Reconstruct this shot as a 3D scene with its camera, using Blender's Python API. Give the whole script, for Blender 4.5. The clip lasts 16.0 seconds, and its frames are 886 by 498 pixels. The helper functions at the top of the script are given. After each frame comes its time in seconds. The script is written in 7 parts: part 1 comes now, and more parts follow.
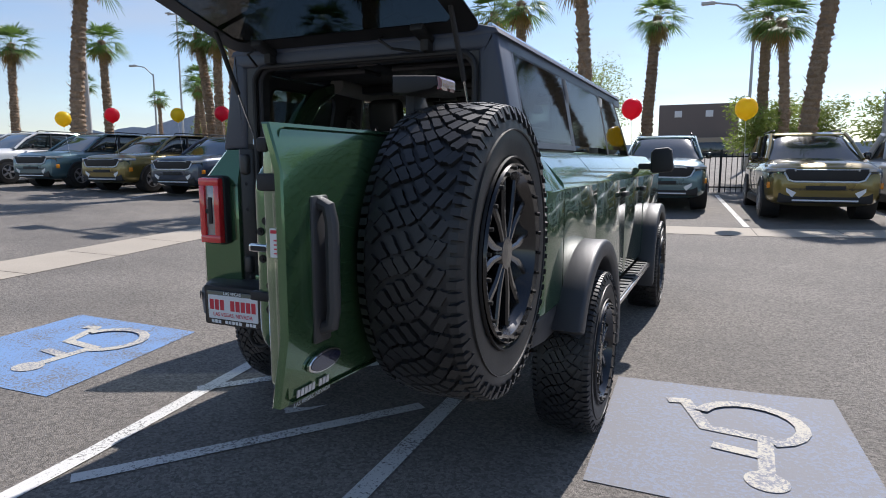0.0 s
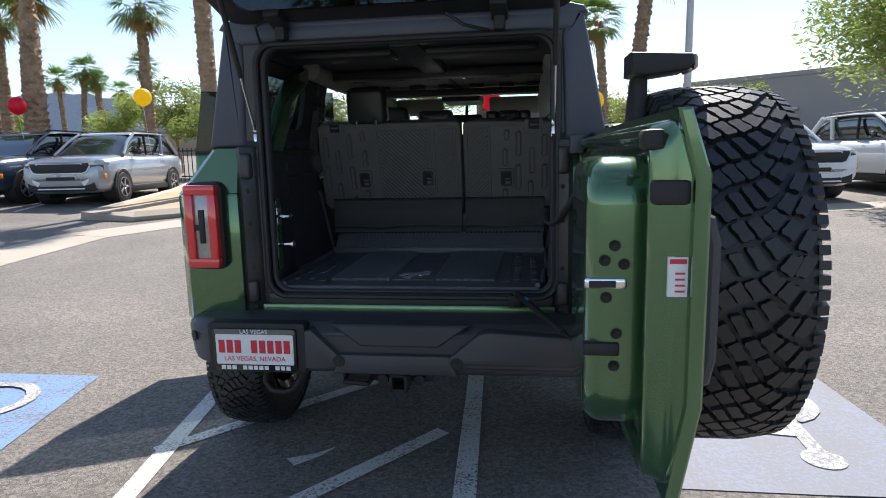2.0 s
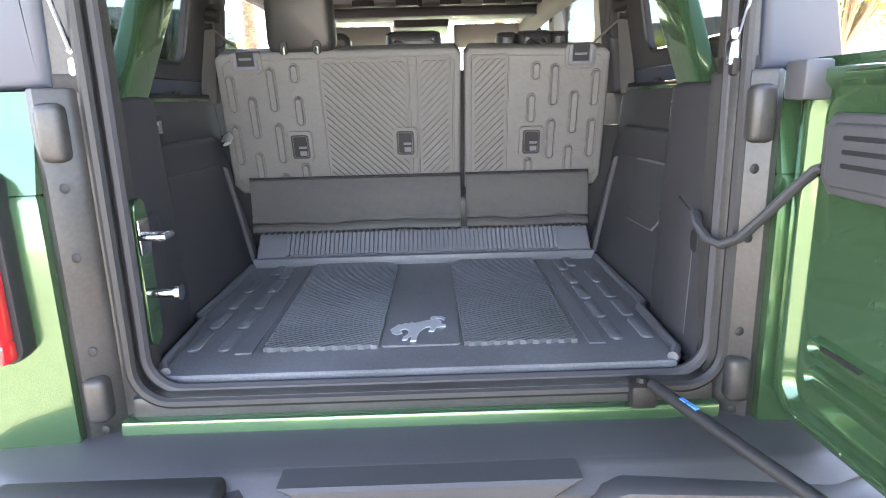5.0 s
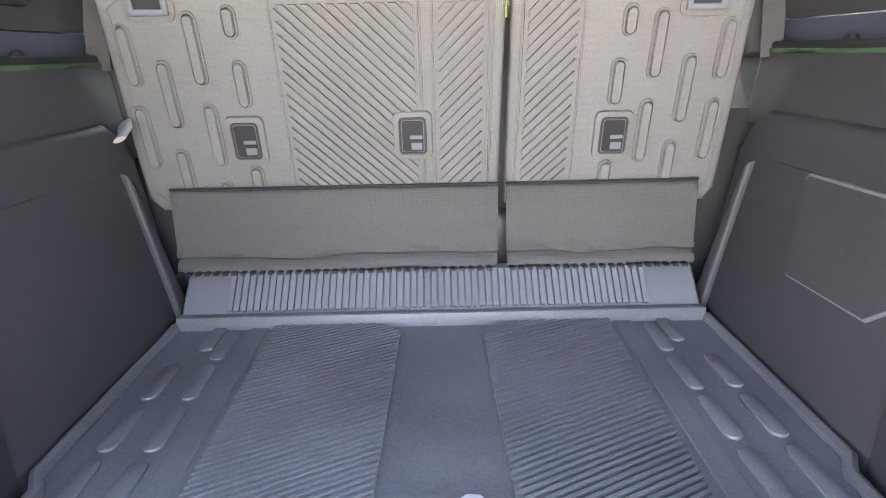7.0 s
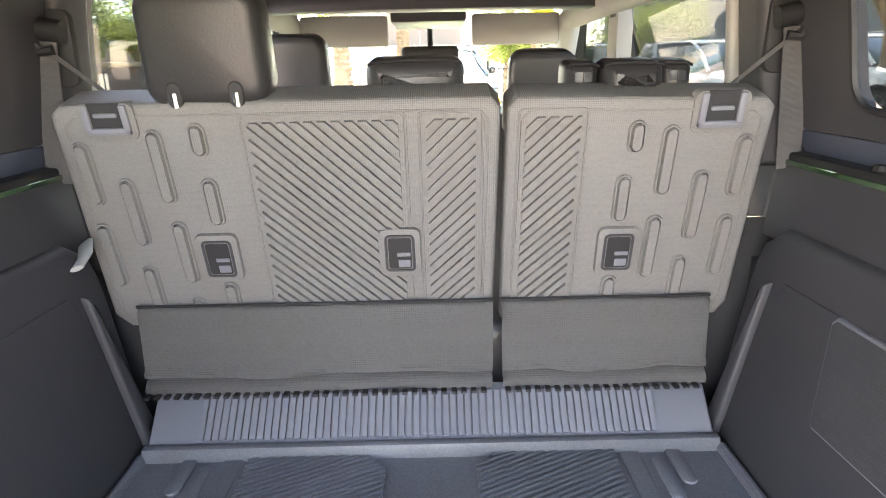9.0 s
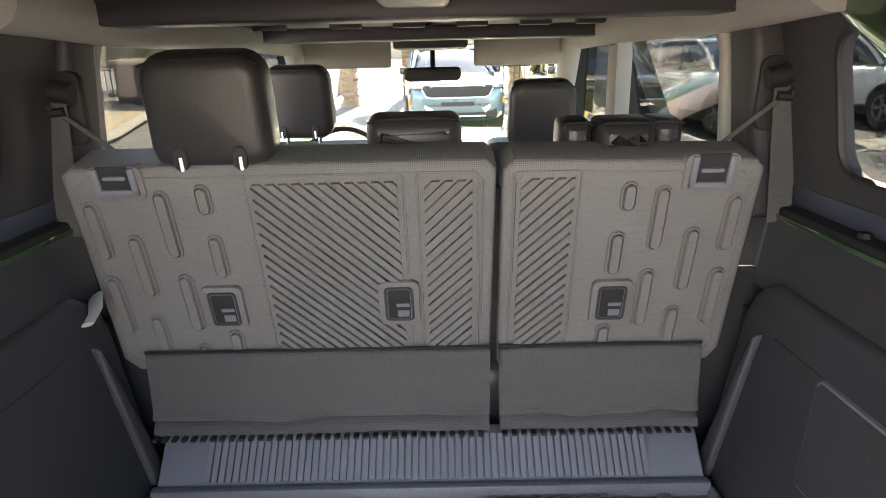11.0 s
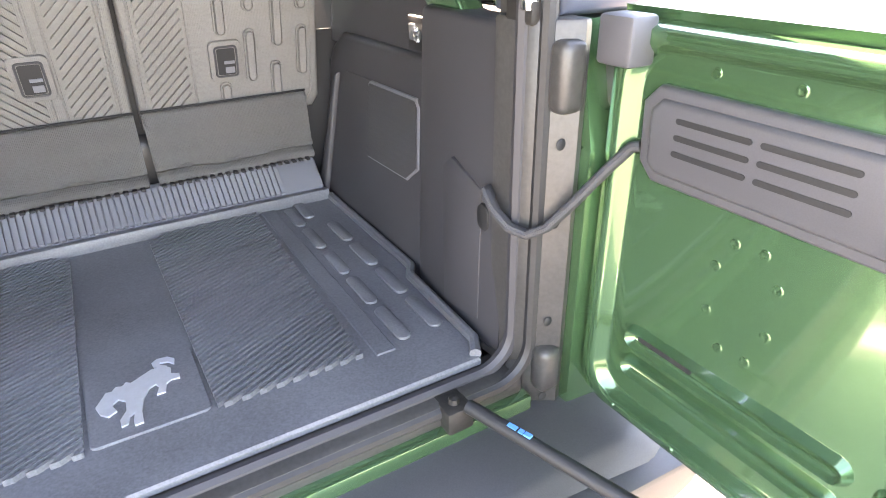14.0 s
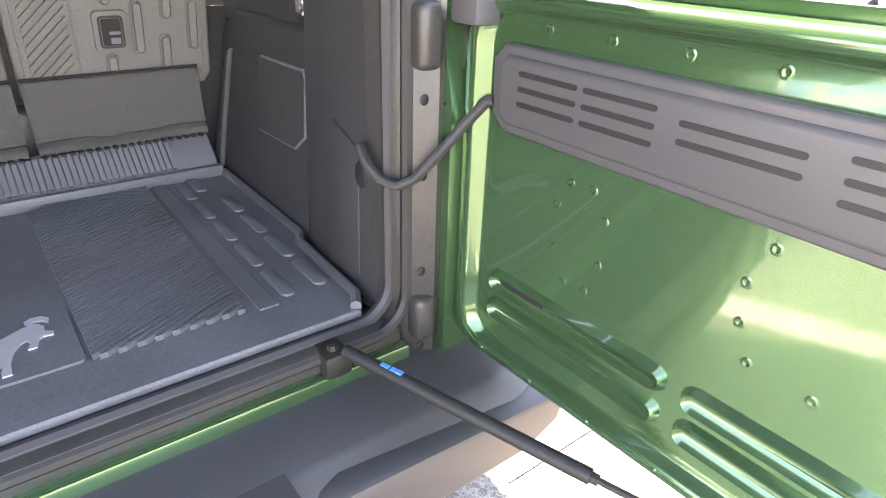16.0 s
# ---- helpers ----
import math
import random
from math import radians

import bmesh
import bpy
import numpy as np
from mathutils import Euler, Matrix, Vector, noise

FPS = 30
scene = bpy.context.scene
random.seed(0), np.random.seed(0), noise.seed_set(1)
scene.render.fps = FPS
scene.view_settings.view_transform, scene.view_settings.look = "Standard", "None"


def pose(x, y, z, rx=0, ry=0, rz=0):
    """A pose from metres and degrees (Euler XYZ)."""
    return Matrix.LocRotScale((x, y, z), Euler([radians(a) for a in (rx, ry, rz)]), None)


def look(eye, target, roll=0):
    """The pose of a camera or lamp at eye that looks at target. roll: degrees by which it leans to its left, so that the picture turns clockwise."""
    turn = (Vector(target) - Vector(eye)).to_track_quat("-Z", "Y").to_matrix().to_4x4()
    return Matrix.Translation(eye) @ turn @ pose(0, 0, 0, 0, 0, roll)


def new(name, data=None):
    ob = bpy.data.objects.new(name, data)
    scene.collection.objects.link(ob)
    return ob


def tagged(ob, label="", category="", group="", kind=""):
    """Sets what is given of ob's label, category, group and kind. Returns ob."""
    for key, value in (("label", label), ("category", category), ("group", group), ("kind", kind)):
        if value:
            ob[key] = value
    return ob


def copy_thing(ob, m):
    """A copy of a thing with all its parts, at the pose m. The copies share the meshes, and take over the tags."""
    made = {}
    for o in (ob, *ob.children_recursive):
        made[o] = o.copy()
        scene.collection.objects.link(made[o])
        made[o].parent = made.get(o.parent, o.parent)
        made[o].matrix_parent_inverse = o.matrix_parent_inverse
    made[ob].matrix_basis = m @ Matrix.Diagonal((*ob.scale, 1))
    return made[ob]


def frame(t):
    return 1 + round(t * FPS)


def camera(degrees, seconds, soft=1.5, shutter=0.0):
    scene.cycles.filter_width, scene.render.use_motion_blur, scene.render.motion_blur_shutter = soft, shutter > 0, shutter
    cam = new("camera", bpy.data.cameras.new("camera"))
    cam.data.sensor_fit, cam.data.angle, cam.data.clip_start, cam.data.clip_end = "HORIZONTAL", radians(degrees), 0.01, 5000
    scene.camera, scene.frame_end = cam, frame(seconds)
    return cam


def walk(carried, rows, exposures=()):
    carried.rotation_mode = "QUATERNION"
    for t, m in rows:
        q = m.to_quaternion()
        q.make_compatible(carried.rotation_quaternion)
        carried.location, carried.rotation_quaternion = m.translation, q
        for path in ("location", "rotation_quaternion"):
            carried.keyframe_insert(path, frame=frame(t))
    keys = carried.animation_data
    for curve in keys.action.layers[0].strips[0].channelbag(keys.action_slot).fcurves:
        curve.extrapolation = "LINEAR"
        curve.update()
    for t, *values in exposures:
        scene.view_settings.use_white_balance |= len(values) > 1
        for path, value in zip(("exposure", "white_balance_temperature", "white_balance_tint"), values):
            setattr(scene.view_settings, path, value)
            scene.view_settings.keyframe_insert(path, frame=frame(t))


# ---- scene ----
cam = camera(71.5, 16.0, soft=1.0)
PATH = [
    (0, (1.534, -2.408, 1.351), (0.71, -0.607, 1.071), -0.0),
    (0.5, (1.253, -2.431, 1.355), (0.553, -0.579, 1.072), 0.1),
    (1, (0.955, -2.502, 1.36), (0.402, -0.601, 1.072), -0.2),
    (1.5, (0.699, -2.448, 1.358), (0.294, -0.512, 1.066), -0.7),
    (2, (0.477, -2.338, 1.374), (0.205, -0.381, 1.066), -1.3),
    (2.5, (0.242, -2.235, 1.377), (0.129, -0.263, 1.061), -1.7),
    (3, (0.12, -2.068, 1.364), (0.116, -0.097, 1.025), -2.1),
    (3.5, (0.072, -1.827, 1.362), (0.096, 0.138, 0.994), -1.9),
    (3.7, (0.066, -1.74, 1.36), (0.082, 0.223, 0.977), -1.8),
    (5.8, (-0.004, -0.768, 1.386), (0.049, 1.156, 0.846), -0.8),
    (6, (-0.018, -0.689, 1.385), (0.048, 1.23, 0.826), -0.6),
    (6.5, (-0.026, -0.516, 1.388), (0.046, 1.4, 0.818), -0.8),
    (7, (0.004, -0.354, 1.41), (0.008, 1.549, 0.797), -1.2),
    (7.5, (0.009, -0.26, 1.452), (0.02, 1.639, 0.824), -1.1),
    (8, (0.014, -0.21, 1.502), (0.01, 1.686, 0.863), -1.2),
    (8.5, (0.02, -0.195, 1.548), (0.017, 1.704, 0.919), -1.3),
    (9, (0.027, -0.192, 1.583), (0.034, 1.726, 1.015), -1.2),
    (9.2, (0.026, -0.191, 1.603), (0.031, 1.73, 1.047), -1.3),
    (11.3, (0.045, -0.192, 1.703), (0.033, 1.719, 1.112), -1.3),
    (11.5, (0.032, -0.218, 1.681), (0.038, 1.703, 1.124), -1.5),
    (12, (0.05, -0.269, 1.705), (0.121, 1.62, 1.054), -1.3),
    (12.5, (-0.021, -0.347, 1.645), (0.406, 1.492, 0.985), -0.6),
    (13, (-0.007, -0.45, 1.588), (0.697, 1.222, 0.746), -1.7),
    (13.5, (0.018, -0.612, 1.565), (0.817, 1.003, 0.697), -2.5),
    (14, (0.029, -0.698, 1.525), (0.92, 0.832, 0.596), -1.1),
    (14.5, (0.015, -0.586, 1.508), (1.069, 0.811, 0.538), -1.3),
    (15, (-0.016, -0.542, 1.485), (1.101, 0.797, 0.505), 0.4),
    (15.5, (-0.033, -0.614, 1.474), (1.104, 0.705, 0.492), 1.2),
    (16, (0.041, -0.824, 1.474), (1.145, 0.574, 0.565), 2.0),
]
LIGHTING = [(0, 0.2, 6250, 15), (1.5, 0.4, 6400, 14), (2.5, 1.25, 6600, 14), (3.5, 2.0, 7100, 15), (5.8, 5.05, 7900, 22), (6.3, 5.05, 7900, 22), (7.0, 5.0, 8100, 23), (9.0, 4.85, 8400, 23), (11.5, 3.55, 8300, 23), (12.0, 3.4, 8300, 23), (12.5, 3.98, 8300, 23), (13.0, 4.6, 8400, 22), (13.5, 5.0, 8500, 22), (14.5, 4.92, 8600, 23), (15.5, 4.75, 8600, 23), (16.0, 4.4, 8600, 23)]
walk(cam, [(t, look(eye, target, roll)) for t, eye, target, roll in PATH], LIGHTING)

# ---------------- world, sun ----------------
world = bpy.data.worlds.new("sky")
scene.world = world
world.use_nodes = True
wn, wl = world.node_tree.nodes, world.node_tree.links
wn.clear()
w_out = wn.new("ShaderNodeOutputWorld")
w_bg = wn.new("ShaderNodeBackground")
w_sky = wn.new("ShaderNodeTexSky")
w_sky.sky_type = "NISHITA"
w_sky.sun_disc = False
w_sky.sun_elevation = radians(45)
w_sky.sun_rotation = radians(5)
w_sky.air_density, w_sky.dust_density, w_sky.ozone_density = 1.0, 0.25, 1.5
w_bg.inputs["Strength"].default_value = 0.115
w_tc = wn.new("ShaderNodeTexCoord")
w_map = wn.new("ShaderNodeMapping")
w_map.inputs["Scale"].default_value = (1.6, 1.2, 7.0)
w_noise = wn.new("ShaderNodeTexNoise")
w_noise.inputs["Scale"].default_value = 2.2
w_noise.inputs["Detail"].default_value = 7
w_ramp = wn.new("ShaderNodeValToRGB")
w_ramp.color_ramp.elements[0].position, w_ramp.color_ramp.elements[1].position = 0.47, 0.72
w_mul = wn.new("ShaderNodeMath")
w_mul.operation = "MULTIPLY"
w_mul.inputs[1].default_value = 0.4
w_mix = wn.new("ShaderNodeMix")
w_mix.data_type = "RGBA"
w_mix.inputs["B"].default_value = (4.6, 4.9, 5.3, 1)
wl.new(w_tc.outputs["Generated"], w_map.inputs["Vector"])
wl.new(w_map.outputs["Vector"], w_noise.inputs["Vector"])
wl.new(w_noise.outputs["Fac"], w_ramp.inputs["Fac"])
wl.new(w_ramp.outputs["Color"], w_mul.inputs[0])
wl.new(w_mul.outputs[0], w_mix.inputs["Factor"])
wl.new(w_sky.outputs["Color"], w_mix.inputs["A"])
wl.new(w_mix.outputs["Result"], w_bg.inputs["Color"])
wl.new(w_bg.outputs["Background"], w_out.inputs["Surface"])

sun_data = bpy.data.lights.new("sun", "SUN")
sun_data.energy = 5.0
sun_data.angle = radians(0.6)
sun_data.color = (1.0, 0.95, 0.87)
sun = new("sun", sun_data)
sun.matrix_basis = look((2.7, 30, 30.5), (0, 0, 0))


# ---------------- materials ----------------
def nodes_of(name):
    m = bpy.data.materials.new(name)
    m.use_nodes = True
    return m, m.node_tree.nodes, m.node_tree.links, m.node_tree.nodes["Principled BSDF"]


def mat(name, col, rough=0.5, metal=0.0, vary=0.15, big=1.5, fine=60.0, bump=0.1, dist=0.002, coat=0.0, rvary=0.1, spec=0.5, per_object=0.0):
    """A surface: base colour, two scales of variation, fine relief."""
    m, n, l, b = nodes_of(name)
    tc = n.new("ShaderNodeTexCoord")
    a = n.new("ShaderNodeTexNoise")
    a.inputs["Scale"].default_value = big
    a.inputs["Detail"].default_value = 5
    f = n.new("ShaderNodeTexNoise")
    f.inputs["Scale"].default_value = fine
    f.inputs["Detail"].default_value = 4
    l.new(tc.outputs["Object"], a.inputs["Vector"])
    l.new(tc.outputs["Object"], f.inputs["Vector"])
    add = n.new("ShaderNodeMath")
    add.operation = "ADD"
    l.new(a.outputs["Fac"], add.inputs[0])
    l.new(f.outputs["Fac"], add.inputs[1])
    mr = n.new("ShaderNodeMapRange")
    mr.inputs["From Min"].default_value, mr.inputs["From Max"].default_value = 0.6, 1.4
    mr.inputs["To Min"].default_value, mr.inputs["To Max"].default_value = 1 - vary, 1 + vary
    l.new(add.outputs[0], mr.inputs["Value"])
    mul = n.new("ShaderNodeMix")
    mul.data_type, mul.blend_type = "RGBA", "MULTIPLY"
    mul.inputs["Factor"].default_value = 1
    mul.inputs["A"].default_value = (*col, 1)
    last = mr.outputs["Result"]
    if per_object:
        oi = n.new("ShaderNodeObjectInfo")
        m2 = n.new("ShaderNodeMapRange")
        m2.inputs["To Min"].default_value, m2.inputs["To Max"].default_value = 1 - per_object, 1 + per_object
        l.new(oi.outputs["Random"], m2.inputs["Value"])
        mm = n.new("ShaderNodeMath")
        mm.operation = "MULTIPLY"
        l.new(last, mm.inputs[0])
        l.new(m2.outputs["Result"], mm.inputs[1])
        last = mm.outputs[0]
    l.new(last, mul.inputs["B"])
    l.new(mul.outputs["Result"], b.inputs["Base Color"])
    rr = n.new("ShaderNodeMapRange")
    rr.inputs["To Min"].default_value, rr.inputs["To Max"].default_value = max(0.02, rough - rvary), min(1, rough + rvary)
    l.new(a.outputs["Fac"], rr.inputs["Value"])
    l.new(rr.outputs["Result"], b.inputs["Roughness"])
    b.inputs["Metallic"].default_value = metal
    b.inputs["Coat Weight"].default_value = coat
    b.inputs["Coat Roughness"].default_value = 0.04
    b.inputs["Specular IOR Level"].default_value = spec
    if bump:
        bp = n.new("ShaderNodeBump")
        bp.inputs["Strength"].default_value = bump
        bp.inputs["Distance"].default_value = dist
        l.new(f.outputs["Fac"], bp.inputs["Height"])
        l.new(bp.outputs["Normal"], b.inputs["Normal"])
    return m


def worn(name, paint, under, scale, cut, rough=0.75):
    """Paint on asphalt, worn off in flecks."""
    m, n, l, b = nodes_of(name)
    tc = n.new("ShaderNodeTexCoord")
    a = n.new("ShaderNodeTexNoise")
    a.inputs["Scale"].default_value, a.inputs["Detail"].default_value = scale, 9
    a.inputs["Roughness"].default_value = 0.75
    g = n.new("ShaderNodeTexNoise")
    g.inputs["Scale"].default_value, g.inputs["Detail"].default_value = 2.5, 4
    ramp = n.new("ShaderNodeValToRGB")
    ramp.color_ramp.elements[0].position, ramp.color_ramp.elements[1].position = cut - 0.02, cut + 0.03
    add = n.new("ShaderNodeMath")
    add.operation = "MULTIPLY_ADD"
    add.inputs[1].default_value, add.inputs[2].default_value = 0.35, -0.17
    mx = n.new("ShaderNodeMix")
    mx.data_type = "RGBA"
    mx.inputs["A"].default_value, mx.inputs["B"].default_value = (*under, 1), (*paint, 1)
    s = n.new("ShaderNodeMath")
    s.operation = "ADD"
    l.new(tc.outputs["Object"], a.inputs["Vector"])
    l.new(tc.outputs["Object"], g.inputs["Vector"])
    l.new(g.outputs["Fac"], add.inputs[0])
    l.new(a.outputs["Fac"], s.inputs[0])
    l.new(add.outputs[0], s.inputs[1])
    l.new(s.outputs[0], ramp.inputs["Fac"])
    l.new(ramp.outputs["Color"], mx.inputs["Factor"])
    l.new(mx.outputs["Result"], b.inputs["Base Color"])
    b.inputs["Roughness"].default_value = rough
    bp = n.new("ShaderNodeBump")
    bp.inputs["Strength"].default_value, bp.inputs["Distance"].default_value = 0.5, 0.004
    l.new(a.outputs["Fac"], bp.inputs["Height"])
    l.new(bp.outputs["Normal"], b.inputs["Normal"])
    return m


def glass(name, tint, gloss=0.03):
    m, n, l, b = nodes_of(name)
    n.remove(b)
    t = n.new("ShaderNodeBsdfTransparent")
    t.inputs["Color"].default_value = (*tint, 1)
    g = n.new("ShaderNodeBsdfGlossy")
    g.inputs["Roughness"].default_value = gloss
    fr = n.new("ShaderNodeMapRange")
    fr.inputs["To Min"].default_value, fr.inputs["To Max"].default_value = 0.03, 0.5
    lw = n.new("ShaderNodeLayerWeight")
    pw = n.new("ShaderNodeMath")
    pw.operation = "POWER"
    pw.inputs[1].default_value = 4
    l.new(lw.outputs["Facing"], pw.inputs[0])
    l.new(pw.outputs[0], fr.inputs["Value"])
    mx = n.new("ShaderNodeMixShader")
    l.new(fr.outputs["Result"], mx.inputs["Fac"])
    l.new(t.outputs[0], mx.inputs[1])
    l.new(g.outputs[0], mx.inputs[2])
    l.new(mx.outputs[0], n["Material Output"].inputs["Surface"])
    return m


def weave(name, col, rough, scale):
    """Woven or meshed cloth: crossing waves as relief."""
    m = mat(name, col, rough, vary=0.12, big=3, fine=200, bump=0.0, rvary=0.05)
    n, l = m.node_tree.nodes, m.node_tree.links
    b = n["Principled BSDF"]
    tc = n.new("ShaderNodeTexCoord")
    v = n.new("ShaderNodeTexVoronoi")
    v.inputs["Scale"].default_value = scale
    v.inputs["Randomness"].default_value = 0.15
    bp = n.new("ShaderNodeBump")
    bp.inputs["Strength"].default_value, bp.inputs["Distance"].default_value = 0.6, 0.0018
    l.new(tc.outputs["Object"], v.inputs["Vector"])
    l.new(v.outputs["Distance"], bp.inputs["Height"])
    l.new(bp.outputs["Normal"], b.inputs["Normal"])
    return m


GREEN = mat("green_metallic_paint", (0.074, 0.165, 0.076), 0.2, 0.66, 0.05, 2, 900, 0.02, 0.0004, coat=1.0, rvary=0.05)
HARDTOP = mat("dark_grey_moulded_hardtop", (0.05, 0.058, 0.08), 0.42, 0, 0.1, 2, 500, 0.25, 0.0006)
BUMPER = mat("black_grained_bumper_plastic", (0.045, 0.045, 0.048), 0.48, 0, 0.25, 3, 420, 0.35, 0.0007)
TRIM = mat("dark_grey_interior_plastic", (0.036, 0.035, 0.039), 0.55, 0, 0.12, 2.5, 700, 0.3, 0.0004)
TRIM2 = mat("charcoal_door_trim_plastic", (0.15, 0.152, 0.17), 0.5, 0, 0.12, 3, 600, 0.3, 0.0004)
BLACK = mat("matt_black_plastic", (0.014, 0.014, 0.015), 0.6, 0, 0.2, 3, 300, 0.2)
RUBBER = mat("black_rubber_seal", (0.018, 0.018, 0.019), 0.55, 0, 0.3, 4, 150, 0.2)
TYRE = mat("black_tyre_rubber", (0.02, 0.02, 0.021), 0.5, 0, 0.35, 7, 160, 0.4, 0.0012, rvary=0.15)
MAT_RUB = mat("dark_rubber_floor_mat", (0.115, 0.118, 0.128), 0.42, 0, 0.38, 5, 240, 0.4, 0.0008, rvary=0.2)
SEATBACK = weave("grey_woven_seat_back", (0.158, 0.151, 0.142), 0.7, 270)
LEATHER = mat("black_leather", (0.026, 0.025, 0.026), 0.36, 0, 0.15, 4, 260, 0.35, 0.001)
GRILLE = weave("dark_speaker_mesh", (0.04, 0.04, 0.043), 0.6, 330)
HEADLINER = mat("dark_felt_headliner", (0.16, 0.157, 0.15), 0.9, 0, 0.25, 4, 500, 0.5, 0.001)
GREYTRIM = mat("light_grey_pillar_cloth", (0.38, 0.375, 0.35), 0.85, 0, 0.15, 4, 500, 0.4, 0.001)
JAMB = mat("black_painted_jamb", (0.042, 0.04, 0.038), 0.4, 0, 0.35, 8, 120, 0.25, 0.0015)
CHROME = mat("bright_steel", (0.75, 0.76, 0.77), 0.18, 1, 0.05, 5, 90, 0.03)
SATIN = mat("satin_silver_emblem", (0.62, 0.65, 0.7), 0.35, 0.6, 0.08, 5, 90, 0.03)
RIM = mat("gloss_black_alloy", (0.012, 0.012, 0.013), 0.22, 0.3, 0.1, 5, 90, 0.03, coat=0.6)
DARKMET = mat("dark_underbody_steel", (0.03, 0.028, 0.026), 0.6, 0.5, 0.4, 6, 90, 0.4)
DARKRED = mat("dark_red_lens", (0.16, 0.012, 0.018), 0.15, 0, 0.05, 5, 90, 0.0, coat=1)
RED = mat("red_lamp_lens", (0.72, 0.025, 0.03), 0.12, 0, 0.05, 5, 90, 0.0, coat=1)
SMOKE = mat("smoked_lamp_lens", (0.35, 0.33, 0.32), 0.12, 0.3, 0.2, 9, 60, 0.1, coat=1)
WHITE = mat("white_plate", (0.78, 0.78, 0.78), 0.45, 0, 0.04, 5, 90, 0.03)
PRINT_RED = mat("red_print", (0.62, 0.03, 0.05), 0.5, 0, 0.05, 5, 90, 0)
LIME = mat("pale_green_tape", (0.3, 0.7, 0.28), 0.5, 0, 0.05, 5, 90, 0.05)
BLUE_OVAL = mat("dark_blue_badge", (0.01, 0.015, 0.05), 0.2, 0.2, 0.1, 5, 90, 0.02, coat=1)
BLUE_PRINT = mat("blue_print", (0.05, 0.25, 0.7), 0.5, 0, 0.05, 5, 90, 0)
WEBBING = weave("dark_webbing", (0.045, 0.045, 0.048), 0.75, 500)
BELT = weave("grey_seat_belt", (0.085, 0.082, 0.082), 0.7, 500)
TINT = glass("tinted_glass", (0.27, 0.3, 0.3))
VENT = mat("dark_vent_plastic", (0.068, 0.067, 0.073), 0.5, 0, 0.12, 3, 600, 0.3, 0.0004)
CLEAR = glass("clear_glass", (0.82, 0.87, 0.85))
HATCHGL = glass("smoked_hatch_glass", (0.17, 0.19, 0.2))
ASPHALT = mat("sun_bleached_asphalt", (0.188, 0.17, 0.148), 0.85, 0, 0.42, 0.7, 170, 1.0, 0.008)
n_, l_ = ASPHALT.node_tree.nodes, ASPHALT.node_tree.links
a_bsdf = n_["Principled BSDF"]
a_stone = n_.new("ShaderNodeTexVoronoi")
a_stone.inputs["Scale"].default_value = 75
a_tc = n_.new("ShaderNodeTexCoord")
l_.new(a_tc.outputs["Object"], a_stone.inputs["Vector"])
a_grey = n_.new("ShaderNodeSeparateColor")
l_.new(a_stone.outputs["Color"], a_grey.inputs["Color"])
a_rng = n_.new("ShaderNodeMapRange")
a_rng.inputs["To Min"].default_value, a_rng.inputs["To Max"].default_value = 0.62, 1.38
l_.new(a_grey.outputs["Red"], a_rng.inputs["Value"])
a_mix = n_.new("ShaderNodeMix")
a_mix.data_type, a_mix.blend_type = "RGBA", "MULTIPLY"
a_mix.inputs["Factor"].default_value = 1
l_.new(a_bsdf.inputs["Base Color"].links[0].from_socket, a_mix.inputs["A"])
l_.new(a_rng.outputs["Result"], a_mix.inputs["B"])
l_.new(a_mix.outputs["Result"], a_bsdf.inputs["Base Color"])
CONCRETE = mat("pale_concrete", (0.42, 0.37, 0.3), 0.85, 0, 0.15, 1.2, 60, 0.4, 0.003)
LINE = worn("worn_white_line_paint", (0.68, 0.67, 0.63), (0.13, 0.12, 0.11), 70, 0.43)
BLUEPAINT = worn("worn_blue_bay_paint", (0.16, 0.28, 0.5), (0.15, 0.15, 0.15), 60, 0.455)
BLUEWORN = worn("faded_blue_bay_paint", (0.205, 0.238, 0.31), (0.2, 0.205, 0.225), 45, 0.530)
SYMBOL = worn("worn_cream_symbol_paint", (0.52, 0.49, 0.41), (0.22, 0.23, 0.27), 60, 0.48)
BARK = mat("shaggy_palm_bark", (0.33, 0.23, 0.15), 0.9, 0, 0.45, 6, 40, 1.0, 0.03, per_object=0.2)
FROND = mat("green_palm_frond", (0.13, 0.22, 0.05), 0.5, 0, 0.3, 0.8, 30, 0.1, per_object=0.25)
FROND_DRY = mat("dry_palm_frond", (0.36, 0.25, 0.1), 0.8, 0, 0.3, 0.8, 30, 0.1)
LEAFY = mat("light_green_leaves", (0.24, 0.3, 0.07), 0.6, 0, 0.4, 0.8, 30, 0.1, per_object=0.2)


def let_light_through(m, share):
    """Thin leaves and balloons pass part of the light that falls on their far side."""
    n, l = m.node_tree.nodes, m.node_tree.links
    b = n["Principled BSDF"]
    t = n.new("ShaderNodeBsdfTranslucent")
    l.new(b.inputs["Base Color"].links[0].from_socket, t.inputs["Color"])
    mx = n.new("ShaderNodeMixShader")
    mx.inputs["Fac"].default_value = share
    l.new(b.outputs[0], mx.inputs[1])
    l.new(t.outputs[0], mx.inputs[2])
    l.new(mx.outputs[0], n["Material Output"].inputs["Surface"])


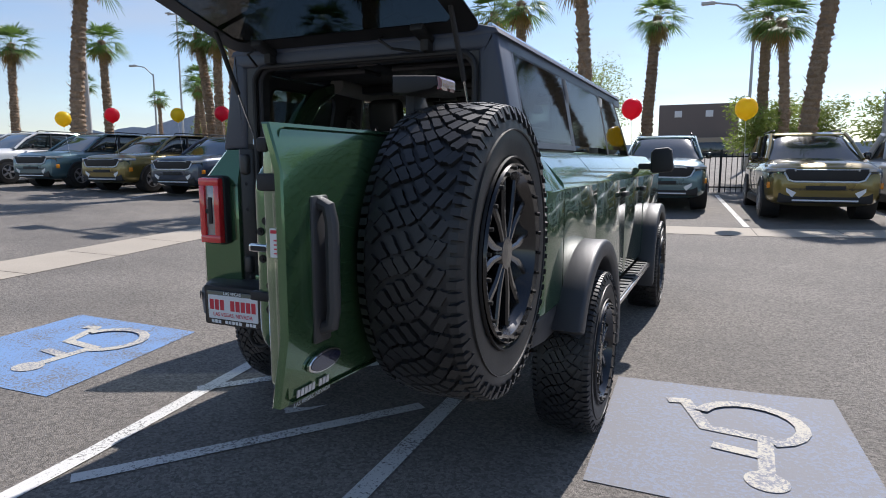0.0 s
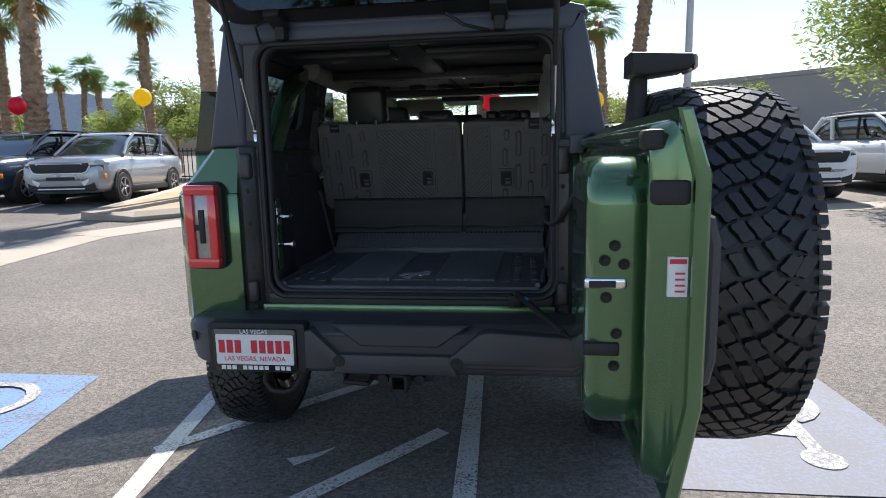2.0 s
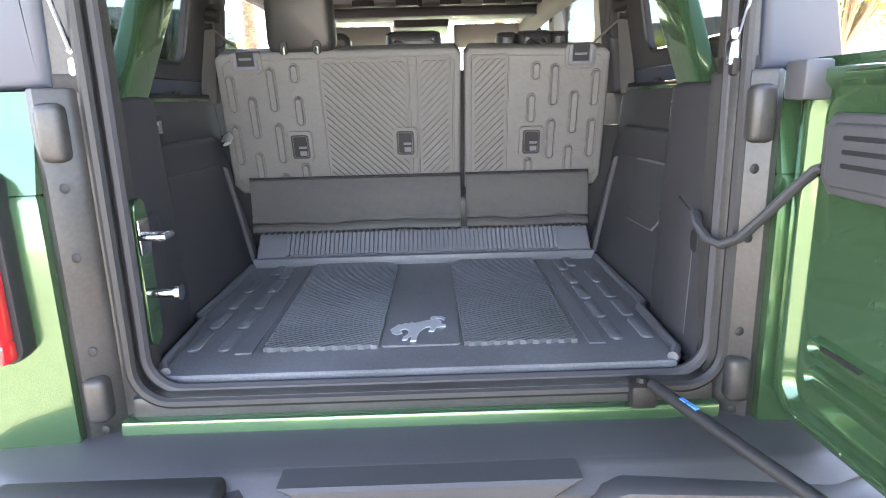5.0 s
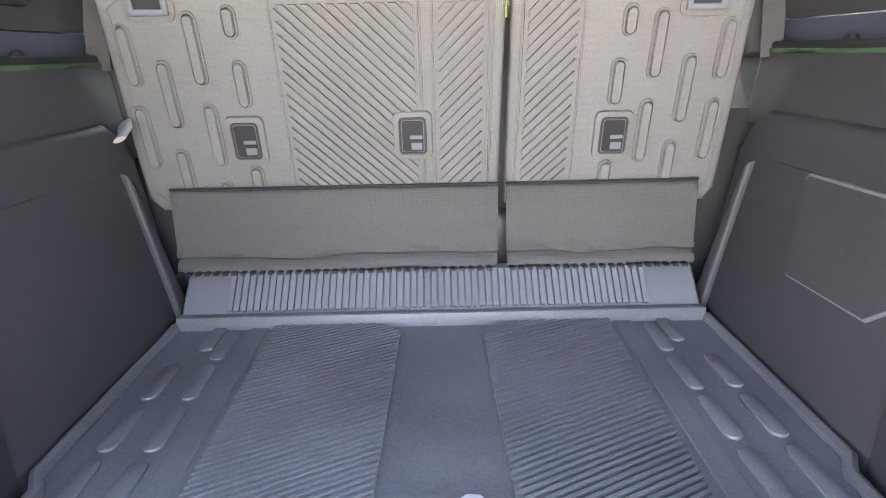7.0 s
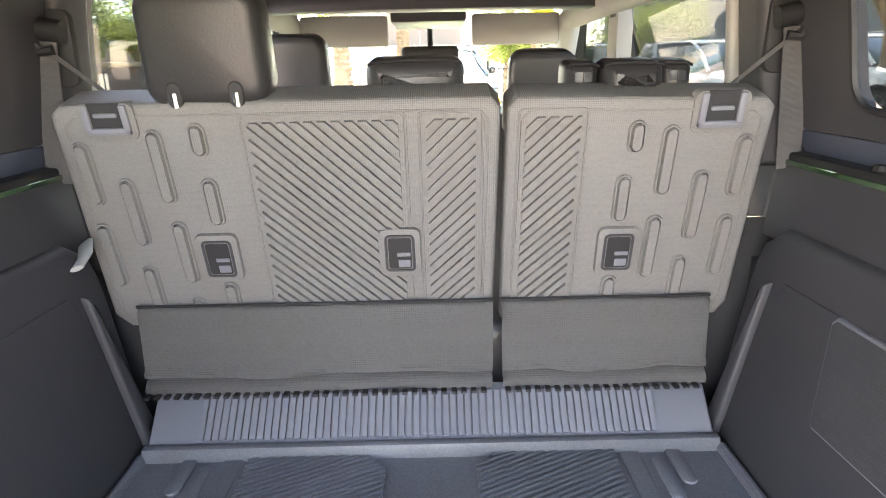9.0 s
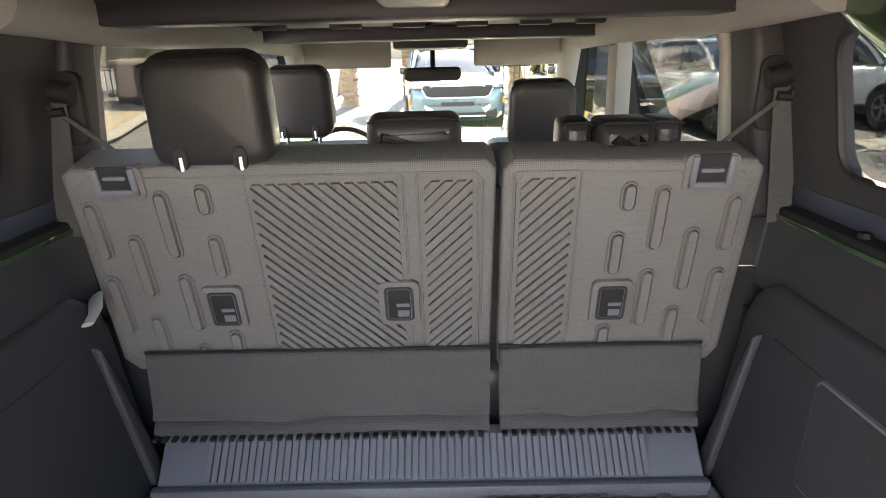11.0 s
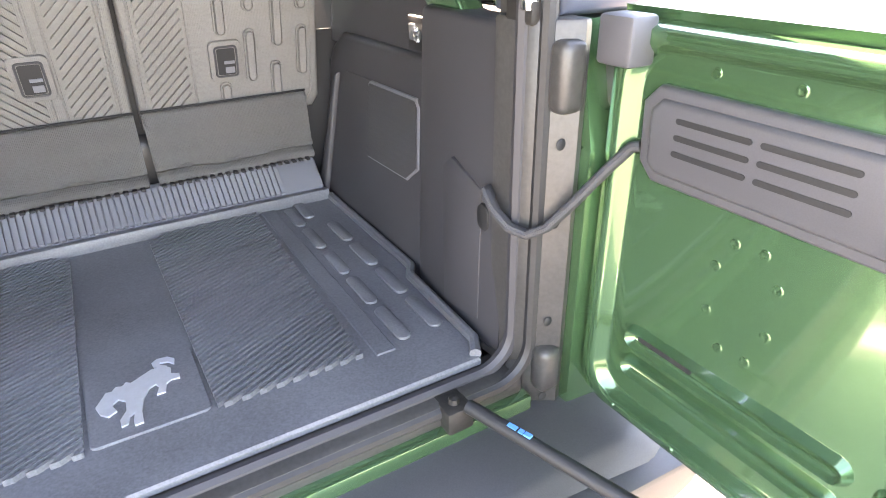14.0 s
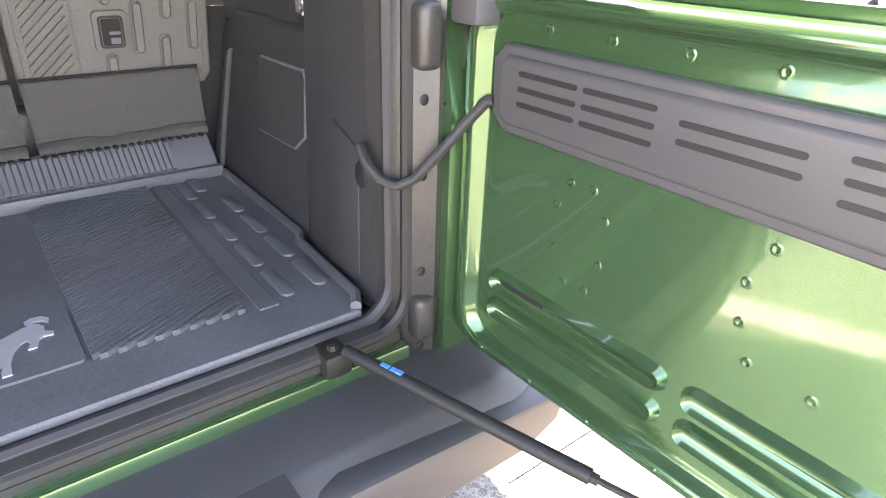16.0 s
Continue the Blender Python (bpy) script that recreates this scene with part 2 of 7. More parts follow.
STUCCO = mat("grey_stucco_wall", (0.3, 0.285, 0.27), 0.9, 0, 0.08, 0.3, 40, 0.3)
BROWNWALL = mat("brown_stucco_wall", (0.19, 0.15, 0.13), 0.9, 0, 0.08, 0.3, 40, 0.3)
TANWALL = mat("tan_block_wall", (0.42, 0.33, 0.24), 0.9, 0, 0.1, 0.5, 40, 0.3)
POLE = mat("grey_painted_steel_pole", (0.5, 0.5, 0.5), 0.5, 0.2, 0.08, 2, 60, 0.1)
IRON = mat("black_iron_fence", (0.02, 0.02, 0.02), 0.5, 0.3, 0.1, 2, 60, 0.1)
REDBALL = mat("red_balloon", (0.9, 0.02, 0.06), 0.35, 0, 0.05, 2, 60, 0)
YELBALL = mat("yellow_balloon", (0.95, 0.72, 0.02), 0.35, 0, 0.05, 2, 60, 0)
for leaf, share in ((FROND, 0.4), (FROND_DRY, 0.3), (LEAFY, 0.5), (REDBALL, 0.5), (YELBALL, 0.5)):
    let_light_through(leaf, share)
SAND = mat("tan_gravel_bed", (0.45, 0.34, 0.22), 0.9, 0, 0.3, 2, 90, 0.7, 0.01)
# distance haze is put straight into the ridge's pale blue base colour
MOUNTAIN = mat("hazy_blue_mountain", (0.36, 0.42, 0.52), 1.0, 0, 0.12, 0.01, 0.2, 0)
CARGLASS = mat("dark_car_glass", (0.02, 0.028, 0.03), 0.06, 0, 0.05, 2, 60, 0, coat=1)
LAMP = mat("clear_headlamp", (0.55, 0.58, 0.62), 0.1, 0.5, 0.1, 9, 60, 0.05, coat=1)


# ---------------- mesh helpers ----------------
def bm_new():
    return bmesh.new()


def add_box(bm, x0, x1, y0, y1, z0, z1, bev=0.0, seg=2, m=None):
    made = bmesh.ops.create_cube(bm, size=1, matrix=Matrix.Translation(((x0 + x1) / 2, (y0 + y1) / 2, (z0 + z1) / 2)) @ Matrix.Diagonal((abs(x1 - x0), abs(y1 - y0), abs(z1 - z0), 1)))
    vs = made["verts"]
    if bev:
        es = list({e for v in vs for e in v.link_edges})
        r = bmesh.ops.bevel(bm, geom=es, offset=bev, segments=seg, profile=0.5, affect="EDGES")
        vs = list({v for v in r["verts"]} | {v for v in vs if v.is_valid})
    if m is not None:
        bmesh.ops.transform(bm, matrix=m, verts=vs)
    return vs


def add_prism(bm, poly, axis, a, b, bev=0.0, seg=2, m=None):
    """A polygon pushed along an axis; axis x: (y, z), y: (x, z), z: (x, y)."""
    def at(p, h):
        return {"x": (h, p[0], p[1]), "y": (p[0], h, p[1]), "z": (p[0], p[1], h)}[axis]
    lo = [bm.verts.new(at(p, a)) for p in poly]
    hi = [bm.verts.new(at(p, b)) for p in poly]
    n = len(poly)
    caps = [bm.faces.new(lo), bm.faces.new(hi[::-1])]
    for i in range(n):
        bm.faces.new((lo[i], hi[i], hi[(i + 1) % n], lo[(i + 1) % n]))
    vs = lo + hi
    bmesh.ops.recalc_face_normals(bm, faces=list({f for v in vs for f in v.link_faces}))
    if bev:
        es = list({e for f in caps for e in f.edges})
        r = bmesh.ops.bevel(bm, geom=es, offset=bev, segments=seg, profile=0.5, affect="EDGES")
        vs = list({v for v in r["verts"]} | {v for v in vs if v.is_valid})
    if m is not None:
        bmesh.ops.transform(bm, matrix=m, verts=vs)
    return vs


def add_tube(bm, pts, r, n=8, flat=1.0, close=False):
    """A round or flattened bar along points; r may be a list."""
    pts = [Vector(p) for p in pts]
    rr = r if isinstance(r, (list, tuple)) else [r] * len(pts)
    rings, side = [], None
    k = len(pts)
    for i, p in enumerate(pts):
        d = (pts[(i + 1) % k] - pts[i - 1]) if close else (pts[min(i + 1, k - 1)] - pts[max(i - 1, 0)])
        d = d.normalized() if d.length > 1e-9 else Vector((0, 0, 1))
        if side is None:
            side = d.orthogonal().normalized()
        side = (side - d * side.dot(d)).normalized()
        up = d.cross(side)
        rings.append([bm.verts.new(p + (side * math.cos(2 * math.pi * j / n) + up * flat * math.sin(2 * math.pi * j / n)) * rr[i]) for j in range(n)])
    for i in range(k if close else k - 1):
        a, b = rings[i], rings[(i + 1) % k]
        for j in range(n):
            bm.faces.new((a[j], a[(j + 1) % n], b[(j + 1) % n], b[j]))
    if not close:
        bm.faces.new(rings[0][::-1])
        bm.faces.new(rings[-1])
    return [v for g in rings for v in g]


def add_lathe(bm, prof, n=40, m=None, close=False):
    """A profile of (radius, height) turned about z."""
    rings = [[bm.verts.new((max(r, 1e-4) * math.cos(2 * math.pi * j / n), max(r, 1e-4) * math.sin(2 * math.pi * j / n), h)) for j in range(n)] for r, h in prof]
    for a, b in zip(rings, rings[1:] + ([rings[0]] if close else [])):
        for j in range(n):
            bm.faces.new((a[j], a[(j + 1) % n], b[(j + 1) % n], b[j]))
    vs = [v for g in rings for v in g]
    if m is not None:
        bmesh.ops.transform(bm, matrix=m, verts=vs)
    return vs


def add_loft(bm, sections, n=24, power=3.0):
    """Rounded sections along y: (y, z_low, z_high, half_width)."""
    rings = []
    for y, z0, z1, hw in sections:
        ring = []
        for j in range(n):
            a = 2 * math.pi * j / n
            c, s = math.cos(a), math.sin(a)
            c, s = math.copysign(abs(c) ** (2 / power), c), math.copysign(abs(s) ** (2 / power), s)
            ring.append(bm.verts.new((hw * c, y, (z0 + z1) / 2 + (z1 - z0) / 2 * s)))
        rings.append(ring)
    for a, b in zip(rings, rings[1:]):
        for j in range(n):
            bm.faces.new((a[j], b[j], b[(j + 1) % n], a[(j + 1) % n]))
    bm.faces.new(rings[0])
    bm.faces.new(rings[-1][::-1])


def stadium(cx, cy, length, width, angle=0.0, n=6):
    out = []
    h = max(0, (length - width) / 2)
    for e, a0 in ((1, -90), (-1, 90)):
        for i in range(n + 1):
            a = radians(a0 + 180 * i / n)
            out.append((e * h + width / 2 * math.cos(a), width / 2 * math.sin(a)))
    c, s = math.cos(radians(angle)), math.sin(radians(angle))
    return [(cx + c * x - s * y, cy + s * x + c * y) for x, y in out]


def rounded(x0, x1, y0, y1, r, n=5):
    out = []
    for cx, cy, a0 in ((x1 - r, y1 - r, 0), (x0 + r, y1 - r, 90), (x0 + r, y0 + r, 180), (x1 - r, y0 + r, 270)):
        out += [(cx + r * math.cos(radians(a0 + 90 * i / n)), cy + r * math.sin(radians(a0 + 90 * i / n))) for i in range(n + 1)]
    return out


def clip(poly, test, cut):
    out = []
    for i, p in enumerate(poly):
        q = poly[(i + 1) % len(poly)]
        if test(p):
            out.append(p)
        if test(p) != test(q):
            out.append(cut(p, q))
    return out


def clip_poly(poly, region):
    """Convex clip of a polygon by a counter-clockwise convex region."""
    for i, a in enumerate(region):
        b = region[(i + 1) % len(region)]
        ex, ey = b[0] - a[0], b[1] - a[1]

        def side(p):
            return ex * (p[1] - a[1]) - ey * (p[0] - a[0])

        def cut(p, q):
            u, v = side(p), side(q)
            t = u / (u - v)
            return (p[0] + t * (q[0] - p[0]), p[1] + t * (q[1] - p[1]))
        poly = clip(poly, lambda p: side(p) > 0, cut)
        if len(poly) < 3:
            return []
    return poly


def ribs(region, angle, pitch, width):
    """Slanted bars clipped to a convex region."""
    xs, ys = [p[0] for p in region], [p[1] for p in region]
    cx, cy = (min(xs) + max(xs)) / 2, (min(ys) + max(ys)) / 2
    reach = max(max(xs) - min(xs), max(ys) - min(ys)) * 1.5
    c, s = math.cos(radians(angle)), math.sin(radians(angle))
    out = []
    k = int(reach / pitch) + 1
    for i in range(-k, k + 1):
        o = i * pitch
        bar = [(-reach, o - width / 2), (reach, o - width / 2), (reach, o + width / 2), (-reach, o + width / 2)]
        p = clip_poly([(cx + c * x - s * y, cy + s * x + c * y) for x, y in bar], region)
        if len(p) >= 3:
            out.append(p)
    return out


def finish(name, bm, material, angle=35, smooth=True):
    bmesh.ops.recalc_face_normals(bm, faces=bm.faces)
    me = bpy.data.meshes.new(name)
    bm.to_mesh(me)
    bm.free()
    me.materials.append(material)
    if smooth:
        me.shade_smooth()
        me.set_sharp_from_angle(angle=radians(angle))
    return me


def part(name, bm, material, parent=None, label="", angle=35, smooth=True):
    ob = new(name, finish(name, bm, material, angle, smooth))
    if parent is not None:
        ob.parent = parent
    return tagged(ob, label)


def each(name, bms, material, parent, label="", smooth=True, m=None):
    """Alike small pieces, each an object of its own."""
    out = []
    for b in bms:
        if m is not None:
            bmesh.ops.transform(b, matrix=m, verts=b.verts)
        out.append(part(name, b, material, parent, label, smooth=smooth))
    return out


def one(fn, *a, **k):
    b = bm_new()
    fn(b, *a, **k)
    return b


def thing(name, label, category, group=""):
    return tagged(new(name), label, category, group)


def solo(name, bm, material, label, category, group="", kind="", angle=35):
    return tagged(new(name, finish(name, bm, material, angle)), label, category, group, kind)


def text_part(name, words, size, material, m, parent, depth=0.0006):
    cu = bpy.data.curves.new(name, "FONT")
    cu.body, cu.size, cu.extrude = words, size, depth
    cu.align_x, cu.align_y = "CENTER", "CENTER"
    tmp = bpy.data.objects.new(name, cu)
    me = bpy.data.meshes.new_from_object(tmp)
    bpy.data.objects.remove(tmp)
    me.transform(m)
    me.materials.append(material)
    ob = new(name, me)
    ob.parent = parent
    return ob


def both(fn):
    for s in (-1, 1):
        fn(s)


def ground_z(x, y):
    r = math.hypot(x, y - 1)
    return 0.036 * max(0.0, min(r, 60) - 2.0)
# ---------------- wheels ----------------
R_T, W_T = 0.412, 0.265
TO_X = Matrix.Rotation(radians(90), 4, "Y")


def tyre_mesh():
    bm = bm_new()
    rc = R_T - 0.014
    add_lathe(bm, [(0.232, -0.105), (0.245, -0.118), (0.28, -0.13), (0.32, -0.134), (0.355, -0.13), (0.378, -0.122), (rc - 0.003, -0.108), (rc, -0.05), (rc, 0.05), (rc - 0.003, 0.108), (0.378, 0.122), (0.355, 0.13), (0.32, 0.134), (0.28, 0.13), (0.245, 0.118), (0.232, 0.105)], 72)
    for s in (-1, 1):
        for r0, r1 in ((0.262, 0.268), (0.335, 0.34)):
            add_lathe(bm, [(r0, s * 0.126), (r0 + 0.001, s * 0.136), (r1 - 0.001, s * 0.1375), (r1, s * 0.13)], 72)

    def block(poly, r0, r1):
        """poly in (turn angle, across)."""
        mx = sum(q[0] for q in poly) / len(poly)
        my = sum(q[1] for q in poly) / len(poly)
        lo, hi = [], []
        for a, v in poly:
            drop = 0.009 * max(0, abs(v) - 0.06) / 0.05
            lo.append(bm.verts.new((r0 * math.cos(a), r0 * math.sin(a), v)))
            a2, v2 = mx + (a - mx) * 0.93, my + (v - my) * 0.93
            hi.append(bm.verts.new(((r1 - drop) * math.cos(a2), (r1 - drop) * math.sin(a2), v2)))
        n = len(poly)
        bm.faces.new(hi)
        for i in range(n):
            bm.faces.new((lo[i], lo[(i + 1) % n], hi[(i + 1) % n], hi[i]))
    N = 46
    da = 2 * math.pi / N
    ha, hv = da / 2, 0.056
    for i in range(N):
        for j in range(-4, 5):
            a = (i + (0.5 if j % 2 else 0)) * da
            v = j * hv * 0.5
            if abs(v) > 0.095:
                continue
            p, q = ha * 0.74, hv * 0.37
            k, f = 0.13 * ha, 0.05 * hv
            cell = [(a - p, v - f), (a - p * 0.5, v - q * 0.62), (a - k, v - q), (a + k, v - q), (a + p * 0.5, v - q * 0.48), (a + p, v - f), (a + p, v + f), (a + p * 0.5, v + q * 0.62), (a + k, v + q), (a - k, v + q), (a - p * 0.5, v + q * 0.48), (a - p, v + f)]
            cell = [(x + 0.06 * math.sin(y * 30 + 0.5) + 0.012 * math.sin(a * 23 + y * 40), y + 0.004 * math.sin(a * 11.5)) for x, y in cell]
            block(cell, R_T - 0.018, R_T)
    for i in range(N * 2):
        for s in (-1, 1):
            sh = 0.05 * math.sin(s * 0.109 * 26 + 0.5) + (0.25 if s > 0 else 0.0) * da
            a0, a1 = (i + 0.16) * da / 2 + sh, (i + 0.78) * da / 2 + sh
            ln = 0.048 if i % 2 else 0.032
            c = []
            for a in (a0, a1):
                for r, v in ((R_T - 0.008, 0.104), (R_T - 0.013, 0.126), (R_T - ln, 0.136), (R_T - ln, 0.118)):
                    c.append(bm.verts.new((r * math.cos(a), r * math.sin(a), s * v)))
            for q in ((0, 1, 5, 4), (1, 2, 6, 5), (2, 3, 7, 6), (0, 3, 2, 1), (4, 5, 6, 7), (0, 4, 7, 3)):
                bm.faces.new([c[x] for x in q])
    bmesh.ops.transform(bm, matrix=TO_X, verts=bm.verts)
    return finish("tyre", bm, TYRE, 30)


def rim_mesh():
    """Outer face towards +x."""
    bm = bm_new()
    add_lathe(bm, [(0.234, -0.125), (0.2, -0.11), (0.195, 0.02), (0.215, 0.1), (0.236, 0.125), (0.25, 0.134), (0.247, 0.142), (0.226, 0.136), (0.21, 0.108), (0.19, 0.03)], 60)
    add_lathe(bm, [(0.19, 0.0), (0.06, 0.01), (0.0001, 0.01)], 30)
    bmesh.ops.transform(bm, matrix=TO_X, verts=bm.verts)
    return finish("rim", bm, RIM)


def spoke_mesh():
    bm = bm_new()
    for s in (-1, 1):
        poly = [(0.03, s * 0.018), (0.1, s * 0.03), (0.205, s * 0.072), (0.216, s * 0.05), (0.12, s * 0.012), (0.04, 0.0)]
        add_prism(bm, poly if s > 0 else poly[::-1], "z", 0.055, 0.115, 0.006, 1)
    bmesh.ops.transform(bm, matrix=TO_X, verts=bm.verts)
    return finish("spoke", bm, RIM)


def cap_mesh():
    bm = bm_new()
    add_lathe(bm, [(0.0001, 0.118), (0.045, 0.116), (0.055, 0.1), (0.055, 0.02)], 24)
    bmesh.ops.transform(bm, matrix=TO_X, verts=bm.verts)
    return finish("hub_cap", bm, RIM)


def bolts_mesh():
    bm = bm_new()
    add_lathe(bm, [(0.0001, 0.151), (0.0055, 0.15), (0.006, 0.14)], 6, Matrix.Translation((0.238, 0, 0)))
    bmesh.ops.transform(bm, matrix=TO_X, verts=bm.verts)
    return finish("rim_bolt", bm, DARKMET)


def brake_mesh():
    bm = bm_new()
    add_lathe(bm, [(0.0001, -0.04), (0.16, -0.04), (0.165, -0.02), (0.16, -0.0), (0.0001, 0.0)], 36)
    add_box(bm, 0.08, 0.17, -0.06, 0.06, -0.08, 0.02, 0.01)
    bmesh.ops.transform(bm, matrix=TO_X, verts=bm.verts)
    return finish("brake_disc", bm, DARKMET)


ME_TYRE, ME_RIM, ME_BOLT, ME_BRAKE, ME_SPOKE, ME_CAP = tyre_mesh(), rim_mesh(), bolts_mesh(), brake_mesh(), spoke_mesh(), cap_mesh()

# ---------------- the off-road car ----------------
suv = thing("off_road_car", "dark green off-roader with black hardtop and open tailgate", "car")
AX_R, AX_F = 0.66, 3.61


def wheel(m, parent, outward=1, brake=True):
    hub = new("wheel", ME_RIM)
    hub.parent = parent
    hub.matrix_basis = m if outward > 0 else m @ Matrix.Rotation(math.pi, 4, "Z")
    tagged(hub, "gloss black six-spoke alloy wheel with all-terrain tyre")
    for nm, me in (("tyre", ME_TYRE), ("hub_cap", ME_CAP)) + ((("brake_disc", ME_BRAKE),) if brake else ()):
        o = new(nm, me)
        o.parent = hub
    for nm, me, count in (("spoke", ME_SPOKE, 6), ("rim_bolt", ME_BOLT, 24)):
        for i in range(count):
            o = new(nm, me)
            o.parent = hub
            o.matrix_basis = Matrix.Rotation(i * 2 * math.pi / count, 4, "X")
    return hub


for wy in (AX_R, AX_F):
    for s in (-1, 1):
        wheel(Matrix.Translation((s * 0.895, wy, 0.405)) @ Matrix.Rotation(0.3 * wy + s, 4, "X"), suv, s)


def side_bottom(y):
    z = 0.56
    for c in (AX_R, AX_F):
        d = abs(y - c)
        if d < 0.49:
            z = max(z, 0.405 + math.sqrt(0.49 ** 2 - d * d))
    return z


def side_panel(y0, y1, s, top=1.24):
    bm = bm_new()
    ys = [y0 + (y1 - y0) * i / 26 for i in range(27)]
    poly = [(y, side_bottom(y)) for y in ys] + [(y1, top), (y0, top)]
    add_prism(bm, poly, "x", s * 0.80, s * 0.90, 0.008)
    return bm


SHOULDER = [(0.90, 1.235), (0.893, 1.262), (0.77, 1.398), (0.745, 1.408), (0.725, 1.408), (0.725, 1.235)]


def shoulder(bm, y0, y1, s):
    add_prism(bm, [(s * x, z) for x, z in SHOULDER], "y", y0, y1, 0.003, 1)


PANELS = (("quarter_panel", 0.24, 1.0), ("rear_door", 1.008, 2.06), ("front_door", 2.068, 3.04), ("front_wing", 3.048, 4.30))
for s in (-1, 1):
    for nm, y0, y1 in PANELS:
        if s < 0 and nm == "rear_door":
            continue
        bm = side_panel(y0, y1, s)
        shoulder(bm, y0, y1, s)
        p = part(nm, bm, GREEN, suv)
        if "door" in nm:
            bm = bm_new()
            add_box(bm, s * 0.90, s * 0.935, y1 - 0.24, y1 - 0.06, 1.12, 1.155, 0.01)
            part("door_handle", bm, BLACK, p, "black pull handle")
    bm = bm_new()
    add_box(bm, s * 0.66, s * 0.79, 0.3, 4.2, 0.6, 1.2)
    part("inner_side", bm, BLACK, suv)

# rear corners with the lamps
for s in (-1, 1):
    bm = bm_new()
    base = [(0.90, 0.26), (0.90, -0.02), (0.885, -0.07), (0.85, -0.095), (0.64, -0.075), (0.635, 0.02), (0.70, 0.26)]
    add_prism(bm, [(s * x, y) for x, y in base], "z", 0.735, 1.24, 0.012)
    lo = [(s * x, y, 1.238) for x, y in base]
    hi = [(s * x, y, 1.41) for x, y in ((0.765, 0.26), (0.765, 0.02), (0.755, -0.015), (0.735, -0.03), (0.64, -0.035), (0.635, 0.02), (0.70, 0.26))]
    a, b = [bm.verts.new(p) for p in lo], [bm.verts.new(p) for p in hi]
    for i in range(7):
        bm.faces.new((a[i], a[(i + 1) % 7], b[(i + 1) % 7], b[i]))
    bm.faces.new(b)
    part("rear_corner_panel", bm, GREEN, suv)
    lampbody = bm_new()
    add_prism(lampbody, rounded(0.775 if s > 0 else -0.83, 0.885 if s > 0 else -0.685, 0.945, 1.285, 0.03), "y", -0.115, -0.07, 0.006)
    lb = part("tail_lamp", lampbody, BLACK, suv, "red rectangular tail lamp with a clear centre")
    x0, x1 = (0.785, 0.88) if s > 0 else (-0.825, -0.695)
    bm = bm_new()
    for q in ((x0, x1, 1.235, 1.275), (x0, x1, 0.955, 0.995), (x0, x0 + 0.037, 0.99, 1.24), (x1 - 0.037, x1, 0.99, 1.24)):
        add_box(bm, q[0], q[1], -0.148, -0.11, q[2], q[3], 0.009)
    part("red_lens", bm, RED, lb, "glossy red lens frame")
    bm = bm_new()
    add_box(bm, x0 + 0.036, x1 - 0.036, -0.137, -0.11, 0.99, 1.24, 0.004)
    part("clear_lens", bm, SMOKE, lb, "clear reversing lens")
    bm = bm_new()
    xm = (x0 + x1) / 2
    add_box(bm, xm - 0.012, xm + 0.012, -0.143, -0.12, 1.05, 1.18, 0.004)
    add_box(bm, xm - 0.036, xm, -0.142, -0.12, 1.1, 1.122, 0.003)
    part("lamp_bar", bm, BLACK, lb)
    # black jamb pillar between lamp corner and opening
    bm = bm_new()
    add_prism(bm, [(s * x, y) for x, y in ((0.64, -0.055), (0.625, -0.062), (0.585, -0.035), (0.565, 0.0), (0.565, 0.06), (0.64, 0.06))], "z", 0.745, 1.415, 0.006)
    jb = part("jamb", bm, JAMB, suv)
    for zz in ((1.29, 1.39), (0.80, 0.89)):
        bm = bm_new()
        add_box(bm, s * 0.585, s * 0.63, -0.07, -0.03, zz[0], zz[1], 0.014, 3)
        part("hinge_cover", bm, JAMB, jb, "bulging black hinge cover")
    for zz in (1.245, 1.12, 0.94, 0.78):
        bm = bm_new()
        add_lathe(bm, [(0.003, 0), (0.008, 0.002), (0.009, 0.004), (0.006, 0.006), (0.0001, 0.006)], 14, Matrix.Translation((s * 0.604, -0.048, zz)) @ Matrix.Rotation(radians(90), 4, "X"))
        part("jamb_plug", bm, BLACK, jb)

